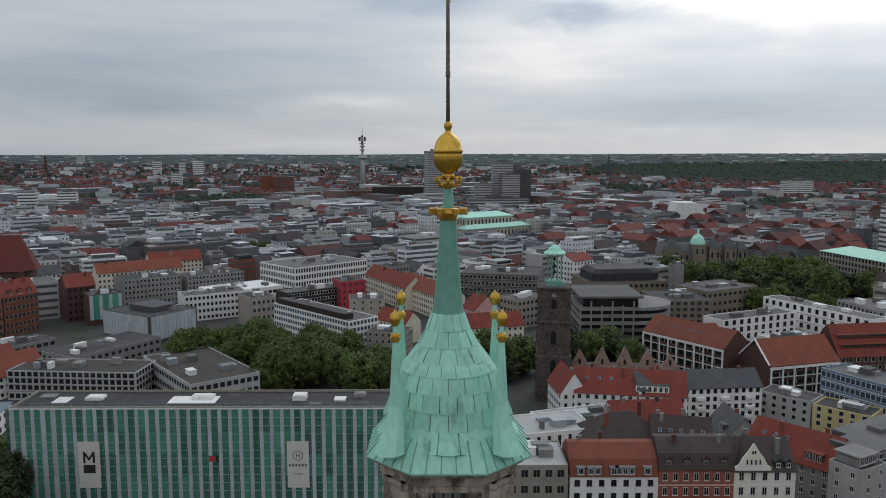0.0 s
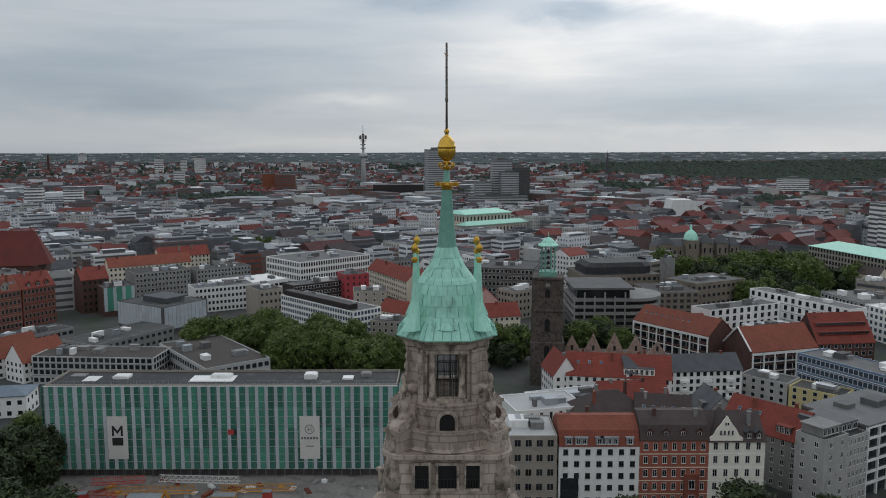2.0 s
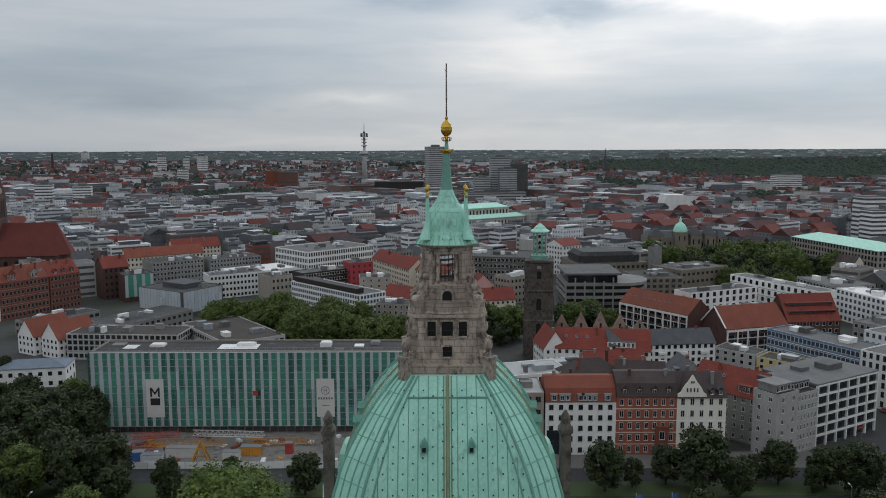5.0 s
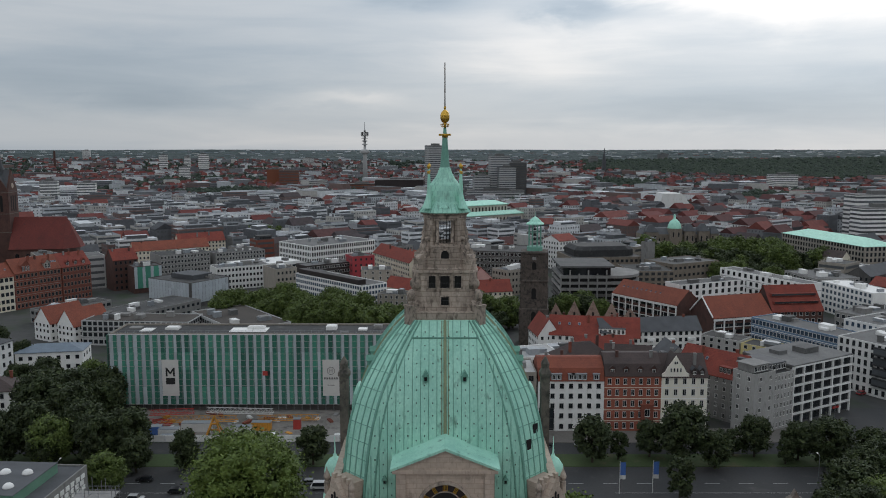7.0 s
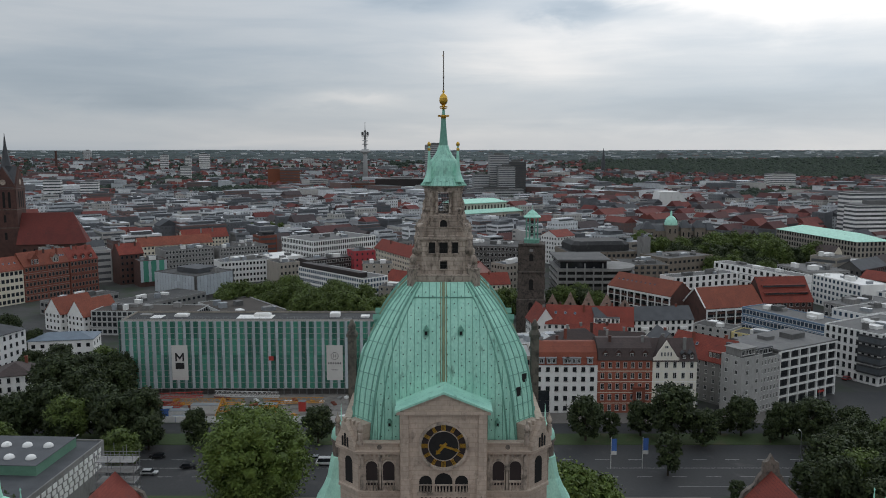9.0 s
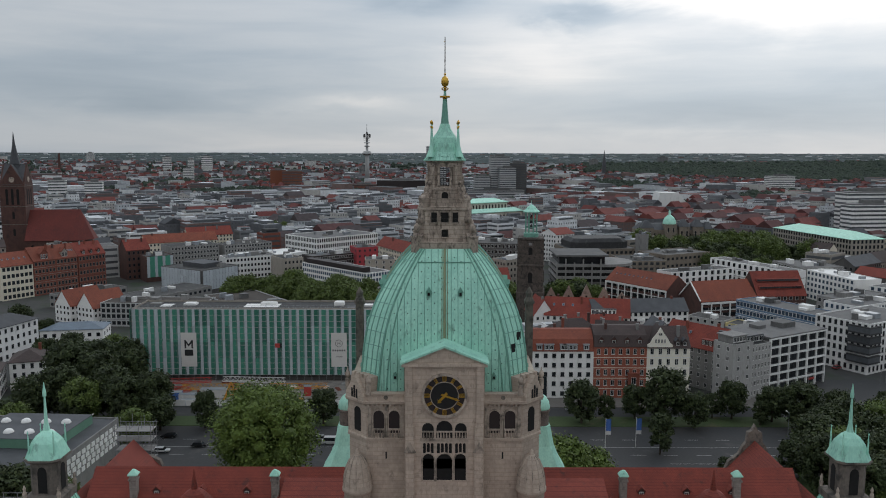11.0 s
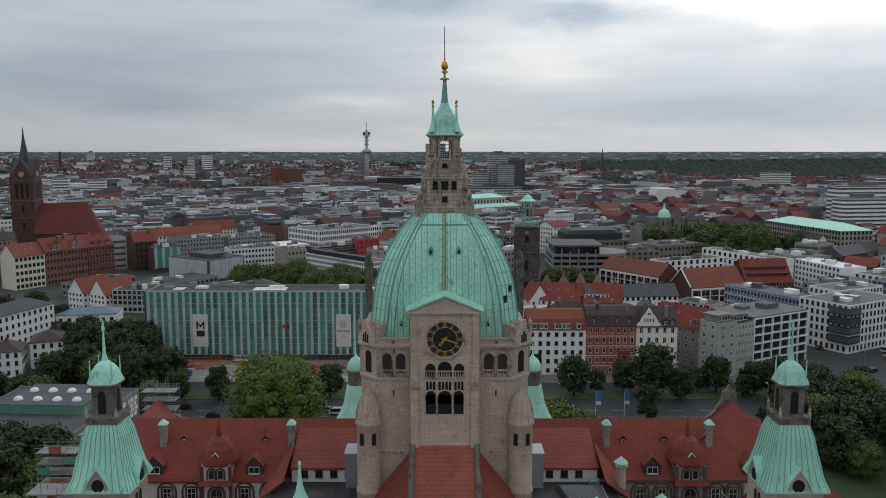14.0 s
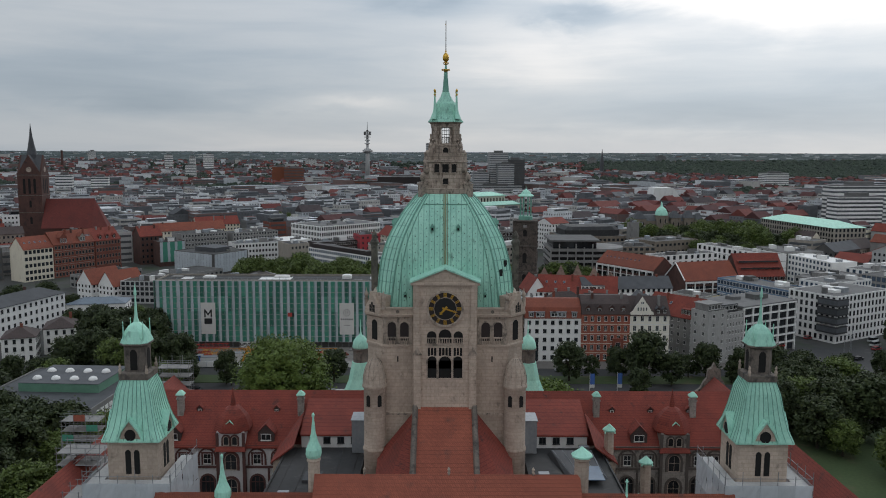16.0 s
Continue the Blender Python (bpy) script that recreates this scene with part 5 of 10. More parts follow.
            o, i_ = arch(w_ + 0.3, 41.4, 45.15), arch(w_ - 0.06, 41.4, 44.97)
            va = [[bm.verts.new((x, y, z)) for x, z in pts] for pts, y in ((o, -13.8), (o, -14.16), (i_, -14.16), (i_, -13.8))]
            for a, b in zip(va, va[1:]):
                for q in range(1, len(o)):
                    j = (q + 1) % len(o)
                    bm.faces.new((a[q], a[j], b[j], b[q]))
            bmesh.ops.transform(bm, matrix=mk_ @ Matrix.Translation((xx, 0, 0)), verts=bm.verts)
            part("window_surround", bm, STONE_TRIM, tall)
    # paired belfry arches in the wall beside the bay
    for s in (-1, 1):
        for xx in (6.35, 8.3):
            bm = bmesh.new()
            v = prism(bm, arch(1.4, 47.0, 50.0), -12.33, -12.0)
            bmesh.ops.transform(bm, matrix=mk_ @ Matrix.Translation((s * xx, 0, 0)), verts=v)
            bel = part("belfry_opening", bm, BROWNCLAD, tower)
            bm = bmesh.new()
            o, i_ = arch(1.75, 46.5, 50.2), arch(1.36, 46.5, 49.98)
            va = [[bm.verts.new((x, y, z)) for x, z in pts] for pts, y in ((o, -12.2), (o, -12.5), (i_, -12.5), (i_, -12.2))]
            for a, b in zip(va, va[1:]):
                for q in range(1, len(o)):
                    j = (q + 1) % len(o)
                    bm.faces.new((a[q], a[j], b[j], b[q]))
            bmesh.ops.transform(bm, matrix=mk_ @ Matrix.Translation((s * xx, 0, 0)), verts=bm.verts)
            part("arch_trim", bm, STONE_TRIM, bel)
            for q in range(4):
                bm = bmesh.new()
                cc = mk_ @ Vector((s * xx - 0.55 + q * 0.36, -12.42, 0))
                turned(bm, [(0.08, 46.4), (0.11, 46.8), (0.06, 47.2), (0.09, 47.4)], 8, cc.x, cc.y)
                part("baluster", bm, STONE_TRIM, bel)
            bm = bmesh.new()
            box(bm, s * xx - 0.75, s * xx + 0.75, -12.54, -12.3, 47.4, 47.6, mk_)
            part("rail", bm, STONE_TRIM, bel)
    for s in (-1, 1):
        for xx in (5.3, 7.33, 9.45):
            bm = bmesh.new()
            box(bm, s * xx - 0.22, s * xx + 0.22, -12.5, -12.2, 46.5, 50.6, mk_)
            box(bm, s * xx - 0.3, s * xx + 0.3, -12.56, -12.2, 49.0, 49.3, mk_)
            part("pilaster", bm, STONE_TRIM, tower)
        for zz, dep in ((35.0, 0.2), (40.0, 0.0)):
            if dep:
                bm = bmesh.new()
                box(bm, s * 7.4 - 2.5, s * 7.4 + 2.5, -12.3 - dep, -12.2, zz, zz + 0.35, mk_)
                part("string_course", bm, STONE_TRIM, tower)
        bm = bmesh.new()
        box(bm, s * 7.4 - 0.1, s * 7.4 + 0.1, -12.34, -12.2, 43.6, 44.5, mk_)
        part("slit", bm, DARK, tower)
        for q in range(9):
            bm = bmesh.new()
            box(bm, s * (5.2 + q * 0.55) - 0.12, s * (5.2 + q * 0.55) + 0.12, -12.72, -12.3, 50.55, 50.85, mk_)
            part("corbel", bm, STONE_TRIM, tower)
        bm = bmesh.new()
        v = [w for r_ in tube(bm, (s * 7.4, -12.42, 51.62), (s * 7.4, -12.3, 51.62), 0.28, 10) for w in r_]
        bmesh.ops.transform(bm, matrix=mk_, verts=v)
        part("rosette", bm, STONE_DARK, tower)
    # corner blocks with little gables
    md = Matrix.Rotation(k * math.pi / 2 + math.pi / 4, 4, "Z")
    rc = (12.3 + 9.9) / math.sqrt(2)
    bm = bmesh.new()
    box(bm, -1.45, 1.45, -rc + 0.1, -rc + 3.0, 51.2, 53.9, md)
    for q in range(4):
        box(bm, -1.4 + q * 0.8, -1.0 + q * 0.8, -rc + 0.2, -rc + 0.7, 53.9, 54.4, md)
    v = prism(bm, [(-1.75, 50.9), (1.75, 50.9), (1.75, 51.9), (0, 54.3), (-1.75, 51.9)], -rc - 0.5, -rc + 0.2)
    bmesh.ops.transform(bm, matrix=md, verts=v)
    blk = part("corner_gable", bm, STONE, tower)
    for q in (-0.45, 0, 0.45):
        bm = bmesh.new()
        v = prism(bm, arch(0.32, 51.4, 52.6 + (0.4 if q == 0 else 0), 6), -rc - 0.54, -rc - 0.3)
        bmesh.ops.transform(bm, matrix=md @ Matrix.Translation((q, 0, 0)), verts=v)
        part("slit", bm, DARK, blk)
    bm = bmesh.new()
    v = prism(bm, arch(1.3, 46.9, 50.1), -rc - 0.03, -rc + 0.2)
    bmesh.ops.transform(bm, matrix=md, verts=v)
    part("belfry_opening", bm, DARK, tower)
    for s in (-1, 1):
        bm = bmesh.new()
        c = md @ Vector((s * 2.1, -rc + 0.1, 0))
        turned(bm, [(0.32, 52.0), (0.32, 53.3), (0.2, 53.4), (0.36, 53.8), (0.3, 54.1), (0.1, 54.5), (0.03, 54.9)], 12, c.x, c.y)
        part("finial", bm, STONE_TRIM, tower)
# round stair turrets on the front corners
for s in (-1, 1):
    for yy in (-13.0, 13.0):
        bm = bmesh.new()
        turned(bm, [(1.8, 0), (1.8, 29.5), (1.9, 29.7), (1.9, 30.0), (1.72, 30.2), (1.72, 39.6), (1.95, 39.9), (1.95, 40.2), (1.8, 40.4), (1.72, 41.6), (1.45, 42.8), (1.0, 43.8), (0.5, 44.4), (0.2, 44.7), (0.28, 44.95), (0.05, 45.2)], 24, s * 11.0, yy)
        tt = part("stair_turret", bm, STONE, tower, "round sandstone stair turret with stone cap", True)
        for a in (-120, -60):
            bm = bmesh.new()
            v = prism(bm, arch(0.62, 37.0, 38.8, 6), -1.82, -1.4)
            bmesh.ops.transform(bm, matrix=Matrix.Translation((s * 11.0, yy, 0)) @ Matrix.Rotation(radians(a + 90), 4, "Z"), verts=v)
            part("slit_window", bm, DARK, tt)
        bm = bmesh.new()
        for q in range(12):
            a = q * math.pi / 6
            pts = [(1.83, 40.4), (1.75, 41.6), (1.48, 42.8), (1.03, 43.8), (0.53, 44.4)]
            for (r0, z0), (r1, z1) in zip(pts, pts[1:]):
                tube(bm, (s * 11 + r0 * math.cos(a), yy + r0 * math.sin(a), z0), (s * 11 + r1 * math.cos(a), yy + r1 * math.sin(a), z1), 0.06, 4)
        part("cap_rib", bm, STONE_TRIM, tt)
# tall pinnacles and copper roofs behind the dome
for s in (-1, 1):
    bm = bmesh.new()
    box(bm, s * 12.6 - 0.55, s * 12.6 + 0.55, 6.4, 7.5, 48, 60.0)
    loft(bm, [octagon(0.75, 0.5, 60.0, s * 12.6, 7), octagon(0.75, 0.5, 60.4, s * 12.6, 7), octagon(0.45, 0.3, 61.0, s * 12.6, 7), octagon(0.5, 0.3, 61.6, s * 12.6, 7), octagon(0.1, 0.06, 62.4, s * 12.6, 7)])
    hp("tall_pinnacle", bm, STONE_DARK, "blackened sandstone pinnacle")
    bm = bmesh.new()
    loft(bm, [[(s * 10.7 + x_ * k_, 9.5 + y_ * k_, z_) for x_, y_ in ((-1.0, -2.5), (1.0, -2.5), (1.0, 2.5), (-1.0, 2.5))] for k_, z_ in ((1.0, 49), (1.0, 56.2), (0.85, 57.4), (0.4, 58.2))])
    hp("rear_roof", bm, COPPER)
    # copper-capped turrets of the north front
    cx, cy = s * 19.0, 43.0
    bm = bmesh.new()
    turned(bm, [(1.6, 20), (1.6, 28.5), (1.75, 28.8), (1.75, 31.4), (2.0, 31.6), (2.0, 31.9), (1.6, 32.0)], 16, cx, cy)
    st = hp("north_turret", bm, STONE_DARK, "dark stone turret with copper cap")
    bm = bmesh.new()
    turned(bm, [(1.8, 31.9), (1.95, 32.2), (1.7, 33.4), (1.1, 34.4), (0.4, 34.9), (0.15, 35.6), (0.03, 38.5)], 16, cx, cy)
    part("copper_cap", bm, COPPER, st, "", True)
    bm = bmesh.new()
    loft(bm, [octagon(5.4, 4.2, 19.0, cx, cy), octagon(4.0, 3.0, 21.6, cx, cy), octagon(2.6, 1.7, 25.0, cx, cy), octagon(1.9, 1.1, 28.8, cx, cy)])
    part("copper_foot", bm, COPPER, st)

# roofs against the tower and the long front roof
def slope_roof(name, pts_top, pts_bot, material, thick=0.3, parent=hall, label=""):
    bm = bmesh.new()
    q = [Vector(p) for p in (*pts_bot, *pts_top[::-1])]
    dn = Vector((0, 0, -thick))
    a = [bm.verts.new(p) for p in q]
    b = [bm.verts.new(p + dn) for p in q]
    bm.faces.new(a)
    bm.faces.new(b[::-1])
    for i in range(len(a)):
        j = (i + 1) % len(a)
        bm.faces.new((a[i], b[i], b[j], a[j]))
    return part(name, bm, material, parent, label)


slope_roof("nave_roof", [(-4.4, -14, 36.8), (4.4, -14, 36.8)], [(-4.8, -30, 28.0), (4.8, -30, 28.0)], TILE_FRONT, label="orange-red tiled roof falling from the tower")
for s in (-1, 1):
    slope_roof("nave_side_roof", [(s * 4.6, -14, 36.4), (s * 4.6, -30, 28.0)], [(s * 10.5, -14, 29.0), (s * 10.5, -30, 24.0)], TILE)
    bm = bmesh.new()
    tube(bm, (s * 4.6, -13.9, 37.0), (s * 4.6, -30, 28.2), 0.45, 6)
    hp("roof_rib", bm, STONE_DARK)
slope_roof("front_roof", [(-17, -35, 34.7), (17.6, -35, 34.7)], [(-17, -44, 25.0), (17.6, -44, 25.0)], TILE_FRONT, label="orange-red tiled front roof")
slope_roof("front_roof_rear", [(17.6, -35, 34.7), (-17, -35, 34.7)], [(17.6, -26, 25.0), (-17, -26, 25.0)], TILE_FRONT)
bm = bmesh.new()
box(bm, -17, 17.6, -44, -26, 0, 25)
box(bm, -10.6, 10.6, -31, -12, 0, 24.5)
hp("front_wall", bm, STONE)

# wings round the courts
COURTWHITE = mat("greyish_white_plaster", (0.58, 0.57, 0.57), (0.47, 0.46, 0.46), 0.85, 0.0, 0.2, 3.0, 0.1, 0.7, (0.30, 0.29, 0.28), 0.66)
COURTSTONE = mat("grey_brown_court_stone", (0.36, 0.325, 0.295), (0.27, 0.245, 0.22), 0.9, 0.0, 0.3, 3.0, 0.25, 0.4, (0.10, 0.088, 0.078), 0.6, 0.0, (0.9, 0.4, (0.7, 0.7, 0.7)))
TRIM_RED = mat("dark_red_sandstone", (0.115, 0.050, 0.044), (0.075, 0.036, 0.033), 0.9, 0.0, 0.4, 3.0, 0.2)
TRIM_GREY = mat("dark_grey_sandstone", (0.105, 0.088, 0.078), (0.07, 0.06, 0.054), 0.9, 0.0, 0.4, 3.0, 0.2)


def arch_band(name, parent, x, y, z0, z1, w, t, material, depth=0.22):
    """A round-headed band of stone, t wide, round an opening of width w in a wall that faces -y."""
    bm = bmesh.new()
    o, i_ = arch(w + 2 * t, z0, z1 + t, 10), arch(w, z0, z1, 10)
    va = [[bm.verts.new((x + px, py, pz)) for px, pz in pts] for pts, py in ((o, y), (o, y - depth), (i_, y - depth), (i_, y))]
    for a, b in zip(va, va[1:]):
        for q in range(1, len(o)):
            j = (q + 1) % len(o)
            bm.faces.new((a[q], a[j], b[j], b[q]))
    return part(name, bm, material, parent)


def court_front(parent, xs, y, trim):
    """Two storeys of a court wall: blind arches over square windows, and below them tall round arches."""
    for x in xs:
        arch_band("blind_arch", parent, x, y, 16.3, 19.4, 2.9, 0.32, trim)
        w_ = window(parent, x, y, 16.5, 0, 1.5, 2.0, "white", False, (2, 2))
        for s_ in (-1, 1):
            bm = bmesh.new()
            box(bm, x + s_ * 0.95 - 0.16, x + s_ * 0.95 + 0.16, y - 0.16, y, 16.3, 18.7)
            part("window_jamb", bm, trim, parent)
        bm = bmesh.new()
        box(bm, x - 1.15, x + 1.15, y - 0.18, y, 18.55, 18.85)
        part("lintel", bm, trim, parent)
        for z0, z1 in ((10.4, 14.2), (5.0, 9.0)):
            arch_band("arch_surround", parent, x, y, z0, z1, 2.4, 0.34, trim)
            bm = bmesh.new()
            v = prism(bm, arch(2.4, z0, z1, 10), y - 0.06, y)
            bmesh.ops.translate(bm, vec=(x, 0, 0), verts=v)
            gl = part("arch_window", bm, GLASS, parent)
            for dx in (-0.4, 0.4):
                bm = bmesh.new()
                box(bm, x + dx - 0.06, x + dx + 0.06, y - 0.14, y - 0.06, z0, z1 - 0.3)
                part("mullion", bm, trim, gl)
            bm = bmesh.new()
            box(bm, x - 1.2, x + 1.2, y - 0.14, y - 0.06, z1 - 1.35, z1 - 1.2)
            part("transom", bm, trim, gl)
    x0, x1 = min(xs) - 2.3, max(xs) + 2.3
    for z, t in ((15.7, 0.4), (9.8, 0.35), (20.0, 0.3)):
        bm = bmesh.new()
        box(bm, x0, x1, y - 0.25, y, z, z + t)
        part("string_course", bm, trim, parent)
    for i in range(len(xs) + 1):
        xx = x0 + (x1 - x0) * i / len(xs)
        bm = bmesh.new()
        box(bm, xx - 0.2, xx + 0.2, y - 0.2, y, 0.2, 15.7)
        part("pilaster", bm, trim, parent)


def wing(x0, x1, y0, y1, eave, ridge, axis, material=TILE):
    bm = bmesh.new()
    box(bm, x0, x1, y0, y1, 0, eave)
    w_ = hp("wing_wall", bm, COURTWHITE if axis == "x" else STONE)
    e = 0.5
    if axis == "x":
        ym = (y0 + y1) / 2
        slope_roof("wing_roof", [(x0, ym, ridge), (x1, ym, ridge)], [(x0, y0 - e, eave - 0.4), (x1, y0 - e, eave - 0.4)], material, 0.3, hall, "red tiled wing roof")
        slope_roof("wing_roof", [(x1, ym, ridge), (x0, ym, ridge)], [(x1, y1 + e, eave - 0.4), (x0, y1 + e, eave - 0.4)], material)
    else:
        xm = (x0 + x1) / 2
        bm = bmesh.new()
        prism(bm, [(x0, eave - 0.1), (x1, eave - 0.1), (xm, ridge - 0.35)], y0 + 0.2, y1 - 0.2)
        part("gable_fill", bm, STONE, w_)
        slope_roof("wing_roof", [(xm, y1, ridge), (xm, y0, ridge)], [(x0 - e, y1, eave - 0.4), (x0 - e, y0, eave - 0.4)], material, 0.3, hall, "red tiled wing roof")
        slope_roof("wing_roof", [(xm, y0, ridge), (xm, y1, ridge)], [(x1 + e, y0, eave - 0.4), (x1 + e, y1, eave - 0.4)], material)
    return w_


north = wing(-60, 60, 13, 31, 20.4, 28.4, "x")
west = wing(-69.5, -54, -40, 43, 17, 25.4, "y")
east = wing(54, 69.5, -40, 43, 17, 25.4, "y")
wing(-37.5, -16.8, -42, -30, 24, 32.6, "x", TILE_ORANGE)
wing(17.4, 37.5, -42, -30, 24, 32.6, "x", TILE_ORANGE)
for s in (-1, 1):
    # stepped stone gable at the north end of the side wings
    bm = bmesh.new()
    xm = 61.75 * s
    prism(bm, [(xm - 8.2, 0), (xm + 8.2, 0), (xm + 8.2, 19), (xm + 6, 18.5), (xm + 5, 21), (xm + 3, 22.6), (xm + 2.2, 24.3), (xm + 1.6, 25.0), (xm + 1.4, 27.0), (xm + 0.6, 27.4), (xm, 28.6), (xm - 0.6, 27.4), (xm - 1.4, 27.0), (xm - 1.6, 25.0), (xm - 2.2, 24.3), (xm - 3, 22.6), (xm - 5, 21), (xm - 6, 18.5), (xm - 8.2, 19)], 43, 44)
    if s < 0:
        for v in bm.verts:
            v.co.z = min(v.co.z, 22.0)
    hp("gable_wall", bm, STONE_DARK, "carved sandstone gable")
    # court wall between the annex and the side wing, left and right of its bay
    if s > 0:
        bm = bmesh.new()
        box(bm, 14, 54, 12.8, 13, 0, 20.3)
        cf = part("court_facing", bm, COURTSTONE, north, "grey-brown stone facing of the court")
        court_front(cf, [35.2, 39.2], 12.8, TRIM_GREY)
        court_front(cf, [48.8, 52.0], 12.8, TRIM_GREY)
    else:
        court_front(north, [-45.6, -50.0], 13.0, TRIM_RED)
        court_front(north, [-36.0, -31.6], 13.0, TRIM_RED)
    # dormer towers on the court slope
    xx = -40.8 if s < 0 else 44.0
    bm = bmesh.new()
    box(bm, xx - 2.6, xx + 2.6, 12.0, 17, 0, 23.2)
    box(bm, xx - 2.8, xx + 2.8, 11.8, 17, 19.4, 19.8)
    bt = hp("bay_tower", bm, COURTSTONE if s > 0 else COURTWHITE, "court bay with red domed roof")
    trim = TRIM_GREY if s > 0 else TRIM_RED
    for z0, z1 in ((5.2, 9.0), (10.4, 14.0), (15.6, 19.0)):
        arch_band("arch_surround", bt, xx, 12.0, z0, z1, 2.4, 0.45, trim)
        window(bt, xx, 12.0, z0, 0, 2.4, z1 - z0, "stone", True, (2, 2))
    for q in (-0.8, 0.8):
        arch_band("arch_surround", bt, xx + q, 12.0, 20.5, 22.4, 1.2, 0.28, trim)
        window(bt, xx + q, 12.0, 20.5, 0, 1.2, 1.9, "stone", True, (1, 1))
    for q in (-2.5, 2.5):
        bm = bmesh.new()
        box(bm, xx + q - 0.28, xx + q + 0.28, 11.85, 12.1, 0.2, 23.0)
        part("quoin_strip", bm, trim, bt)
    bm = bmesh.new()
    loft(bm, [[(xx - k_, 12.1, z_), (xx + k_, 12.1, z_), (xx + k_, 12.0 - o_, z_), (xx - k_, 12.0 - o_, z_)] for k_, o_, z_ in ((2.95, 0.75, 19.5), (2.95, 0.75, 19.62), (2.7, 0.1, 20.35))])
    part("tile_skirt", bm, TILE, bt, "red tiled skirt roof")
    bm = bmesh.new()
    loft(bm, [octagon(3.3, 1.6, 23.0, xx, 14.8), octagon(3.4, 1.6, 23.3, xx, 14.8), octagon(3.2, 1.4, 24.2, xx, 14.8), octagon(2.6, 1.1, 25.7, xx, 14.8), octagon(1.5, 0.7, 27.0, xx, 14.8), octagon(0.5, 0.2, 27.6, xx, 14.8), octagon(0.4, 0.2, 28.6, xx, 14.8), octagon(0.04, 0.02, 31.0, xx, 14.8)])
    part("bay_roof", bm, TILE, bt)
    dormer(hall, xx, 11.9, 23.8, 1.0, 1.0, 1.6, TILE_BROWN, COPPER)
    for dx in (-11.5, 6.5):
        dormer(hall, xx + dx * s * -1, 13.4, 20.8, 3.1, 1.7, 3.8, TILE_BROWN, TILE)
    for i in range(5):
        dormer(hall, s * (18 + i * 7.6), 18.4, 24.7, 1.1, 1.0, 2.0, TILE_BROWN, TILE)
for xx in (-28.3, -52.0, 30.0, 49.0):
    bm = bmesh.new()
    box(bm, xx - 0.58, xx + 0.58, 17.5, 18.7, 17, 28.6)
    box(bm, xx - 0.72, xx + 0.72, 17.35, 18.85, 27.7, 28.0)
    ch = hp("chimney", bm, COURTSTONE, "stone chimney with copper hood")
    bm = bmesh.new()
    loft(bm, [octagon(0.82, 0.7, 28.6, xx, 18.1), octagon(0.82, 0.7, 28.75, xx, 18.1), octagon(0.5, 0.4, 29.2, xx, 18.1), octagon(0.2, 0.15, 29.5, xx, 18.1)])
    part("hood", bm, COPPER, ch)
# dark flat roofs in the courts
for s in (-1, 1):
    bm = bmesh.new()
    box(bm, s * 22 - 7.5, s * 22 + 7.5, -29, 10.2, 0, 20.9)
    for a, b in ((s * 22 - 7.5, s * 22 - 7.2), (s * 22 + 7.2, s * 22 + 7.5)):
        box(bm, a, b, -29, 10.2, 20.8, 21.25)
    hp("court_roof", bm, TAR, "black flat roof in the court")
    bm = bmesh.new()
    box(bm, s * 20.3 - 6.6, s * 20.3 + 6.6, 10.2, 16, 0, 23.6)
    an = hp("white_annex", bm, WHITE)
    for i in range(4):
        window(an, s * 20.3 - 4.4 + i * 2.6, 10.2, 21.7, 0, 1.3, 1.3, "dark", False, (2, 1))
    bm = bmesh.new()
    box(bm, s * 15.6 - 1.5, s * 15.6 + 1.5, 7.5, 12, 20.9, 27.0)
    box(bm, s * 15.6 - 1.65, s * 15.6 + 1.65, 7.35, 12.15, 27.0, 27.2)
    hp("lift_housing", bm, ZINC)
    bm = bmesh.new()
    x_a, x_b = s * 20.3 - 6.8, s * 20.3 + 6.8
    slope_roof("annex_roof", [(x_a, 20.0, 27.3), (x_b, 20.0, 27.3)], [(x_a, 9.9, 23.5), (x_b, 9.9, 23.5)], TILE)
    ra, rb = (s * 27.3, 16.0, 26.0), (s * 27.3, 4.5, 23.4)
    ea, eb = (s * 31.6, 16.0, 20.6), (s * 31.6, 4.5, 20.2)
    if s < 0:
        slope_roof("lean_to_roof", [ra, rb], [ea, eb], TILE)
    else:
        slope_roof("lean_to_roof", [rb, ra], [eb, ea], TILE)
    bm = bmesh.new()
    box(bm, s * 29.2 - 2.0, s * 29.2 + 2.0, 4.8, 15, 0, 20.4)
    hp("cross_wall", bm, STONE)
    bm = bmesh.new()
    if s > 0:
        loft(bm, [[(19, 7, 20.95), (27.5, 7, 20.95), (28.0, -4, 20.95), (21, -4, 20.95)], [(19.6, 6.4, 22.0), (27.0, 6.4, 22.0), (27.4, -3.4, 21.5), (21.6, -3.4, 21.5)]])
    else:
        box(bm, -24, -21, -6, -2, 20.9, 21.35)
    hp("court_skylight", bm, SLATE)
    for q in range(5):
        bm = bmesh.new()
        if s > 0:
            tube(bm, (19.9 + q * 1.75, 6.3, 22.0), (21.8 + q * 1.35, -3.3, 21.52), 0.07, 4)
        else:
            tube(bm, (-27.5 + q * 2.9, 9.5, 20.93), (-27.5 + q * 2.9, -20, 20.93), 0.05, 4)
        hp("roof_batten", bm, TAR if s < 0 else ZINC)
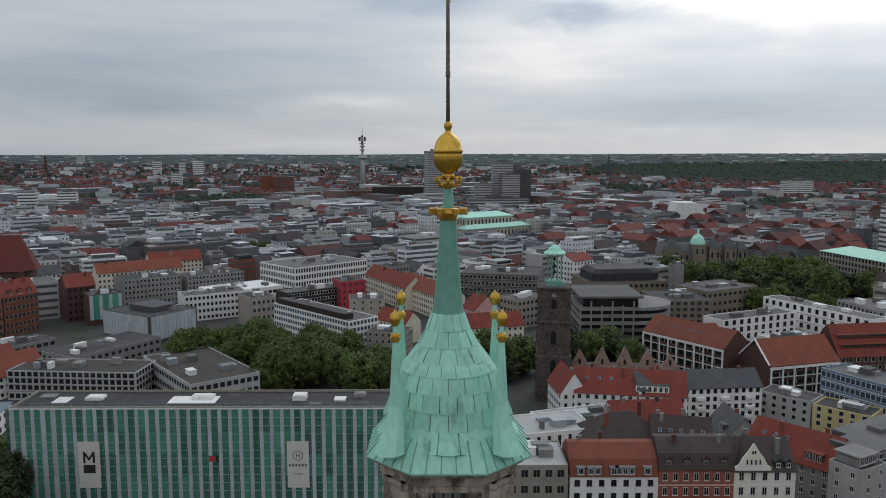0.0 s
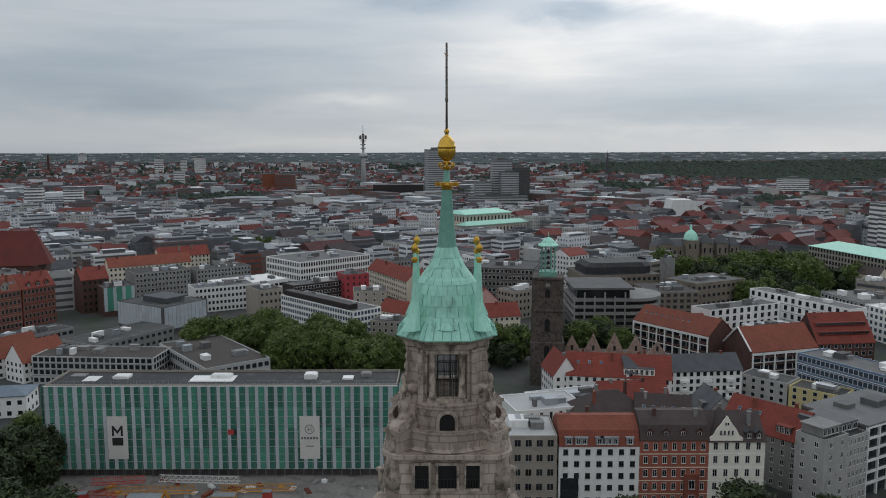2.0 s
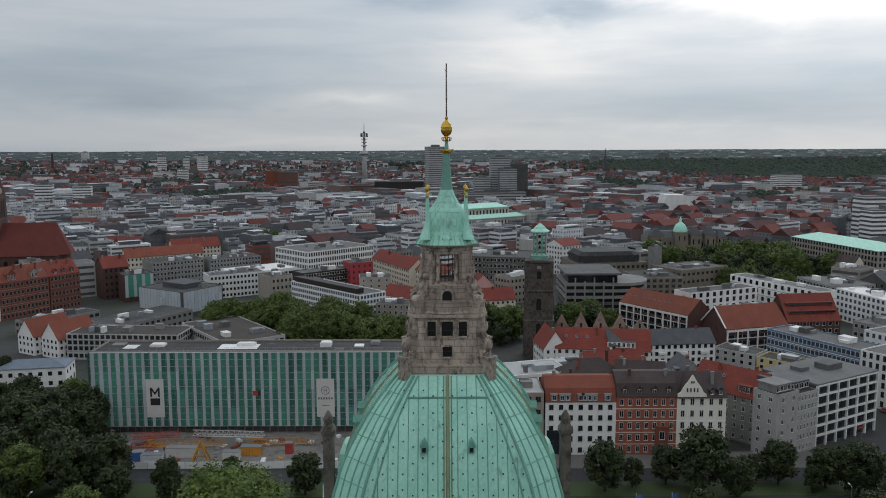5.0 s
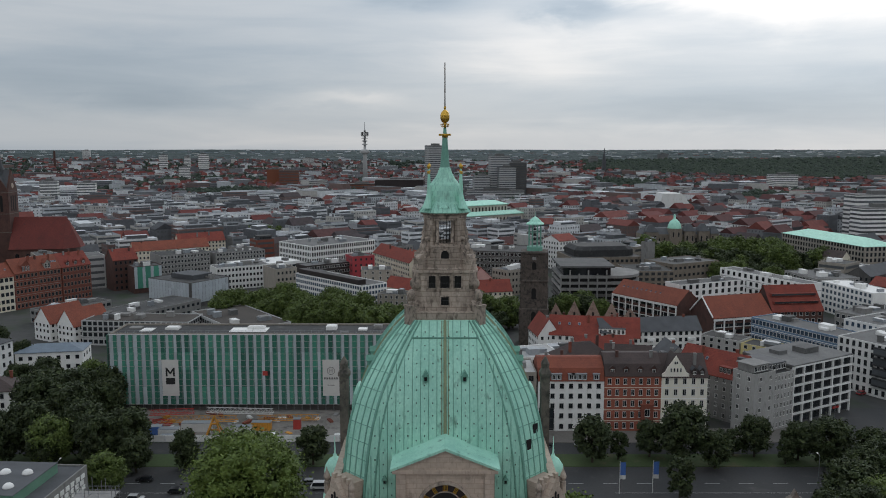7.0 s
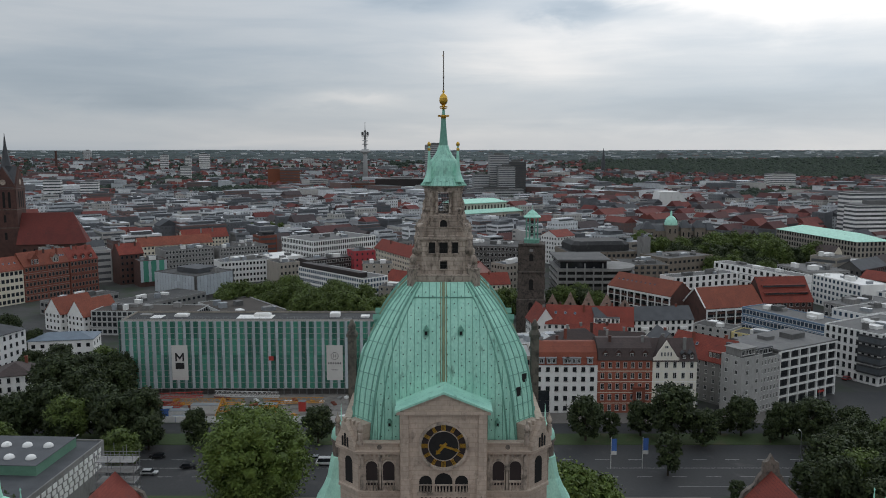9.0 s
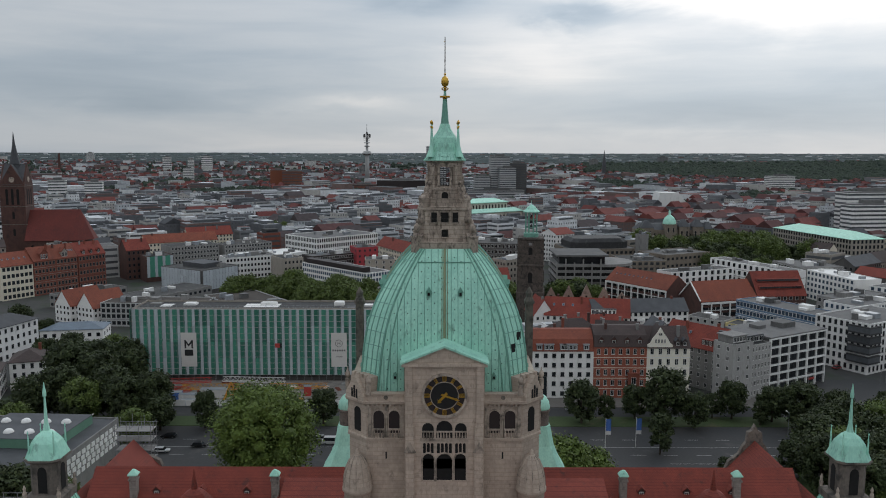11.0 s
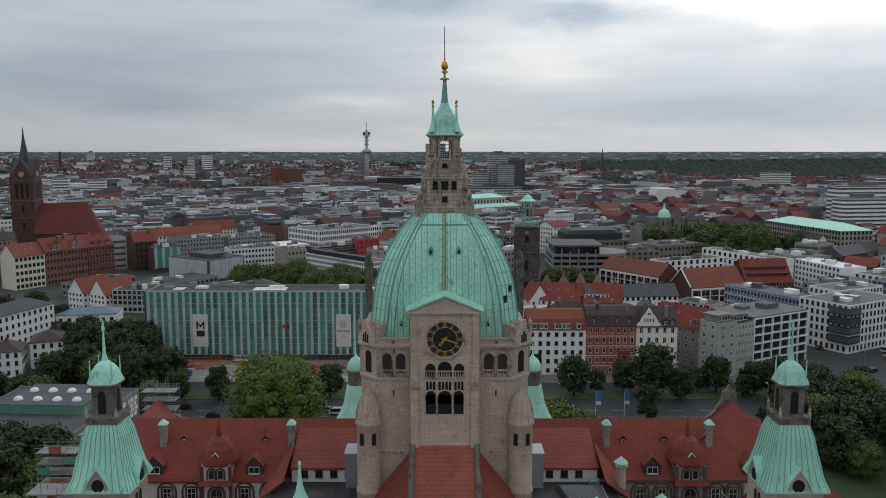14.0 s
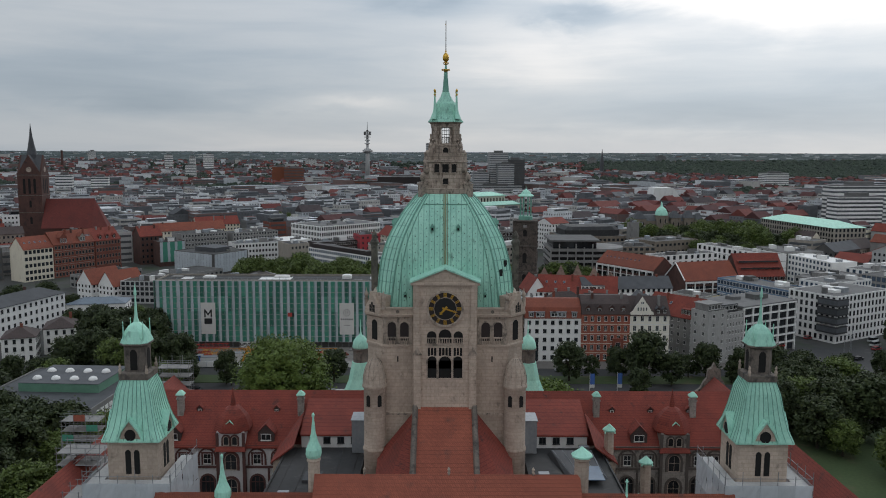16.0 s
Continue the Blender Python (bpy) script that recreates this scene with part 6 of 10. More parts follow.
# stone shafts with copper caps on the cross walls
for xx, yy, zt, kind_ in ((-17.2, -34.2, 42.7, "spire"), (-28.6, -36.5, 38.0, "spire"), (17.9, -34.4, 38.0, "flat"), (30.3, 6.9, 26.6, "hood"), (34.5, -3.5, 24.6, "hood"), (30.5, -15, 23.0, "hood"), (-21.0, -9, 19.6, "hood"), (23.5, -36, 34.6, "pin")):
    bm = bmesh.new()
    r_ = {"spire": 0.8, "flat": 0.95, "hood": 0.9, "pin": 0.3}[kind_]
    top = zt - (6.0 if kind_ == "spire" else 2.6 if kind_ == "pin" else 1.0)
    turned(bm, [(r_, 8), (r_, top - 0.6), (r_ * 1.2, top - 0.4), (r_ * 1.05, top)], 8, xx, yy, 0.39)
    tt = hp("stone_shaft", bm, STONE, "slim stone shaft with copper cap")
    bm = bmesh.new()
    if kind_ == "spire":
        turned(bm, [(r_ * 1.2, top), (r_ * 1.35, top + 0.4), (r_ * 1.3, top + 1.1), (r_ * 0.7, top + 2.2), (0.3, top + 3.4), (0.12, top + 5.2), (0.2, top + 5.5), (0.2, top + 5.75), (0.03, zt)], 8, xx, yy, 0.39)
    elif kind_ == "flat":
        turned(bm, [(r_ * 1.5, top), (r_ * 1.5, top + 0.2), (r_ * 0.8, top + 0.7), (0.05, zt + 0.3)], 8, xx, yy, 0.39)
    elif kind_ == "pin":
        turned(bm, [(0.4, top), (0.15, top + 0.6), (0.1, top + 2.0), (0.22, top + 2.2), (0.02, zt)], 8, xx, yy)
    else:
        turned(bm, [(r_ * 1.3, top), (r_ * 1.35, top + 0.25), (r_ * 0.9, top + 0.6), (r_ * 0.4, zt), (0.05, zt + 0.3)], 8, xx, yy, 0.39)
        for q in range(4):
            a = q * math.pi / 2 + 0.78
            tube(bm, (xx + r_ * 1.2 * math.cos(a), yy + r_ * 1.2 * math.sin(a), top + 0.1), (xx + r_ * 1.5 * math.cos(a), yy + r_ * 1.5 * math.sin(a), top - 0.25), 0.14, 5)
    part("copper_cap", bm, COPPER, tt)
# blue sheet and roof plant in the east court
bm = bmesh.new()
box(bm, 23.6, 27.0, -6.6, -0.6, 21.75, 21.85)
hp("roof_sheet", bm, BLUEPANEL, "blue tarpaulin on the court roof")
for x0, y0 in ((17, -4), (20, -12), (26, 8.4), (-19, -6), (-26, -12)):
    bm = bmesh.new()
    box(bm, x0 - 0.9, x0 + 0.9, y0 - 0.6, y0 + 0.6, 20.9, 22.0)
    hp("roof_unit", bm, ZINC)

# the two side towers
for s in (-1, 1):
    cx, cy = -41.2 if s < 0 else 41.9, -30.3
    bm = bmesh.new()
    box(bm, cx - 3.55, cx + 3.55, cy - 3.55, cy + 3.55, 0, 38.6)
    for k in range(4):
        mk_ = Matrix.Translation((cx, cy, 0)) @ Matrix.Rotation(k * math.pi / 2, 4, "Z")
        v = prism(bm, [(-1.6, 38.3), (1.6, 38.3), (1.25, 39.9), (0, 41.4), (-1.25, 39.9)], -4.1, -1.6)
        bmesh.ops.transform(bm, matrix=mk_, verts=v)
    tw = hp("side_tower", bm, STONE, "sandstone side tower with tall copper roof")
    bm = bmesh.new()
    loft(bm, [octagon(4.2, 4.05, 38.5, cx, cy), octagon(4.2, 4.05, 38.7, cx, cy), octagon(3.6, 3.45, 40.1, cx, cy), octagon(3.05, 2.9, 42.2, cx, cy), octagon(2.55, 2.4, 44.8, cx, cy), octagon(2.2, 2.05, 46.7, cx, cy)])
    rf = part("tower_roof", bm, COPPER, tw, "green copper tower roof with seams")
    for k in range(4):
        mk_ = Matrix.Translation((cx, cy, 0)) @ Matrix.Rotation(k * math.pi / 2, 4, "Z")
        for j in range(-4, 5):
            bm = bmesh.new()
            pr = [(4.2, 38.72), (3.6, 40.1), (3.05, 42.2), (2.55, 44.8), (2.2, 46.7)]
            pts = [mk_ @ Vector((a * j / 4.3, -a - 0.02, z)) for a, z in pr]
            sweep(bm, pts, 0.05, 4)
            part("seam", bm, COPPER_SEAM, rf)
        bm = bmesh.new()
        v = prism(bm, [(-2.0, 38.6), (-1.35, 40.1), (0, 41.75), (1.35, 40.1), (2.0, 38.6), (1.75, 38.6), (1.2, 39.9), (0, 41.4), (-1.2, 39.9), (-1.75, 38.6)], -4.4, -1.6)
        bmesh.ops.transform(bm, matrix=mk_, verts=v)
        part("gable_hood", bm, COPPER, rf)
        bm = bmesh.new()
        v = [w for r_ in tube(bm, (0, -4.18, 39.45), (0, -3.7, 39.45), 0.8, 14) for w in r_]
        bmesh.ops.transform(bm, matrix=mk_, verts=v)
        part("round_window", bm, DARK, tw)
        for xx in (-0.62, 0.62):
            bm = bmesh.new()
            v = prism(bm, arch(0.8, 34.0, 37.3, 6), -3.62, -3.3)
            bmesh.ops.transform(bm, matrix=mk_ @ Matrix.Translation((xx, 0, 0)), verts=v)
            part("lancet", bm, DARK, tw)
    bm = bmesh.new()
    loft(bm, [octagon(2.5, 2.3, 46.35, cx, cy), octagon(2.55, 2.3, 47.15, cx, cy), octagon(2.0, 1.4, 47.25, cx, cy), octagon(1.85, 1.2, 47.35, cx, cy), octagon(1.85, 1.2, 50.65, cx, cy), octagon(2.4, 1.6, 50.95, cx, cy), octagon(2.4, 1.6, 51.15, cx, cy)])
    ln_ = part("tower_lantern", bm, STONE_DARK, tw)
    for k in range(4):
        mk_ = Matrix.Translation((cx, cy, 0)) @ Matrix.Rotation(k * math.pi / 2, 4, "Z")
        bm = bmesh.new()
        v = prism(bm, arch(1.2, 47.55, 50.35, 6), -1.89, -1.5)
        bmesh.ops.transform(bm, matrix=mk_, verts=v)
        part("arch_opening", bm, DARK, ln_)
        bm = bmesh.new()
        c = mk_ @ Vector((2.25, -2.25, 0))
        turned(bm, [(0.22, 47.15), (0.3, 47.65), (0.16, 47.95), (0.22, 48.15), (0.05, 48.55)], 8, c.x, c.y)
        part("finial", bm, STONE_TRIM, ln_)
    bm = bmesh.new()
    loft(bm, [octagon(2.3, 1.4, 51.0, cx, cy), octagon(2.35, 1.4, 51.2, cx, cy), octagon(2.05, 1.15, 51.9, cx, cy), octagon(1.7, 0.9, 52.7, cx, cy), octagon(1.15, 0.55, 53.35, cx, cy), octagon(0.42, 0.2, 53.8, cx, cy), octagon(0.24, 0.1, 54.4, cx, cy), octagon(0.1, 0.05, 56.4, cx, cy), octagon(0.22, 0.1, 56.5, cx, cy), octagon(0.22, 0.1, 56.75, cx, cy), octagon(0.03, 0.01, 57.6, cx, cy)])
    part("bell_cap", bm, COPPER, tw)
    for k in range(4):
        mk_ = Matrix.Translation((cx, cy, 0)) @ Matrix.Rotation(k * math.pi / 2, 4, "Z")
        bm = bmesh.new()
        c = mk_ @ Vector((1.65, -1.65, 0))
        turned(bm, [(0.16, 51.35), (0.1, 53.35), (0.05, 53.75), (0.12, 53.90), (0.02, 54.05)], 6, c.x, c.y)
        part("corner_spike", bm, COPPER, tw)
    # the tower narrows in steps: body, then lantern and cap with a tall spike
    for ob in tw.children_recursive + [tw]:
        for v in ob.data.vertices:
            k_ = 0.92 if v.co.z < 46.2 else 0.78
            v.co.x, v.co.y = cx + (v.co.x - cx) * k_, cy + (v.co.y - cy) * k_
            if v.co.z > 53.85:
                v.co.z = 53.85 + (v.co.z - 53.85) * 1.35
    # scaffold with white sheeting round the tower
    sf = thing("tower_scaffold", pose(cx, cy, 0), "steel scaffold with white sheeting round a side tower", "scaffold", "tower scaffolds")
    for rz in (0, 90, -90):
        rm = Matrix.Rotation(radians(rz), 3, "Z")
        for i in range(5):
            for f in range(3):
                p = rm @ Vector((-4.56 + i * 2.28, -5.75, 22.0 + f * 3.9))
                bm = bmesh.new()
                g_ = [[bm.verts.new((-1.14 + 0.57 * a, random.Random(i * 31 + f * 7 + a + b).uniform(-0.06, 0.06), 3.9 * b / 4)) for a in range(5)] for b in range(5)]
                for b in range(4):
                    for a in range(4):
                        bm.faces.new((g_[b][a], g_[b][a + 1], g_[b + 1][a + 1], g_[b + 1][a]))
                part("sheet", bm, NET_WHITE, sf, "", False, pose(*p, 0, 0, rz))
        for i in range(6):
            p = rm @ Vector((-5.7 + i * 2.28, -5.65, 0))
            bm = bmesh.new()
            tube(bm, (p.x, p.y, 0), (p.x, p.y, 34.9 + (i % 2) * 0.6), 0.05, 5)
            part("pole", bm, STEEL, sf)
        for z in (33.6, 34.6, 31.0):
            p, q = rm @ Vector((-5.7, -5.65, z)), rm @ Vector((5.7, -5.65, z))
            bm = bmesh.new()
            tube(bm, p, q, 0.045, 5)
            part("ledger", bm, STEEL, sf)
    for z in (33.3, 29.4):
        bm = bmesh.new()
        for a in ((-5.6, 5.6, -5.6, -3.7), (-5.6, -3.7, -3.7, 5), (3.7, 5.6, -3.7, 5)):
            box(bm, *a, z, z + 0.08)
        part("deck", bm, PALE, sf)

# loose scaffolds on the west wing and its gables
def scaffold(x, y, z0, z1, w, d, label, nets_=()):
    sf = thing("scaffold", pose(x, y, 0), label, "scaffold", "wing scaffolds")
    nx, ny = max(2, round(w / 2.4) + 1), 2 if d < 3 else 3
    xs, ys = [-w / 2 + w * i / (nx - 1) for i in range(nx)], [-d / 2 + d * j / (ny - 1) for j in range(ny)]
    rg_ = random.Random(int(abs(x * 10 + y)))
    for px in xs:
        for py in ys:
            bm = bmesh.new()
            tube(bm, (px, py, z0), (px, py, z1 + rg_.uniform(-0.6, 1.0)), 0.06, 5)
            part("pole", bm, STEEL, sf)
    n = int((z1 - z0) / 2)
    for f in range(n):
        z = z0 + 2 * f + 1.6
        for py in ys:
            for dz in (0, 1.0):
                bm = bmesh.new()
                tube(bm, (-w / 2 - 0.3, py, z + dz), (w / 2 + 0.3, py, z + dz), 0.045, 4)
                part("ledger", bm, STEEL, sf)
        for px in xs:
            bm = bmesh.new()
            tube(bm, (px, -d / 2, z), (px, d / 2, z), 0.045, 4)
            part("transom", bm, STEEL, sf)
        bm = bmesh.new()
        box(bm, -w / 2, w / 2, -d / 2, d / 2, z + 0.05, z + 0.12)
        part("deck", bm, CONCRETE, sf)
        i = f % (nx - 1)
        bm = bmesh.new()
        tube(bm, (xs[i], -d / 2 - 0.05, z), (xs[i + 1], -d / 2 - 0.05, z + 2), 0.04, 4)
        part("brace", bm, STEEL, sf)
        if nets_:
            i = (f * 2) % (nx - 1)
            bm = bmesh.new()
            box(bm, xs[i] + 0.1, xs[i + 1] - 0.1, -d / 2 - 0.12, -d / 2 - 0.08, z + 0.1, z + 1.4)
            part("net", bm, nets_[f % len(nets_)], sf)
    return sf


scaffold(-62.3, 45.6, 17, 28.5, 7.2, 3.2, "steel scaffold round a carved stone gable")
scaffold(-71.4, 18, 0, 24.4, 7.2, 3.4, "steel scaffold with green and red guard nets", (NET_GREEN, NET_GREEN, BRICK_ORANGE))
scaffold(-60.5, -6, 15, 27.6, 7.2, 4.0, "steel scaffold over the wing roof ridge")
scaffold(-55.8, -16, 0, 25.0, 4.8, 5.0, "steel scaffold beside the side tower")

# ---- scaffolded office block ----
sc = thing("scaffolded_office_block", pose(-62, 176.5, 0), "long office block wrapped in green and white scaffold netting", "office block")
for k in range(9):
    taken(-108 + k * 12, 176, 13)
bm = bmesh.new()
box(bm, -48.5, 48.5, -6.2, 7, 0, 25.9)
part("wall", bm, CONCRETE_DARK, sc)
bm = bmesh.new()
box(bm, -48.8, 48.8, -6.6, 7.3, 25.9, 26.1)
part("roof", bm, TAR, sc, "black patched bitumen roof")
bm = bmesh.new()
for a in ((-49, 49, -7.0, -6.6), (-49, 49, 7.3, 7.6), (-49, -48.7, -6.6, 7.3), (48.7, 49, -6.6, 7.3)):
    box(bm, *a, 25.6, 26.7)
part("parapet", bm, BEIGE, sc)
for x0, x1, y0, y1, hh, mt in ((-41, -37, -2, 3, 0.12, WHITE), (-33, -28.5, 0, 3.5, 0.7, WHITE), (-10.5, 2.0, -2.6, 3.5, 0.10, WHITE), (-5, 0.8, 0.5, 3.3, 0.9, WHITE), (22, 25.5, -0.5, 3, 1.3, WHITE), (27, 30, -4, -1.5, 0.1, GRAVEL), (33, 36, -1, 2, 0.5, WHITE), (-46, -42, 2, 5, 0.4, CONCRETE), (38, 41, 2, 5, 0.9, CONCRETE)):
    bm = bmesh.new()
    box(bm, x0, x1, y0, y1, 26.1, 26.1 + hh)
    if hh > 0.6:
        box(bm, x0 + 0.4, x1 - 0.4, y0 + 0.4, y1 - 0.4, 26.1 + hh, 26.3 + hh)
    part("roof_unit", bm, mt, sc)
bm = bmesh.new()
for k in range(40):
    x = -48 + k * 2.45
    tube(bm, (x, -6.8, 26.6), (x, -6.8, 27.7), 0.035, 4)
tube(bm, (-48.5, -6.8, 27.6), (48.5, -6.8, 27.6), 0.03, 4)
part("roof_rail", bm, STEEL, sc)


def net_mesh(name, w, h, material, seed):
    rng = random.Random(seed)
    bm = bmesh.new()
    nx, nz = 4, 6
    g_ = [[bm.verts.new((-w / 2 + w * i / nx, rng.uniform(-0.05, 0.05) + (0.06 if i in (0, nx) else 0), h * j / nz)) for i in range(nx + 1)] for j in range(nz + 1)]
    for j in range(nz):
        for i in range(nx):
            bm.faces.new((g_[j][i], g_[j][i + 1], g_[j + 1][i + 1], g_[j + 1][i]))
    me = bpy.data.meshes.new(name)
    bm.to_mesh(me)
    bm.free()
    me.materials.append(material)
    return me


LIFT = 23.8 / 4
nets = {"g": [net_mesh("net", 1.70, LIFT, NET_GREEN, q) for q in range(3)], "d": [net_mesh("net", 1.70, LIFT, NET_DARK, q + 5) for q in range(3)], "w": [net_mesh("net", 0.98, LIFT, NET_GREY, q + 9) for q in range(3)]}
rng = random.Random(4)
PER = 2.65
for k in range(37):
    x = -48.9 + PER * (k + 0.5)
    for f in range(4):
        z = 2.6 + LIFT * f
        wide = k in (0, 1, 3, 4, 36)
        share("net_strip", nets["w"][rng.randrange(3)], sc, pose(x - 0.68, -8.05, z) @ Matrix.Diagonal((1.35 if wide else 1, 1, 1, 1)))
        share("net_strip", nets["g" if (rng.random() < 0.55 or k < 5) else "d"][rng.randrange(3)], sc, pose(x + 0.66, -8.0, z))
for sx, rz in ((-49.6, -90), (49.6, 90)):
    for k in range(5):
        for f in range(4):
            share("net_strip", nets["w" if k % 2 else "g"][k % 3], sc, pose(sx, -6.9 + k * 2.9, 2.6 + LIFT * f, 0, 0, rz) @ Matrix.Diagonal((2.0, 1, 1, 1)))
for k in range(12):
    bm = bmesh.new()
    z = 2.6 + k * 2.16
    box(bm, -49.4, 49.4, -8.22, -8.16, z - 0.02, z + 0.07)
    box(bm, -49.2, 49.2, -7.9, -6.9, z - 0.06, z)
    part("scaffold_deck", bm, PALE, sc)
for k in range(38):
    bm = bmesh.new()
    x = -49 + PER * k
    tube(bm, (x, -8.12, 0), (x, -8.12, 27.2), 0.05, 5)
    tube(bm, (x, -6.9, 0), (x, -6.9, 27.2), 0.05, 5)
    part("scaffold_pole", bm, STEEL, sc)


def banner(x, w, h, z, label):
    b = thing("banner", pose(-62 + x, 176.5 - 8.32, z), label, "banner")
    bm = bmesh.new()
    nx, nz = 6, 10
    g_ = [[bm.verts.new((-w / 2 + w * i / nx, 0.05 * math.sin(i * 1.7 + j), h * j / nz)) for i in range(nx + 1)] for j in range(nz + 1)]
    for j in range(nz):
        for i in range(nx):
            bm.faces.new((g_[j][i], g_[j][i + 1], g_[j + 1][i + 1], g_[j + 1][i]))
    part("cloth", bm, BANNER, b)
    return b


b1 = banner(-28.9, 5.6, 12.4, 5.6, "off-white banner with a bold black zigzag mark")
bm = bmesh.new()
zz = 6.7
prism(bm, [(-1.5, zz), (-1.5, zz + 3.0), (-1.05, zz + 3.0), (0, zz + 1.5), (1.05, zz + 3.0), (1.5, zz + 3.0), (1.5, zz), (0.95, zz), (0.95, zz + 1.9), (0, zz + 0.6), (-0.95, zz + 1.9), (-0.95, zz)], -0.12, -0.07)
part("printed_mark", bm, INK, b1)
bm = bmesh.new()
box(bm, -1.5, 1.5, -0.12, -0.07, 4.0, 6.2)
part("printed_block", bm, INK, b1)
b2 = banner(24.6, 5.6, 12.4, 5.6, "off-white banner with a thin grey ring and bars")
bm = bmesh.new()
for i in range(32):
    a0, a1 = 2 * math.pi * i / 32, 2 * math.pi * (i + 1) / 32
    tube(bm, (1.25 * math.cos(a0), -0.1, 8.6 + 1.25 * math.sin(a0)), (1.25 * math.cos(a1), -0.1, 8.6 + 1.25 * math.sin(a1)), 0.08, 4)
for dx in (-0.4, 0.4):
    box(bm, dx - 0.07, dx + 0.07, -0.13, -0.07, 7.9, 9.3)
box(bm, -0.4, 0.4, -0.13, -0.07, 8.53, 8.67)
part("printed_ring", bm, INK_GREY, b2)
for i in range(6):
    bm = bmesh.new()
    box(bm, -2.35 + i * 0.82, -1.85 + i * 0.82, -0.12, -0.07, 5.7, 6.35)
    part("printed_bar", bm, INK_GREY, b2)
bm = bmesh.new()
box(bm, -1.2, 1.2, -0.12, -0.08, 3.6, 3.8)
part("printed_bar", bm, INK_GREY, b2)
sg = thing("sign", pose(-62 + 3.0, 168.2, 12.6), "small red and black sign on the scaffold", "sign")
bm = bmesh.new()
box(bm, -1.2, 0.5, -0.08, 0, 0, 1.5)
part("red_panel", bm, SIGNRED, sg)
bm = bmesh.new()
box(bm, 0.5, 1.2, -0.08, 0, 0, 1.5)
part("black_panel", bm, INK, sg)

# ---- house row along the street ----
h = house(21.5, 157.5, 14.6, 16, 0, 18.9, "beige office house with square windows and a pale flat roof", BEIGE, "flat", PALE, floors=5, win=(1.7, 1.9), gap=2.7, style="beige", sides="frl", kit=2)
wh = house(39.6, 156.5, 20.6, 13, 0, 16.1, "white rendered town house with an orange tiled roof", WHITE, "mansard", TILE_ORANGE, 6.4, 5, (1.25, 1.45), 2.75, "dark", "fl", kit=2)
for x, n in ((-7.8, 1), (-4.6, 2), (0, 1), (2.6, 3), (7.8, 1)):
    dormer(wh, x, -6.7, 16.5, 1.3 * n + 0.6, 1.9, 2.4, ZINC, ZINC, False, n)
bm = bmesh.new()
box(bm, -9.8, -5.2, -6.62, -6.4, 0.3, 7.6)
part("shop_glazing", bm, GLASS, wh)
rd = house(58.8, 156.5, 17.6, 13, 0, 17.6, "red brick town house with pale window bands and brown roof", BRICK_ORANGE, "mansard", TILE_BROWN, 6.2, 5, (1.15, 1.9), 2.15, "white", "f", bands=CREAM, kit=2)
for x in (-6.4, -2.2, 2.2, 6.4):
    dormer(rd, x, -6.2, 18.3, 1.7, 1.7, 2.4, BRICK_DARK, TILE_BROWN, True, 1)
bm = bmesh.new()
box(bm, 2.6, 6.4, -7.3, -6.4, 0, 8.6)
box(bm, 2.4, 6.6, -7.5, -6.4, 8.6, 8.9)
ob = part("bay", bm, BRICK, rd)
for z in (1.0, 5.0):
    window(ob, 4.5, -7.3, z, 0, 1.6, 2.4, "white")
cr = house(74.8, 156.5, 14.3, 13, 0, 17.6, "cream gabled town house with stucco bands and dark roof", STUCCO, "gable", TILE_BROWN, 5.6, 5, (1.15, 2.0), 2.3, "white", "fr", bands=WHITE, kit=2)
bm = bmesh.new()
prism(bm, [(-7.1, 17.5), (-7.1, 18.4), (-6.2, 19.0), (-5.4, 20.6), (-4.3, 22.0), (-3.3, 23.6), (-2.9, 24.2), (-2.5, 23.6), (-1.5, 22.0), (-0.4, 20.6), (0.4, 19.0), (1.3, 18.4), (1.3, 17.5)], -6.75, -6.2)
gb = part("gable_wall", bm, STUCCO, cr)
for x, z in ((-4.4, 19.0), (-3.4, 19.0), (-2.4, 19.0), (-1.4, 19.0), (-3.2, 21.6), (-2.6, 21.6)):
    window(gb, x, -6.75, z, 0, 0.55, 1.4 if z < 20 else 0.9, "white", True, (1, 1))
bm = bmesh.new()
prism(bm, [(-7.3, 17.9), (-2.9, 24.5), (1.5, 17.9), (1.5, 17.6), (-2.9, 24.1), (-7.3, 17.6)], -6.2, 0)
part("gable_roof", bm, TILE_BROWN, cr)
for x in (3.0, 5.4):
    dormer(cr, x, -6.4, 18.0, 1.5, 1.5, 2.2, TILE_BROWN, SLATE, True, 1)

# corner blocks beyond the side street; they follow a line turned by 30 degrees
DX, DY = math.cos(radians(30)), math.sin(radians(30))


def along(s, n):
    """A place s along the slanted house line and n behind it."""
    return 110.8 + DX * s - DY * n, 154.7 + DY * s + DX * n


x, y = along(-14.9, 3.2)
h = house(x, y, 9.6, 8.2, 30, 19.6, "plain grey concrete corner house with a roof pavilion", CONCRETE_PALE, "flat", BITUMEN, floors=6, win=(1.1, 1.4), gap=3.0, style="white", sides="fl", kit=0)
bm = bmesh.new()
box(bm, -3.6, 3.2, -2.6, 3.4, 19.7, 22.0)
box(bm, -4.0, 3.6, -3.0, 3.8, 22.0, 22.25)
ob = part("roof_pavilion", bm, CONCRETE, h)
for i in range(4):
    window(ob, -2.7 + i * 1.55, -2.6, 20.1, 0, 1.3, 1.6, "white")
x, y = along(-5.0, 8)
h = house(x, y, 10.2, 16, 30, 18.0, "grey office house with rows of narrow windows", CONCRETE_PALE, "flat", BITUMEN, floors=6, win=(0.8, 1.6), gap=1.55, style="white", sides="f", kit=1)
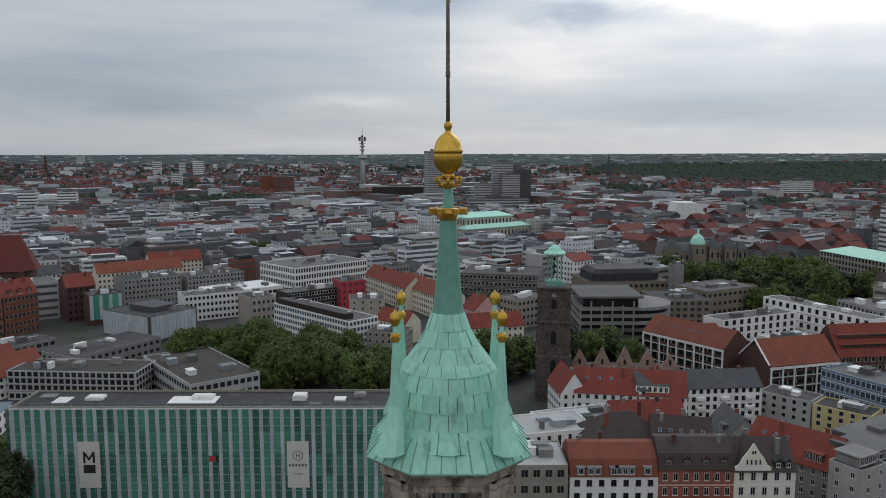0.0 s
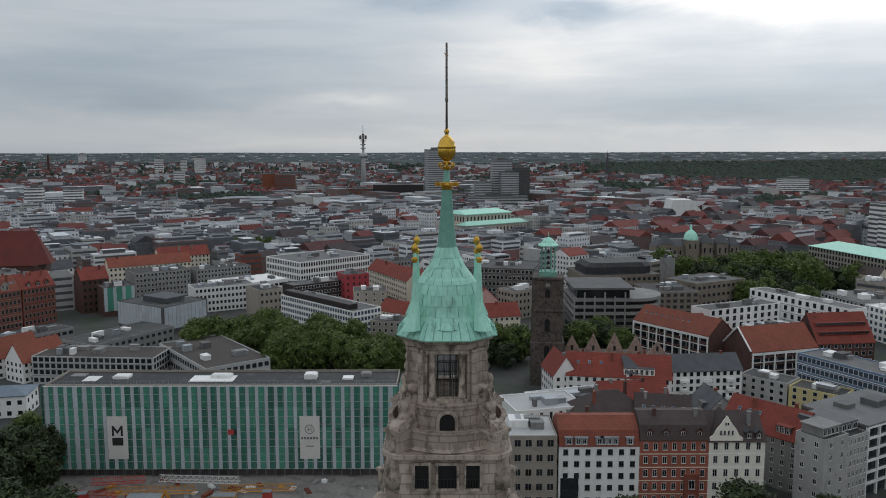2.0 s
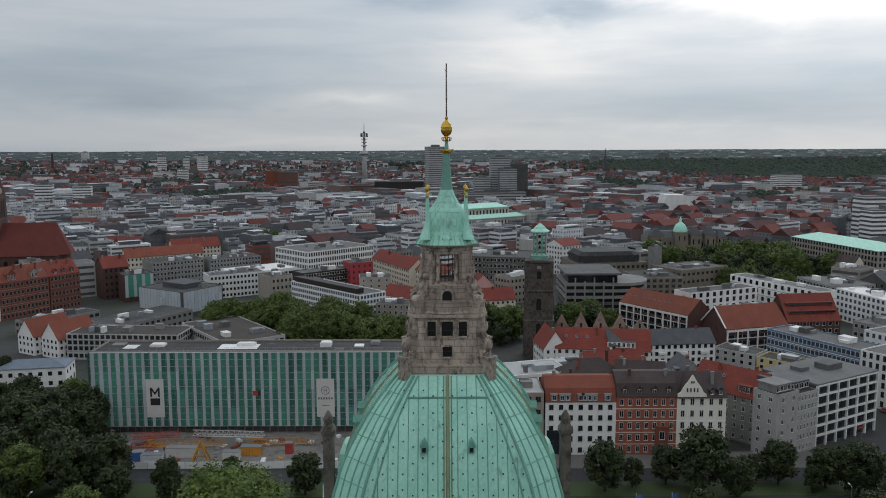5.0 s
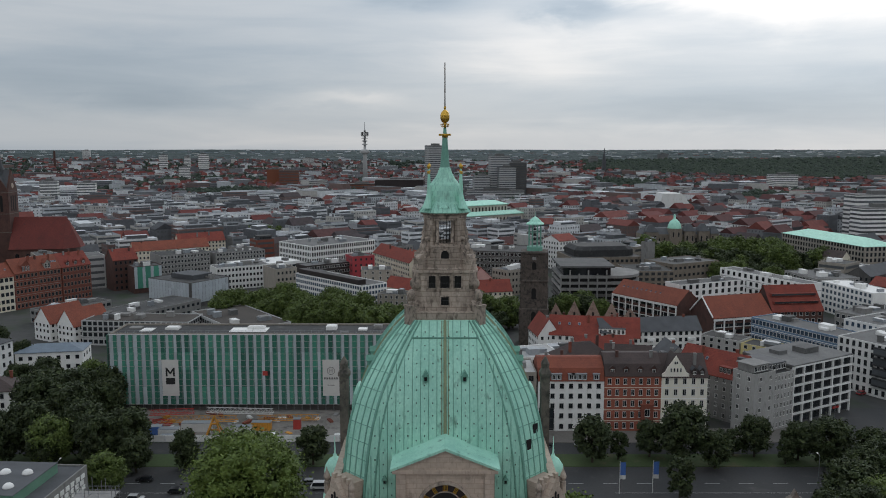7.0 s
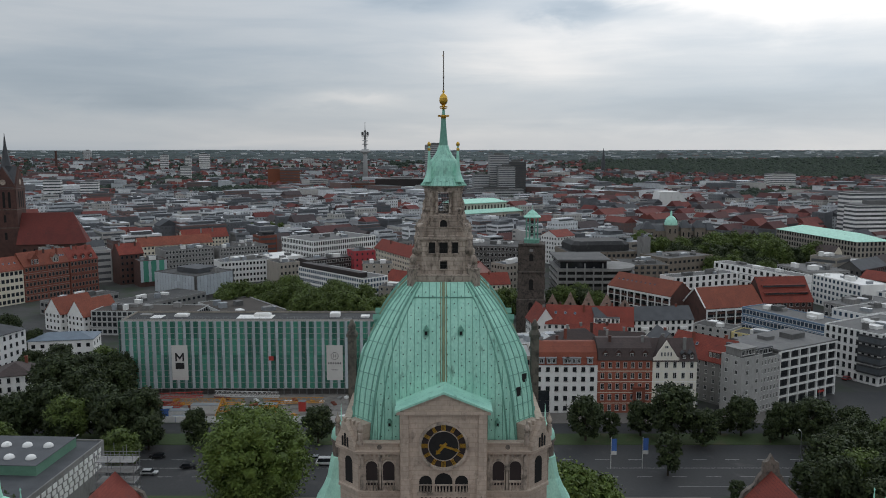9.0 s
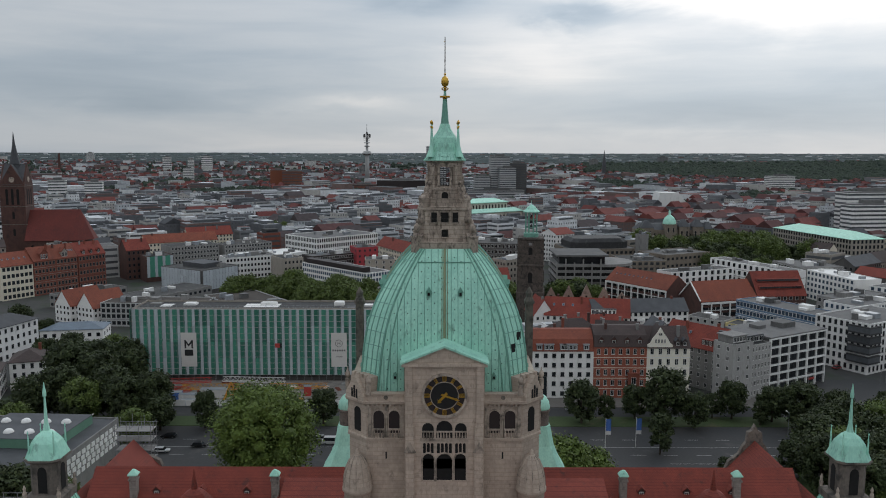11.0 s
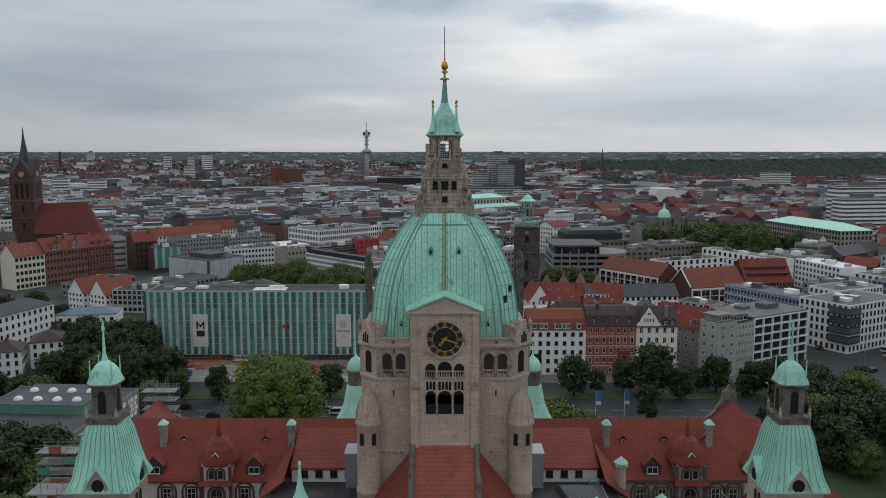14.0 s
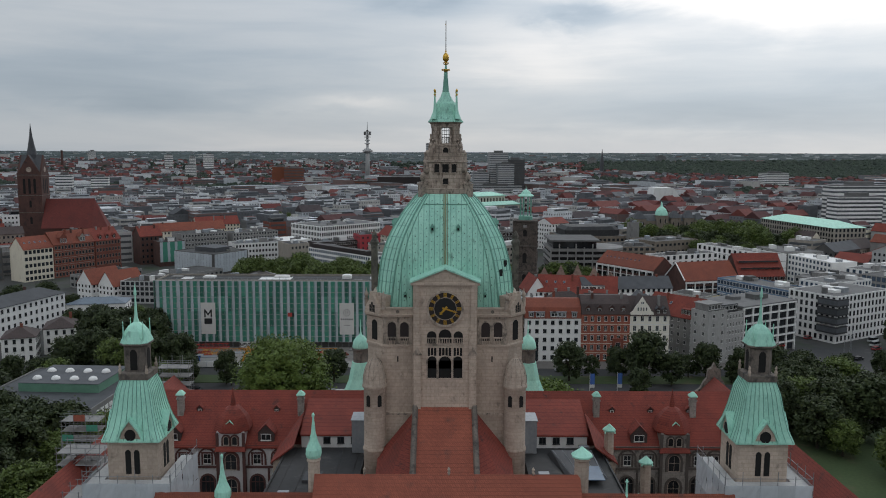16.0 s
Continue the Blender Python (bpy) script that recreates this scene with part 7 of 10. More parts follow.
bm = bmesh.new()
box(bm, -4.8, 4.8, -5, 6, 18, 20.6)
ob = part("penthouse", bm, SLATE, h)
for i in range(4):
    window(ob, -3.4 + i * 2.3, -5, 18.5, 0, 1.8, 1.6, "white")
# white grid facade
x, y = along(15.0, 10)
gr = thing("office_house", pose(x, y, 0, 0, 0, 30), "white office house with a deep square grid facade", "office house")
taken(x, y, 22)
bm = bmesh.new()
box(bm, -15, 15, -9.3, 10, 0, 19.1)
part("wall", bm, CONCRETE_DARK, gr)
bm = bmesh.new()
box(bm, -15.1, 15.1, -9.9, 10, 19.1, 19.7)
part("roof", bm, GRAVEL, gr)
for i in range(7):
    bm = bmesh.new()
    xx = -14.8 + 29.6 * i / 6
    box(bm, xx - 0.25, xx + 0.25, -10, -9.2, 0, 19.1)
    part("pillar", bm, WHITE, gr)
for f in range(7):
    bm = bmesh.new()
    zz = (0.0, 3.6, 6.7, 9.8, 12.9, 16.0, 19.0)[f]
    if f:
        box(bm, -15.0, 15.0, -9.95, -9.2, zz - 0.28, zz + 0.28)
        part("beam", bm, WHITE, gr)
    if f < 6:
        for i in range(6):
            xx = -14.8 + 29.6 * (i + 0.5) / 6
            window(gr, xx, -9.3, zz + 0.45, 0, 4.3, 2.3, "dark", False, (3, 1))
for xx, yy, w_, d_, hh in ((4, 0, 7, 5, 1.8), (-6, 3, 4, 4, 1.2)):
    bm = bmesh.new()
    box(bm, xx - w_ / 2, xx + w_ / 2, yy - d_ / 2, yy + d_ / 2, 19.7, 19.7 + hh)
    part("roof_unit", bm, GRAVEL, gr)
bm = bmesh.new()
box(bm, 6.5, 9.5, -9.75, -9.4, 1.9, 2.5)
part("shop_sign", bm, SIGNRED, gr)
# side street house with red roof
h = house(91.5, 169.5, 23, 14, -50, 14.5, "grey rendered side-street house with a red tiled roof", CONCRETE, "gable", TILE, 6.5, 5, (1.0, 1.5), 2.6, "white", "f", kit=2)
roof_windows(h, 3, -9, 0, -3.8, 18.6, 42)
dormer(h, 6.5, -6.0, 15.2, 4.2, 2.2, 3.4, TILE_BROWN, TILE, False, 3)
# white house with black corner bays
h = house(166.5, 197, 36, 22, 30.6, 19, "white modern house with black glazed corner bays", WHITE, "flat", GRAVEL, floors=6, win=(1.1, 1.9), gap=2.35, style="dark", sides="fl", kit=3)
for f in range(4):
    bm = bmesh.new()
    z = 4.0 + f * 3.7
    box(bm, -19.0, -11.5, -12.0, -3.0, z, z + 0.6)
    box(bm, -19.0, -11.5, -12.0, -3.0, z + 2.5, z + 2.9)
    ob = part("corner_bay", bm, FRAMED, h)
    bm = bmesh.new()
    box(bm, -18.9, -11.6, -11.9, -3.1, z + 0.6, z + 2.5)
    part("bay_glazing", bm, DULLGLASS, ob)

# ---- middle ground, right of the tower ----
h = house(146.6, 222, 46, 14, -62, 17, "long office block with blue spandrels and white window bands", BLUEPANEL, "flat", GRAVEL, floors=5, win=(1.5, 1.7), gap=1.75, style="white_blue", sides="fb", bands=WHITE, kit=2)
h = house(184, 236, 30, 16, 28, 17, "white office block with window bands and a grey roof", WHITE, "flat", GRAVEL, floors=5, win=(1.2, 1.7), gap=2.2, style="white_blue", sides="fl", kit=3)
h = house(115.9, 230.4, 17, 11, -45, 11, "pale grey low flats with a flat roof", CONCRETE_PALE, "flat", BITUMEN, floors=4, win=(1.2, 1.3), gap=2.8, style="white", sides="f", kit=3)
h = house(128.5, 217.8, 17.5, 11, -45, 10.4, "yellow low flats with a flat roof", YELLOW, "flat", BITUMEN, floors=4, win=(1.2, 1.3), gap=2.8, style="white", sides="f", kit=3)
h = house(83.8, 232, 42, 12, 6, 14, "white balcony flats under a grey pitched roof", WHITE, "gable", SLATE, 4.5, 5, (1.2, 1.5), 2.4, "white", "f", kit=2)
for f in range(3):
    for i in range(5):
        bm = bmesh.new()
        xx = -17 + i * 8.4
        box(bm, xx - 1.5, xx + 1.5, -7.2, -6.0, 3.6 + f * 3.2, 4.6 + f * 3.2)
        part("balcony", bm, WHITE, h)
h = house(62, 231, 36, 13, -10, 12.5, "red roofed town house with a white dormer block", WHITE, "gable", TILE, 6.5, 4, (1.1, 1.4), 2.6, "white", "f", kit=3)
dormer(h, 7.0, -6.0, 13.0, 10.5, 2.4, 4, WHITE, SLATE, False, 6)
roof_windows(h, 3, -16, -4, -3.2, 16.4, 45)
h = house(42, 236, 9, 16, 8, 12, "white gabled house with a red roof", WHITE, "gable", TILE, 6.5, 4, (1.0, 1.3), 2.2, "white", "fl", turn=True, kit=1)
h = house(49, 187, 24, 17, 14, 12.5, "town house with a dark maroon hipped roof", CREAM, "hip", TILE_BROWN, 7.0, 4, (1.0, 1.4), 2.6, "white", "", kit=3)
h = house(65, 184, 16, 15, -12, 12.5, "town house with a dark maroon tiled roof", CREAM, "gable", TILE_BROWN, 6.5, 4, (1.0, 1.4), 2.6, "white", "", kit=3)
roof_windows(h, 5, -7, 7, -4.2, 16.2, 40)
h = house(60, 203, 22, 12, 4, 12, "low rear house with a red tiled roof", CREAM, "gable", TILE, 5.5, 4, (1.0, 1.4), 2.6, "white", "f", kit=2)
h = house(82, 190, 10.5, 14, 4, 13, "narrow house with a dark slate gable roof", CONCRETE_PALE, "gable", SLATE, 5.5, 4, (1.0, 1.4), 2.6, "white", "f", turn=True, kit=1)
dormer(h, -4.6, -2.0, 13.4, 3.0, 2.2, 3.0, SLATE, SLATE, False, 2, -90)
h = house(30, 192, 22, 16, 14, 14.5, "white modern block with tall windows and a curved roof edge", WHITE, "flat", PALE, floors=3, win=(0.9, 3.0), gap=3.0, style="dark", sides="f", kit=1)
h = house(45, 206, 34, 16, 18, 12, "pale flat-roofed hall with rounded end", WHITE, "flat", ZINC, floors=2, win=(1.4, 1.6), gap=3.4, style="white", sides="f", kit=3)
# brick and red roof council blocks
def white_grid(h, w, d, n, floors, top):
    """White posts and rails before the glazed front of a block."""
    for i in range(n + 1):
        bm = bmesh.new()
        x = -w / 2 + 0.25 + (w - 0.5) * i / n
        box(bm, x - 0.25, x + 0.25, -d / 2 - 0.8, -d / 2 - 0.3, 0, top)
        part("grid_post", bm, WHITE, h)
    for f in range(1, floors + 1):
        z = top * f / floors
        bm = bmesh.new()
        box(bm, -w / 2, w / 2, -d / 2 - 0.7, -d / 2 - 0.05, z - (0.9 if f == floors else 0.25), z)
        part("grid_rail", bm, WHITE if f == floors else FRAMEW, h)


h = house(103.7, 295, 40, 16, -55, 15, "brick block with white window grid and red tiled roof", BRICK_DARK, "gable", TILE_ORANGE, 6, 4, (2.6, 2.4), 3.6, "white", "f", ribbon=GLASS, kit=0)
roof_windows(h, 9, -18, 8, -3.6, 18.4, 36)
white_grid(h, 40, 16, 9, 4, 14.6)
h = house(133.4, 273, 31, 18, 16, 12, "brick hall with a broad red tiled roof", BRICK_DARK, "gable", TILE_ORANGE, 8, 4, (2.6, 2.4), 3.6, "white", "f", ribbon=GLASS, kit=0)
white_grid(h, 31, 18, 6, 3, 11.4)
bm = bmesh.new()
for y0, y1 in ((-9.0, 0.0), (9.0, 0.0)):
    tube(bm, (-15.9, y0, 12.2), (-15.9, y1, 20.2), 0.35, 5)
part("verge_board", bm, WHITE, h)
h = house(162.5, 280, 25, 18, 7, 13, "brick hall with a tall red tiled roof and strip dormers", BRICK_DARK, "gable", TILE, 10.5, 4, (1.4, 1.6), 3.0, "white", "fr", kit=0)
for z, yy in ((16.0, -6.8), (19.2, -4.2)):
    bm = bmesh.new()
    box(bm, -11, 11, yy - 0.5, yy + 2.0, z, z + 1.2)
    ob = part("strip_dormer", bm, TILE, h)
    bm = bmesh.new()
    box(bm, -10.8, 10.8, yy - 0.55, yy - 0.4, z + 0.2, z + 1.0)
    part("glazing", bm, GLASS, ob)
h = house(140, 330, 44, 12, 24, 17, "white terrace block stepping round a court", WHITE, "flat", GRAVEL, floors=5, win=(1.6, 2.0), gap=4.2, style="dark", sides="fr", kit=1)
h = house(176, 337, 60, 11, -66, 19, "white gallery block with balconies and a sloping roof edge", WHITE, "flat", GRAVEL, floors=5, win=(1.6, 2.0), gap=4.0, style="dark", sides="f", bands=CONCRETE, kit=1)
h = house(150, 312, 22, 14, 20, 11, "white low court block with a zinc roof", WHITE, "flat", ZINC, floors=3, win=(1.8, 1.4), gap=4.0, style="dark", sides="f", kit=2)
h = house(112, 318, 22, 12, 10, 11, "white annex with a tiled roof", WHITE, "gable", TILE_ORANGE, 4, 3, (1.2, 1.3), 3.0, "white", "f", kit=1)
# round concrete parking block
rp = thing("parking_block", pose(86, 352, 0), "dark concrete parking block with a rounded end", "parking block")
taken(84, 356, 34)
bm = bmesh.new()
box(bm, -21, 6, -10, 22, 0, 16.2)
turned(bm, [(15.4, 0), (15.4, 16.2)], 32, 8, 6)
part("core", bm, DARK, rp)
for f in range(5):
    bm = bmesh.new()
    z = 3.0 + f * 3.4
    box(bm, -22, 6, -11, 23, z - 0.2, z + 1.3)
    turned(bm, [(17, z - 0.2), (17, z + 1.3)], 40, 8, 6)
    part("deck", bm, CONCRETE if f > 1 else CONCRETE_DARK, rp)
bm = bmesh.new()
box(bm, -20, 6, -9, 20, 18.0, 22.2)
part("upper_storey", bm, GLASS, rp)
bm = bmesh.new()
box(bm, -22, 8, -11, 22, 22.2, 23.2)
part("upper_roof", bm, GRAVEL, rp)
for i in range(6):
    bm = bmesh.new()
    box(bm, -21.9 + i * 5, -21.2 + i * 5, -11.4, -10.8, 0, 21 if i % 2 else 19)
    part("fin", bm, CONCRETE, rp)
h = house(36.4, 452, 46, 36, -14, 19, "dark grey office block with deep window bands", CONCRETE_DARK, "flat", BITUMEN, floors=5, win=(1.5, 1.9), gap=2.4, style="white", sides="frl", kit=5, bands=CONCRETE)
h = house(121, 383, 26, 30, 4, 16, "brown stone office block with small dark windows", BROWNSTONE, "flat", BITUMEN, floors=5, win=(1.9, 1.5), gap=3.4, style="dark", sides="fr", kit=4)
h = house(150, 408, 38, 26, 28, 17, "brown stone theatre wing with a grey flat roof", BROWNSTONE, "flat", GRAVEL, floors=4, win=(1.8, 1.4), gap=3.4, style="dark", sides="fl", kit=5)
h = house(104, 436, 48, 34, 8, 17, "black-roofed theatre with stepped stage house", BROWNSTONE, "flat", TAR, floors=4, win=(1.6, 1.6), gap=3.0, style="dark", sides="f", kit=2)
bm = bmesh.new()
loft(bm, [[(x_ * k_, 2 + y_ * k_, z_) for x_, y_ in ((-20, -10), (-16, -13), (16, -13), (20, -10), (20, 12), (-20, 12))] for k_, z_ in ((1.0, 16.6), (1.0, 21), (0.86, 23.4))])
part("stage_house", bm, TAR, h, "black sheeted stage house")
h = house(132, 420, 6, 6, 30, 27, "concrete stair tower with round openings", CONCRETE, "flat", BITUMEN, floors=0, sides="", kit=1, name="stair_tower", category="tower")
# copper-roofed long block
cp = house(282, 478, 26, 88, 12, 22, "long pale stone block under a green copper roof", BEIGE, "hip", COPPER, 4.5, 6, (1.4, 2.2), 3.0, "dark", "fl", kit=0)
h = house(212, 352, 26, 30, 8, 17, "white and grey office block with a lift tower", CONCRETE, "flat", GRAVEL, floors=5, win=(1.5, 1.6), gap=2.8, style="white", sides="fl", kit=4)
h = house(216, 318, 38, 16, -78, 16, "white office block with balconies", WHITE, "flat", WHITE, floors=5, win=(1.6, 1.7), gap=3.0, style="white_blue", sides="fb", kit=3)
h = house(236, 290, 40, 18, 30, 15, "white office block with a stepped roof", WHITE, "flat", GRAVEL, floors=5, win=(1.6, 1.7), gap=3.0, style="white_blue", sides="fl", kit=4)
h = house(196, 268, 34, 14, 30, 14, "grey office block with roof plant", CONCRETE, "flat", GRAVEL, floors=4, win=(1.5, 1.6), gap=2.6, style="white", sides="fl", kit=5)
h = house(222, 252, 30, 18, 30, 17, "grey glazed office block at the crossing", CONCRETE, "flat", GRAVEL, floors=5, win=(1.7, 2.0), gap=2.3, style="dark_blue", sides="fl", kit=3)

# ---- middle ground, left of the tower ----
h = house(-136.3, 266, 49, 18, -4, 11, "white flat-roofed office with dark window rows", PALE, "flat", BROWNROOF, floors=4, win=(1.5, 1.5), gap=2.3, style="dark", sides="fr", kit=4, bands=CONCRETE)
h = house(-93, 268, 26, 50, 38, 11, "flat-roofed block with a brown gravel roof", PALE, "flat", BROWNROOF, floors=3, win=(1.5, 1.5), gap=2.5, style="dark", sides="fl", kit=3)
h = house(-150, 316, 44, 22, 60, 7, "low flat-roofed garage block", CONCRETE, "flat", BITUMEN, floors=2, win=(1.5, 1.2), gap=3.2, style="dark", sides="fl", kit=2)
wr = house(-144.9, 360, 34.6, 28, -32, 14, "office block wrapped in white scaffold sheeting", CONCRETE_DARK, "flat", BITUMEN, floors=0, sides="", kit=3)
for rz, off, span in ((0, 14.6, 34.6), (90, 17.9, 28), (-90, 17.9, 28)):
    for i in range(int(span / 2.4)):
        for f in range(3):
            me = net_mesh("sheet", 2.4, 3.7, NET_WHITE, i * 7 + f) if i + f == 0 and rz == 0 else bpy.data.meshes["sheet"]
            rm = Matrix.Rotation(radians(rz), 3, "Z")
            p = rm @ Vector((-span / 2 + 1.2 + i * 2.4 + 0.3, -off, 2.6 + f * 3.75))
            share("sheet", me, wr, pose(*p, 0, 0, rz))
bm = bmesh.new()
box(bm, -8, 10, -6, 8, 14, 16.6)
part("penthouse", bm, SLATE, wr)
def church_row(t, n=7.0):
    """A place t along the house front by the church, n behind it."""
    c_, s_ = math.cos(radians(58)), math.sin(radians(58))
    return -231 + c_ * t - s_ * n, 335 + s_ * t + c_ * n


h = house(*church_row(-9.5), 18, 14, 58, 19, "cream half-timbered house with dark window rows", CREAM, "gable", TILE_ORANGE, 6.5, 5, (1.5, 1.8), 2.3, "dark", "fr", kit=2)
roof_windows(h, 5, -8, 8, -3.6, 22.4, 42)
h = house(*church_row(6.7), 13.4, 14, 58, 20, "orange-roofed brick town house with pale window bands", BRICK, "gable", TILE_ORANGE, 7, 5, (1.2, 1.8), 1.9, "beige", "f", bands=BEIGE, kit=2)
dormer(h, 0, -6.6, 20.3, 4.6, 3.4, 5, BRICK, TILE_ORANGE, True, 3)
h = house(*church_row(20.2), 13.4, 14, 58, 20, "orange-roofed brick town house with bay and shop windows", BRICK, "gable", TILE_ORANGE, 7, 5, (1.3, 1.9), 2.0, "beige", "f", bands=BEIGE, kit=3)
dormer(h, -1, -6.6, 20.3, 3.6, 3.2, 5, BEIGE, TILE_ORANGE, True, 2)
roof_windows(h, 3, 2, 6, -3.6, 23.6, 44)
h = house(*church_row(36.5), 18, 14, 58, 20, "dark red brick town house with dormers", BRICK, "gable", TILE, 7, 5, (1.2, 1.9), 2.0, "beige", "fr", bands=BRICK_DARK, kit=3)
for dx in (-5, 0, 5):
    dormer(h, dx, -6.4, 20.4, 2.0, 2.0, 3, BRICK_DARK, TILE, True, 1)
h = house(-192, 316, 36, 15, 58, 7, "low flat-roofed shop hall on the square", CONCRETE, "flat", BITUMEN, floors=2, win=(2.0, 1.4), gap=3.0, style="dark", sides="fl", kit=4)
h = house(-200, 402, 15, 14, 40, 19, "brown brick house half behind green netting", BRICK_DARK, "gable", TILE, 6, 5, (1.1, 1.6), 2.4, "dark", "fr", kit=2)
h = house(-183, 394, 17, 14, 36, 16, "town house in green scaffold netting", BRICK_DARK, "flat", BITUMEN, floors=0, sides="", kit=2)
for i in range(7):
    share("net_strip", nets["g" if i % 2 else "w"][i % 3], h, pose(-7.2 + i * 2.4, -7.6, 3) @ Matrix.Diagonal((1.9, 1, 2.2, 1)))
h = house(-180, 452, 34, 22, 36, 16, "grey office block with even windows", CONCRETE, "flat", BITUMEN, floors=5, win=(1.2, 1.6), gap=2.2, style="white", sides="fr", kit=3)
h = house(-146, 470, 36, 16, 36, 15, "grey office wing with even windows", CONCRETE, "flat", BITUMEN, floors=5, win=(1.2, 1.6), gap=2.2, style="white", sides="fr", kit=3)
h = house(-128, 408, 34, 16, 30, 14, "white office wing with roof terraces", WHITE, "flat", GRAVEL, floors=4, win=(1.2, 1.6), gap=2.2, style="white", sides="fr", kit=5)
h = house(-201, 493, 54, 14, 34, 14, "long terrace with orange tiled roof", CREAM, "gable", TILE_ORANGE, 5.5, 4, (1.1, 1.5), 2.6, "white", "f", kit=3)
h = house(-190, 530, 36, 14, 34, 15, "cream terrace with red tiled roof and dormers", CREAM, "gable", TILE, 6, 5, (1.1, 1.5), 2.6, "white", "f", kit=3)
h = house(-58, 352, 62, 17, -46, 15, "long white office block with blue-grey window rows and terrace", WHITE, "flat", GRAVEL, floors=5, win=(1.3, 1.6), gap=2.0, style="white_blue", sides="fr", kit=4)
bm = bmesh.new()
box(bm, -30, 26, -7.0, -2, 15, 17.6)
ob = part("top_storey", bm, BROWNCLAD, h)
h = house(-39.7, 380, 18, 15, 6, 16, "beige block with few windows and a flat roof", BEIGE, "flat", BITUMEN, floors=5, win=(1.0, 1.4), gap=4.2, style="white", sides="fr", kit=1)
h = house(-24, 322, 18, 12, -13, 12, "beige flat-roofed town house behind trees", BEIGE, "flat", BITUMEN, floors=4, win=(1.0, 1.4), gap=2.8, style="white", sides="fr", kit=2)
h = house(-84, 486, 56, 40, 44, 20, "white office block with close vertical windows", WHITE, "flat", GRAVEL, floors=5, win=(0.9, 2.3), gap=1.9, style="dark", sides="fl", kit=6)
h = house(-118, 430, 40, 26, 40, 13, "white market hall block with roof terraces", WHITE, "flat", WHITE, floors=3, win=(2.0, 1.4), gap=3.0, style="dark", sides="fl", kit=6)
h = house(-72, 420, 44, 14, 38, 14, "brown office wing with bronze windows", BROWNCLAD, "flat", GRAVEL, floors=4, win=(1.4, 1.6), gap=1.8, style="white", sides="f", kit=3)
h = house(-54, 424, 15, 14, 26, 18, "red painted house with small windows", REDPAINT, "flat", BITUMEN, floors=5, win=(0.9, 1.2), gap=3.0, style="dark", sides="fl", kit=1)
h = house(-30, 452, 60, 13, -62, 13, "row of red-roofed houses with dormers", CREAM, "gable", TILE, 6, 4, (1.1, 1.5), 2.6, "white", "fb", kit=3)
h = house(-8, 420, 60, 13, -62, 13, "row of orange-roofed houses", CREAM, "gable", TILE_ORANGE, 6, 4, (1.1, 1.5), 2.6, "white", "fb", kit=3)
h = house(-22, 352, 20, 11, -40, 10, "small cream house with a red roof", CREAM, "gable", TILE, 5, 3, (1.0, 1.3), 2.4, "white", "f", kit=1)
h = house(19, 372, 15, 12, 30, 12, "pink gabled house with a red roof", PINK, "gable", TILE, 6.5, 3, (0.9, 1.2), 2.6, "white", "fr", turn=True, kit=1)
h = house(22, 344, 30, 12, 14, 9.5, "low houses with dark red roofs", CREAM, "gable", TILE, 5.5, 3, (1.0, 1.2), 2.6, "white", "f", kit=2)
roof_windows(h, 6, -10, 8, -3.0, 12.3, 42)
# west side by the street
h = house(-180, 190, 50, 14, 76, 13.5, "long white institute block with small windows", WHITE, "hip", SLATE, 3.5, 4, (1.1, 1.6), 3.0, "dark", "bf", kit=1)
h = house(-146.5, 166, 11.5, 14, 20, 9.5, "white villa with pediment and dark roof", WHITE, "hip", TILE_BROWN, 3.2, 3, (1.0, 1.6), 2.2, "dark", "fr", kit=1)
h = house(-155, 152, 11, 13, 20, 9, "white villa with hipped dark roof", WHITE, "hip", TILE_BROWN, 3.2, 3, (1.0, 1.6), 2.2, "dark", "fr", kit=1)
for dx in (-5.2, 5.2):
    h = house(-171.7 + dx * 1.3, 272.5 - dx * 0.58, 11.5, 19, -30, 8.5, "white gabled house with orange roof", WHITE, "gable", TILE_ORANGE, 6.8, 3, (0.8, 1.1), 2.2, "dark", "fr", turn=True, kit=0)
h = house(-157, 224, 25, 13, 10, 7.5, "white pavilion with blue-grey hipped roof", WHITE, "hip", ZINC_BLUE, 2.2, 2, (1.2, 1.3), 3.2, "dark", "fr", kit=0)
# flat-roofed museum west of the town hall
mu = house(-104, 77, 34, 36, -3, 12, "flat-roofed museum with lattice wall and roof domes", CONCRETE, "flat", SLATE, floors=0, sides="", kit=0, name="museum", category="museum")
bm = bmesh.new()
box(bm, -10, 12, -4, 14, 11.9, 14.2)
gb = part("roof_box", bm, GREENROOFBOX, mu, "pale green roof box")
bm = bmesh.new()
box(bm, -10.1, 12.1, -4.1, 14.1, 14.2, 14.32)
part("box_roof", bm, SLATE, gb)
for i in range(4):
    for j in range(2):
        bm = bmesh.new()
        turned(bm, [(1.2, 14.3), (1.2, 14.45), (1.0, 14.9), (0.6, 15.2), (0.1, 15.3)], 14, -7 + i * 5.2, 0 + j * 7.5)
        part("roof_dome", bm, WHITE, gb, "white dome light", True)
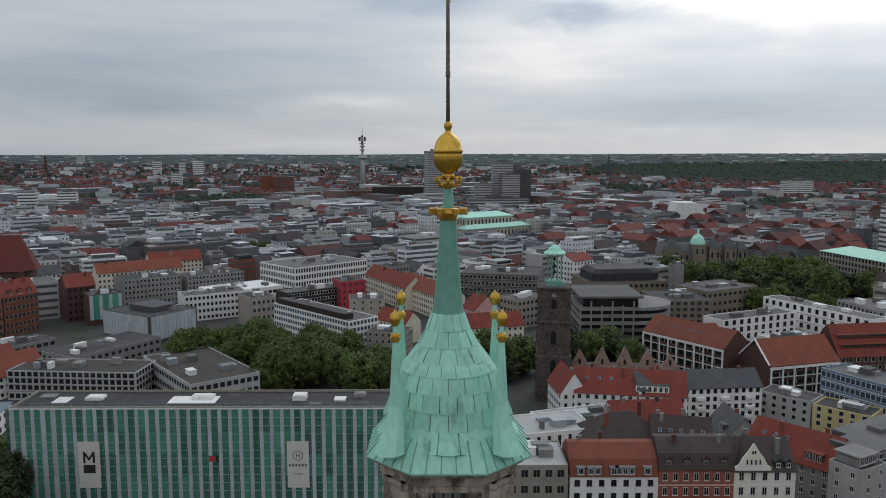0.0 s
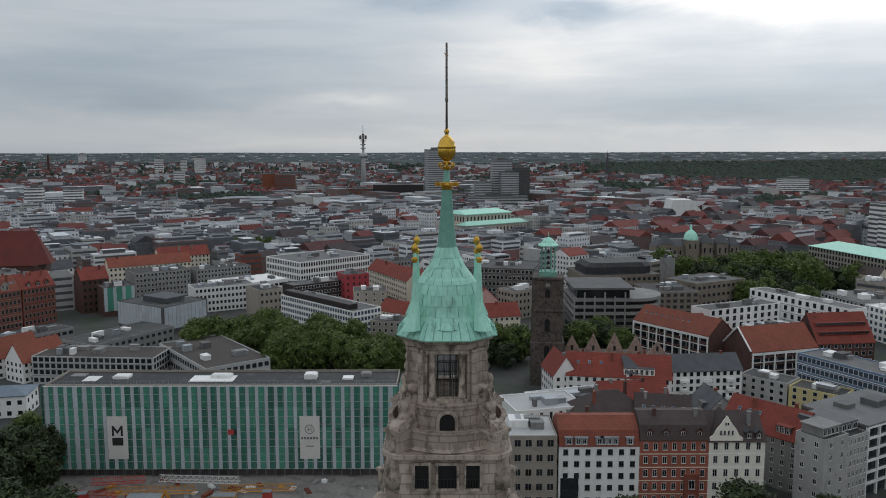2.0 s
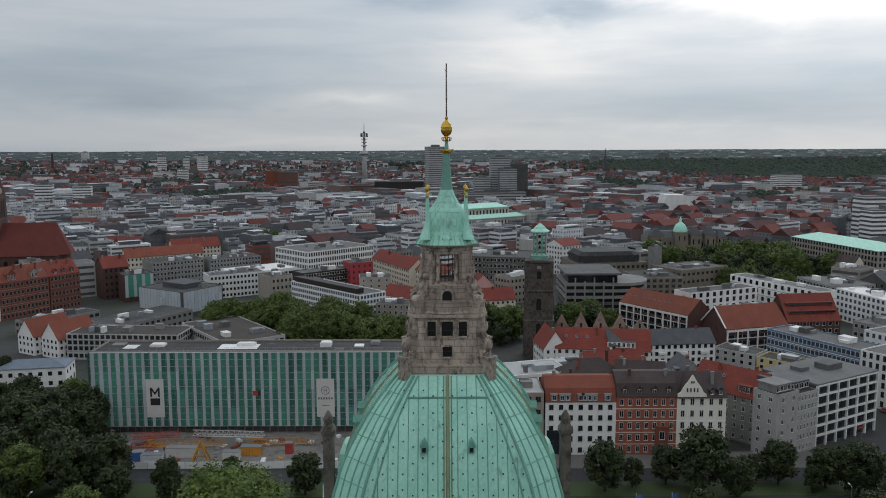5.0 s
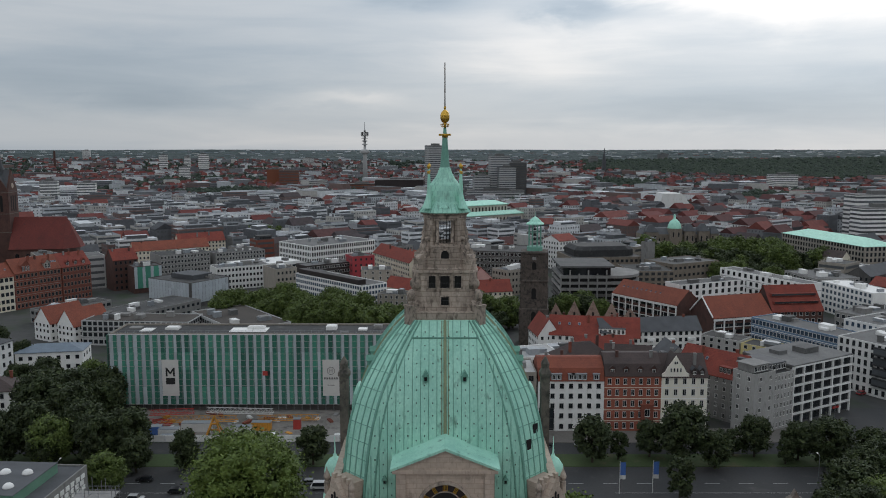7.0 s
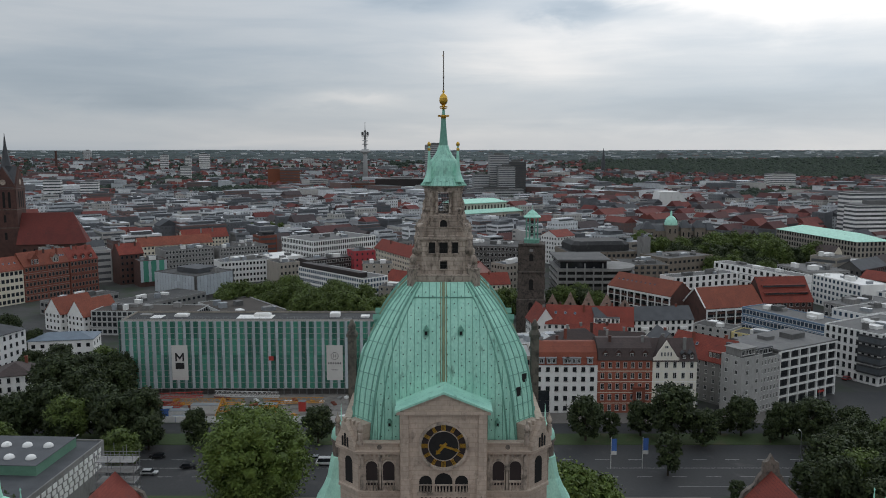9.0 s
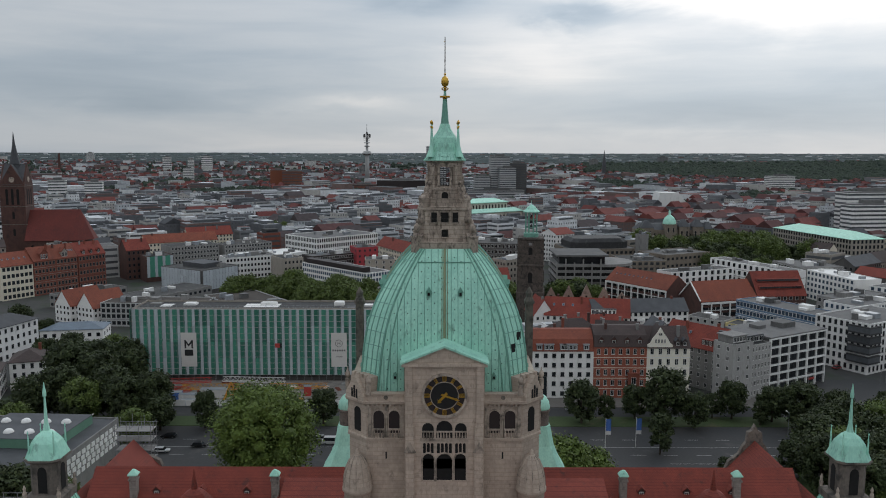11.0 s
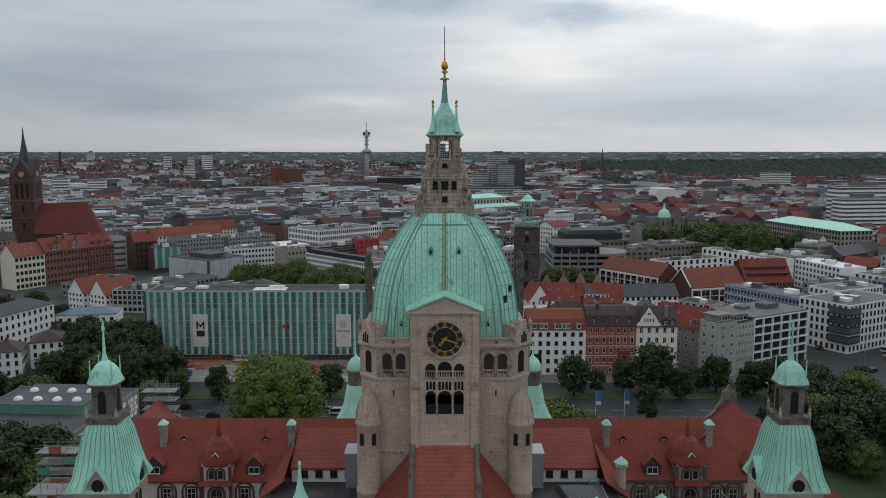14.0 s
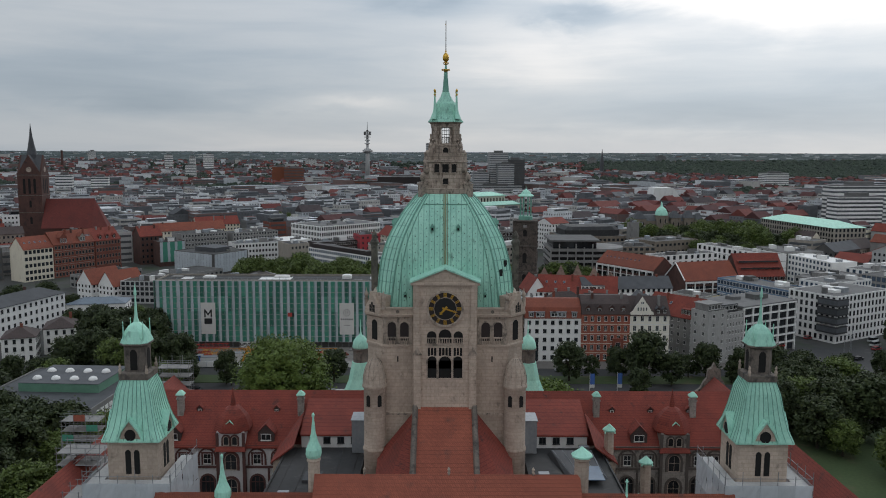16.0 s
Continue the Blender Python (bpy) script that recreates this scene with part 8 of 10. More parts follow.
for sgn, rz in ((0, 0), (1, 90)):
    for i in range(14):
        for f in range(4):
            bm = bmesh.new() if (i, f, rz) == (0, 0, 0) else None
            if bm:
                box(bm, -0.8, 0.8, -0.12, 0.05, 0, 1.1)
                part("lattice_tile", bm, WHITE, mu, "", False, pose(-15.5, -18.05, 5.6)).data.name = "lattice_tile"
                continue
            rm = Matrix.Rotation(radians(rz), 3, "Z")
            p = rm @ Vector((-15.5 + i * 2.35 + (f % 2) * 0.6, -(18.05 if rz == 0 else 17.05), 5.6 + f * 1.4))
            share("lattice_tile", bpy.data.meshes["lattice_tile"], mu, pose(*p, 0, 0, rz))

# ---- church of the old town ----
mk = thing("brick_church", pose(-302, 455, 0, 0, 0, 8), "dark red brick church with a tall spire and steep red roof", "church")
taken(-290, 460, 34)
taken(-260, 460, 24)
bm = bmesh.new()
box(bm, -8.2, 8.2, -8.2, 8.2, 0, 58)
for k in range(4):
    v = prism(bm, [(-8.2, 58), (8.2, 58), (0, 72)], -8.2, -7.0)
    bmesh.ops.transform(bm, matrix=Matrix.Rotation(k * math.pi / 2, 4, "Z"), verts=v)
tw = part("tower", bm, BRICK_DARK, mk)
bm = bmesh.new()
for k in range(2):
    v = prism(bm, [(-8.3, 58), (8.3, 58), (0, 72.2)], -7.0, 7.0)
    bmesh.ops.transform(bm, matrix=Matrix.Rotation(k * math.pi / 2, 4, "Z"), verts=v)
part("cross_roof", bm, SLATE, tw)
bm = bmesh.new()
loft(bm, [octagon(3.2, 1.3, 62), octagon(3.2, 1.3, 72), octagon(3.4, 1.4, 72.2), octagon(2.2, 0.9, 78), octagon(0.9, 0.4, 86), octagon(0.1, 0.05, 95)])
part("spire", bm, SLATE, tw)
for k in range(4):
    mk_ = Matrix.Rotation(k * math.pi / 2, 4, "Z")
    bm = bmesh.new()
    v = [w for r_ in tube(bm, (0, -8.35, 61.5), (0, -8.0, 61.5), 1.9, 20) for w in r_]
    bmesh.ops.transform(bm, matrix=mk_, verts=v)
    part("round_opening", bm, STONE_TRIM, tw)
    for x in (-3.6, 0, 3.6):
        bm = bmesh.new()
        v = prism(bm, arch(1.7, 44, 55), -8.3, -8.0)
        bmesh.ops.transform(bm, matrix=mk_ @ Matrix.Translation((x, 0, 0)), verts=v)
        part("sound_opening", bm, DARK, tw)
    for z in (30, 42.5, 56.8):
        bm = bmesh.new()
        box(bm, -8.35, 8.35, -8.4, -8.0, z, z + 0.4, mk_)
        part("string_course", bm, STONE_DARK, tw)
    for z in (34, 22):
        bm = bmesh.new()
        v = prism(bm, arch(1.6, z, z + 5), -8.3, -8.0)
        bmesh.ops.transform(bm, matrix=mk_, verts=v)
        part("lancet", bm, DARK, tw)
bm = bmesh.new()
box(bm, 8, 46, -13, 13, 0, 19)
part("nave", bm, BRICK_DARK, mk)
bm = bmesh.new()
loft(bm, [[(8, -14, 19), (43, -14, 19), (52, -5, 19), (52, 5, 19), (43, 14, 19), (8, 14, 19)], [(8, -0.2, 40), (41, -0.2, 40), (42, -0.1, 40), (42, 0.1, 40), (41, 0.2, 40), (8, 0.2, 40)]])
part("nave_roof", bm, TILE_CHURCH, mk, "steep red tiled nave roof")
for i in range(5):
    bm = bmesh.new()
    v = prism(bm, arch(2.4, 6, 16), -13.1, -12.8)
    bmesh.ops.translate(bm, vec=(13 + i * 7, 0, 0), verts=v)
    part("church_window", bm, GLASS, mk)

# ---- ruined church with copper lantern ----
ae = thing("ruined_church", pose(40.6, 261, 0, 0, 0, -8), "blackened ruined church tower with an open copper belfry", "church ruin")
taken(41, 261, 12)
taken(62, 268, 16)
taken(78, 268, 14)
bm = bmesh.new()
loft(bm, [octagon(6.4, 6.2, 0), octagon(6.4, 6.2, 17), octagon(6.0, 5.8, 17.4), octagon(5.9, 5.7, 29), octagon(6.3, 6.1, 29.3), octagon(6.3, 6.1, 29.9), octagon(5.6, 5.3, 30.2), octagon(5.5, 5.2, 41.2), octagon(6.0, 5.7, 41.6), octagon(6.0, 5.7, 42.3), octagon(4.4, 4.0, 42.5)])
tw = part("tower", bm, RUIN, ae)
for k in range(4):
    mk_ = Matrix.Rotation(k * math.pi / 2, 4, "Z")
    for z, w_, h_ in ((32.5, 1.9, 5.5), (21.5, 2.0, 5.0), (11, 2.0, 5.0)):
        bm = bmesh.new()
        off = 5.56 if z > 30 else (6.0 if z > 20 else 6.45)
        v = prism(bm, arch(w_, z, z + h_), -off, -off + 0.5)
        bmesh.ops.transform(bm, matrix=mk_, verts=v)
        ob = part("belfry_arch", bm, DARK, tw)
        bm = bmesh.new()
        o, i_ = arch(w_ + 1.0, z - 0.2, z + h_ + 0.5), arch(w_, z - 0.2, z + h_)
        va = [[bm.verts.new((x, y, zz)) for x, zz in pts] for pts, y in ((o, -off + 0.3), (o, -off - 0.25), (i_, -off - 0.25), (i_, -off + 0.3))]
        for a, b in zip(va, va[1:]):
            for q in range(1, len(o)):
                j = (q + 1) % len(o)
                bm.faces.new((a[q], a[j], b[j], b[q]))
        bmesh.ops.transform(bm, matrix=mk_, verts=bm.verts)
        part("arch_trim", bm, RUIN, ob)
    bm = bmesh.new()
    box(bm, -0.8, 0.8, -5.7, -5.4, 39.0, 40.2, mk_)
    part("clock_plate", bm, CONCRETE, tw)
    for s in (-1, 1):
        bm = bmesh.new()
        box(bm, s * 5.2 - 0.6, s * 5.2 + 0.6, -6.0, -5.2, 30, 41.5, mk_)
        part("pilaster", bm, RUIN, tw)
bm = bmesh.new()
loft(bm, [octagon(3.4, 1.9, 42.2), octagon(3.4, 1.9, 44.0), octagon(3.5, 2.0, 44.1), octagon(3.1, 1.8, 44.4)])
part("lantern_foot", bm, COPPER_SEAM, ae)
for k in range(8):
    a = k * math.pi / 4 + 0.39
    bm = bmesh.new()
    tube(bm, (2.75 * math.cos(a), 2.75 * math.sin(a), 44.2), (2.75 * math.cos(a), 2.75 * math.sin(a), 54.2), 0.3, 8)
    part("lantern_post", bm, COPPER_SEAM, ae)
bm = bmesh.new()
for z in (47, 50.5):
    for k in range(8):
        a, b = k * math.pi / 4 + 0.39, (k + 1) * math.pi / 4 + 0.39
        tube(bm, (2.75 * math.cos(a), 2.75 * math.sin(a), z), (2.75 * math.cos(b), 2.75 * math.sin(b), z), 0.12, 5)
part("lantern_ring", bm, COPPER_SEAM, ae)
for z, r_ in ((49, 0.8), (47, 0.6), (51.5, 0.55)):
    bm = bmesh.new()
    turned(bm, [(r_, z), (r_ * 0.8, z + 0.5), (r_ * 0.5, z + 1.1), (0.1, z + 1.3)], 12)
    part("bell", bm, IRON, ae, "", True)
bm = bmesh.new()
loft(bm, [octagon(3.8, 1.6, 54.0), octagon(3.9, 1.6, 54.4), octagon(2.6, 1.1, 55.3), octagon(2.0, 0.85, 56.2), octagon(1.0, 0.4, 57.0), octagon(0.1, 0.05, 57.6), octagon(0.06, 0.03, 59.5)])
part("lantern_roof", bm, COPPER, ae)
ng = thing("ruined_nave", pose(66, 263, 0, 0, 0, -4), "roofless church nave with a row of pointed stone gables", "church ruin")
for i in range(5):
    bm = bmesh.new()
    x = -15.5 + i * 8.2
    hh = (19.0, 20.0, 20.5, 19.5, 17.0)[i]
    prism(bm, [(x - 4.0, 0), (x + 4.0, 0), (x + 4.0, 11.5), (x, hh), (x - 4.0, 11.5)], -5, -4)
    ob = part("gable", bm, PINKSTONE, ng)
    bm = bmesh.new()
    v = prism(bm, arch(0.9, 13.2, 15.2), -5.05, -4.8)
    bmesh.ops.translate(bm, vec=(x, 0, 0), verts=v)
    part("gable_opening", bm, DARK, ob)
bm = bmesh.new()
box(bm, -19.5, 21.5, -4, 10, 0, 10)
part("nave_wall", bm, RUIN, ng)

# ---- opera house ----
op = thing("opera_house", pose(38, 775, 0, 0, 0, 36), "pale stone opera house under green copper roofs", "opera house")
taken(38, 775, 48)
taken(296, 915, 28)
taken(322, 920, 24)
taken(26, 728, 30)
taken(62, 742, 28)
taken(-4, 745, 22)
bm = bmesh.new()
box(bm, -40, 40, -28, 20, 0, 15.5)
box(bm, -30, 30, -14, 22, 15, 25)
part("wall", bm, BEIGE_PALE, op)
for z, a, b, c, d in ((15.5, -41, 41, -29, -14), (25, -31, 31, -15, 23)):
    bm = bmesh.new()
    loft(bm, [[(a, c, z), (b, c, z), (b, d, z), (a, d, z)], [(a, c, z + 0.6), (b, c, z + 0.6), (b, d, z + 0.6), (a, d, z + 0.6)], [(a + 6, (c + d) / 2 - 0.3, z + 4), (b - 6, (c + d) / 2 - 0.3, z + 4), (b - 6, (c + d) / 2 + 0.3, z + 4), (a + 6, (c + d) / 2 + 0.3, z + 4)]])
    part("roof", bm, COPPER, op)
for i in range(13):
    window(op, -27 + i * 4.5, -14, 18, 0, 2.0, 5.2, "stone", True, (1, 1))
for i in range(17):
    window(op, -37 + i * 4.6, -28, 8, 0, 2.0, 5.0, "stone", True, (1, 1))
for i in range(7):
    window(op, -30, -11 + i * 4.6, 18, -90, 2.0, 5.2, "stone", True, (1, 1))
# ---- domed museum ----
dm = thing("domed_museum", pose(196, 585, 0), "stone museum with a small green copper dome", "museum")
taken(196, 590, 40)
taken(196, 545, 24)
taken(222, 552, 18)
taken(170, 550, 18)
bm = bmesh.new()
box(bm, -28, 34, -4, 16, 0, 14)
box(bm, -5, 5, -8, 4, 0, 19)
part("wall", bm, BROWNSTONE, dm)
for px, w_, h_ in ((12, 4.5, 17), (24, 4.5, 17), (-20, 5.5, 16), (33, 3.5, 15)):
    bm = bmesh.new()
    box(bm, px - w_, px + w_, -7, 5, 0, h_)
    pv = part("pavilion", bm, BROWNSTONE, dm)
    bm = bmesh.new()
    loft(bm, [[(px - w_ - 0.4, -7.4, h_), (px + w_ + 0.4, -7.4, h_), (px + w_ + 0.4, 5.4, h_), (px - w_ - 0.4, 5.4, h_)], [(px - 1.5, -2, h_ + 6), (px + 1.5, -2, h_ + 6), (px + 1.5, 0, h_ + 6), (px - 1.5, 0, h_ + 6)]])
    part("pavilion_roof", bm, SLATE, pv)
    for q in (-0.5, 0.5):
        window(pv, px + q * w_, -7, 8.5, 0, 1.7, 5, "stone", True, (1, 1))
bm = bmesh.new()
loft(bm, [[(-28, -4, 14), (34, -4, 14), (34, 16, 14), (-28, 16, 14)], [(-24, 4, 19), (30, 4, 19), (30, 8, 19), (-24, 8, 19)]])
part("roof", bm, SLATE, dm)
bm = bmesh.new()
turned(bm, [(5.6, 19), (5.6, 19.6), (5.2, 22), (4.0, 24.6), (2.0, 26.4), (0.9, 27), (0.9, 29.5), (0.1, 31.5)], 20, 0, -2)
part("dome", bm, COPPER, dm, "", True)
for i in range(14):
    window(dm, -26 + i * 4.4, -4, 7, 0, 1.6, 4.2, "stone", True, (1, 1))
    window(dm, -26 + i * 4.4, -4, 2, 0, 1.4, 2.6, "stone", False, (1, 1))
window(dm, -2.2, -8, 12, 0, 1.6, 4.5, "stone", True, (1, 1))
window(dm, 2.2, -8, 12, 0, 1.6, 4.5, "stone", True, (1, 1))
# ---- white sail-like hall ----
sl = thing("white_hall", pose(300, 955, 0), "white hall with a leaning sail-like roof", "hall")
taken(300, 955, 40)
bm = bmesh.new()
prism(bm, [(-22, 0), (28, 0), (28, 4), (8, 27), (-16, 27)], -14, 18)
part("shell", bm, WHITE, sl)

# ---- far landmarks ----
def tower_block(x, y, w, d, rot, h, label, wall, floors, band=DULLGLASS, base=0.0):
    t = thing("tower_block", pose(x, y, base, 0, 0, rot), label, "tower block")
    taken(x, y, 0.5 * (w + d))
    bm = bmesh.new()
    box(bm, -w / 2, w / 2, -d / 2, d / 2, 0, h)
    part("wall", bm, wall, t)
    bm = bmesh.new()
    box(bm, -w / 2 - 0.2, w / 2 + 0.2, -d / 2 - 0.2, d / 2 + 0.2, h, h + 0.8)
    box(bm, -w / 5, w / 4, -d / 5, d / 5, h + 0.8, h + 4)
    part("roof", bm, GRAVEL, t)
    for f in range(floors):
        bm = bmesh.new()
        z = h * (f + 0.3) / floors
        box(bm, -w / 2 - 0.12, w / 2 + 0.12, -d / 2 - 0.12, d / 2 + 0.12, z, z + h / floors * 0.45)
        part("window_band", bm, band, t)
    return t


taken(-82, 1375, 40)
taken(-30, 1385, 30)
taken(-140, 1390, 35)
tower_block(-14, 1330, 30, 22, 20, 88, "tall grey high-rise with pale bands and dark windows", PALE, 24)
tower_block(88, 1170, 30, 18, 8, 72, "grey high-rise office tower with bands", PALE, 20)
tower_block(99, 1156, 26, 18, 8, 54, "lower grey office tower wing", PALE, 16)
tower_block(117, 1190, 30, 18, 8, 61, "dark office tower with window bands", CONCRETE_DARK, 16)
tower_block(60, 1160, 24, 18, 8, 41, "low grey office slab with bands", PALE, 11)
tower_block(80, 1135, 88, 16, 8, 20, "long flat office slab at the foot of towers", PALE, 5)
t = tower_block(-345, 1560, 32, 20, 10, 40, "orange brick tower block, windowless side", ORANGEBRICK, 1, ORANGEBRICK)
tower_block(-314, 1550, 40, 20, 10, 38, "brown glazed tower block with bands", ORANGEBRICK, 12)
tower_block(-82, 1450, 92, 60, 0, 24, "large dark brown flat hall with a pale roof", BROWNCLAD, 3, BROWNCLAD)
tower_block(-158, 1460, 62, 20, 5, 15, "orange brick slab under the mast", ORANGEBRICK, 5)
tower_block(372, 588, 44, 16, 8, 36, "white high-rise slab with dark bands", WHITE, 10)
tower_block(400, 640, 60, 18, 8, 44, "white banded office slab behind", WHITE, 11)
tower_block(640, 1420, 46, 30, 10, 34, "white stepped residential tower", WHITE, 10)
for x, y, w, h_ in ((-900, 2500, 26, 52), (-860, 2620, 20, 44), (-770, 2500, 34, 56), (-500, 2900, 40, 30), (-1500, 3300, 30, 40), (560, 2900, 30, 36), (-240, 2300, 30, 34), (900, 3200, 40, 34), (-640, 1900, 26, 36), (-560, 1050, 22, 38), (-520, 1080, 24, 34)):
    tower_block(x, y, w, 18, 15, h_, "far pale high-rise block above the roofs", WHITE if x < -300 else CONCRETE, 9, DULLGLASS, terrain(x, y))
tv = thing("telecom_tower", pose(-179, 1762, 0), "slim concrete telecom tower with round platforms", "telecom tower")
taken(-179, 1762, 20)
bm = bmesh.new()
turned(bm, [(6, 0), (4.6, 60), (4.2, 76), (3.2, 76.2), (2.6, 108), (1.0, 120), (0.6, 141)], 20)
part("shaft", bm, PALE, tv, "", True)
for prof_ in ([(4.4, 68), (8, 71), (12, 72.5), (12, 75.5), (9, 76), (8, 79), (4, 79.5)], [(3, 89), (6.5, 90), (6.5, 91.5), (3, 92)], [(2.8, 97), (6.5, 98), (6.5, 99.5), (2.8, 100)]):
    bm = bmesh.new()
    turned(bm, prof_, 24)
    part("platform", bm, PALE, tv)
bm = bmesh.new()
turned(bm, [(2.4, 100), (2.4, 122), (1.6, 123)], 16)
part("head", bm, CONCRETE_DARK, tv)
for z in (104, 107.5, 111, 114.5, 118):
    bm = bmesh.new()
    turned(bm, [(2.4, z), (7.5, z + 0.2), (7.5, z + 1.0), (2.4, z + 1.2)], 20)
    part("antenna_deck", bm, CONCRETE, tv)
for k in range(8):
    a = k * math.pi / 4
    bm = bmesh.new()
    tube(bm, (7.6 * math.cos(a), 7.6 * math.sin(a), 110.5), (7.6 * math.cos(a), 7.6 * math.sin(a), 118.5), 1.3, 8)
    part("antenna_drum", bm, CONCRETE_DARK if k % 2 else PALE, tv)
ch = thing("factory_chimney", pose(-1245, 2490, 0), "tall dark brick factory chimney", "chimney")
bm = bmesh.new()
turned(bm, [(4.5, 0), (3.2, 68), (3.6, 69), (3.6, 71)], 16)
part("stack", bm, BRICK_DARK, ch)
st = thing("far_church", pose(480, 2300, 0), "far church with slim spire", "church")
bm = bmesh.new()
loft(bm, [octagon(5, 4, 0), octagon(5, 4, 40), octagon(0.2, 0.1, 82)])
part("spire", bm, SLATE, st)

# ---- the town beyond: houses of the middle distance ----
CROT = 36.0
crng = random.Random(21)
GROVES = [(-70, 291, 49), (205, 470, 56), (74, 308, 16), (24, 288, 17), (-172, 628, 26), (118, 865, 20), (255, 505, 26), (194, 418, 32)]
FAR_GROVES = [(372, 905, 30), (450, 890, 38), (300, 985, 22), (525, 862, 34), (-600, 1745, 75), (-330, 1330, 40), (-640, 1330, 60), (240, 1290, 45), (560, 1240, 50), (-120, 1210, 30), (690, 1330, 60)]


def free(x, y, r):
    for a, b, q in TAKEN:
        if (x - a) ** 2 + (y - b) ** 2 < (q + r) ** 2:
            return False
    for a, b, q in GROVES + FAR_GROVES:
        if (x - a) ** 2 + (y - b) ** 2 < (q + r) ** 2:
            return False
    return True


MIDWALLS = [WHITE, PALE, CREAM, CONCRETE, WHITE, PALE, WHITE, CONCRETE_PALE, BEIGE, BRICK, CONCRETE_DARK]
GREYROOF = [BITUMEN, GRAVEL, BITUMEN, ZINC, SLATE, GRAVEL, PALE]


def town_house(x, y, w, d, rot, h, wall, flat, roofmat, ridge, rng):
    """A plain town house far off: walls, roof, and its small windows as one fine relief."""
    root = thing("town_house", pose(x, y, 0, 0, 0, rot), ("flat-roofed " if flat else "pitched-roof ") + "town house of the inner city", "house", "inner city houses")
    bm = bmesh.new()
    if flat:
        loft(bm, [[(x_ * (w / 2 - i_), y_ * (d / 2 - i_), z_) for x_, y_ in ((-1, -1), (1, -1), (1, 1), (-1, 1))] for i_, z_ in ((0, 0), (0, h + 0.6), (0.35, h + 0.6), (0.35, h - 0.1))])
    else:
        v = prism(bm, [(-d / 2, 0), (d / 2, 0), (d / 2, h), (0, h + ridge), (-d / 2, h)], -w / 2, w / 2)
        bmesh.ops.rotate(bm, verts=v, cent=(0, 0, 0), matrix=Matrix.Rotation(radians(90), 3, "Z"))
    part("wall", bm, wall, root)
    bm = bmesh.new()
    if flat:
        box(bm, -w / 2 + 0.4, w / 2 - 0.4, -d / 2 + 0.4, d / 2 - 0.4, h, h + 0.2)
    else:
        dz = ridge / (d / 2) * 0.4
        v = prism(bm, [(-d / 2 - 0.4, h - dz), (0, h + ridge), (d / 2 + 0.4, h - dz), (d / 2 + 0.4, h - dz + 0.25), (0, h + ridge + 0.3), (-d / 2 - 0.4, h - dz + 0.25)], -w / 2 - 0.2, w / 2 + 0.2)
        bmesh.ops.rotate(bm, verts=v, cent=(0, 0, 0), matrix=Matrix.Rotation(radians(90), 3, "Z"))
    part("roof", bm, roofmat, root)
    if flat:
        if rng.random() < 0.55:
            tw_, td_, tx_ = w * rng.uniform(0.35, 0.8), d * rng.uniform(0.4, 0.7), rng.uniform(-0.1, 0.1) * w
            bm = bmesh.new()
            box(bm, tx_ - tw_ / 2, tx_ + tw_ / 2, -td_ / 2, td_ / 2, h + 0.2, h + 3.0)
            top_ = part("top_storey", bm, rng.choice([WHITE, PALE, SLATE, ZINC]), root)
            bm = bmesh.new()
            box(bm, tx_ - tw_ / 2 + 0.5, tx_ + tw_ / 2 - 0.5, -td_ / 2 - 0.05, td_ / 2 + 0.05, h + 1.0, h + 2.4)
            part("glazing", bm, GLASS, top_)
            bm = bmesh.new()
            box(bm, tx_ - tw_ / 2 - 0.4, tx_ + tw_ / 2 + 0.4, -td_ / 2 - 0.4, td_ / 2 + 0.4, h + 3.0, h + 3.25)
            part("top_roof", bm, rng.choice(GREYROOF), top_)
        for k in range(rng.randint(2, 5)):
            bw, bd, bh = rng.uniform(1.5, w * 0.3), rng.uniform(1.5, d * 0.35), rng.uniform(0.8, 3.0)
            bx, by = rng.uniform(-w / 2 + bw, w / 2 - bw) * 0.8, rng.uniform(-d / 2 + bd, d / 2 - bd) * 0.7
            bm = bmesh.new()
            box(bm, bx - bw / 2, bx + bw / 2, by - bd / 2, by + bd / 2, h + 0.2, h + bh)
            part("roof_unit", bm, rng.choice([ZINC, WHITE, GRAVEL, CONCRETE]), root)
    vs, fs = [], []
    n = max(3, int(h / 3.4))
    band_ = flat and rng.random() < 0.55
    for rz, off, span in ((0, d / 2, w), (90, w / 2, d), (-90, w / 2, d)):
        c, s = math.cos(radians(rz)), math.sin(radians(rz))
        k = 1 if band_ else max(2, int(span / 2.7))
        ww = span / 2 - 0.7 if band_ else 0.58
        for f in range(n):
            for i in range(k):
                xx = (i - (k - 1) / 2) * (span - 0.8) / k
                z = h * (f + 0.28) / n
                o = len(vs)
                for dx, dz in ((-ww, 0), (ww, 0), (ww, 1.6), (-ww, 1.6)):
                    lx, ly = xx + dx, -off - 0.05
                    vs.append((lx * c - ly * s, lx * s + ly * c, z + dz))
                fs.append((o, o + 1, o + 2, o + 3))
    quick("glazing", vs, fs, DULLGLASS if band_ else GLASS, root, "stuff")


# ---- the town to the horizon, and its woods ----
class Heap:
    def __init__(self):
        self.v, self.f = [], []

    def add(self, vs, fs):
        o = len(self.v)
        self.v += vs
        self.f += [tuple(o + i for i in f) for f in fs]


walls, roofs, redroofs, woods, glass = Heap(), Heap(), Heap(), Heap(), Heap()
BOXF = [(0, 1, 5, 4), (1, 2, 6, 5), (2, 3, 7, 6), (3, 0, 4, 7)]


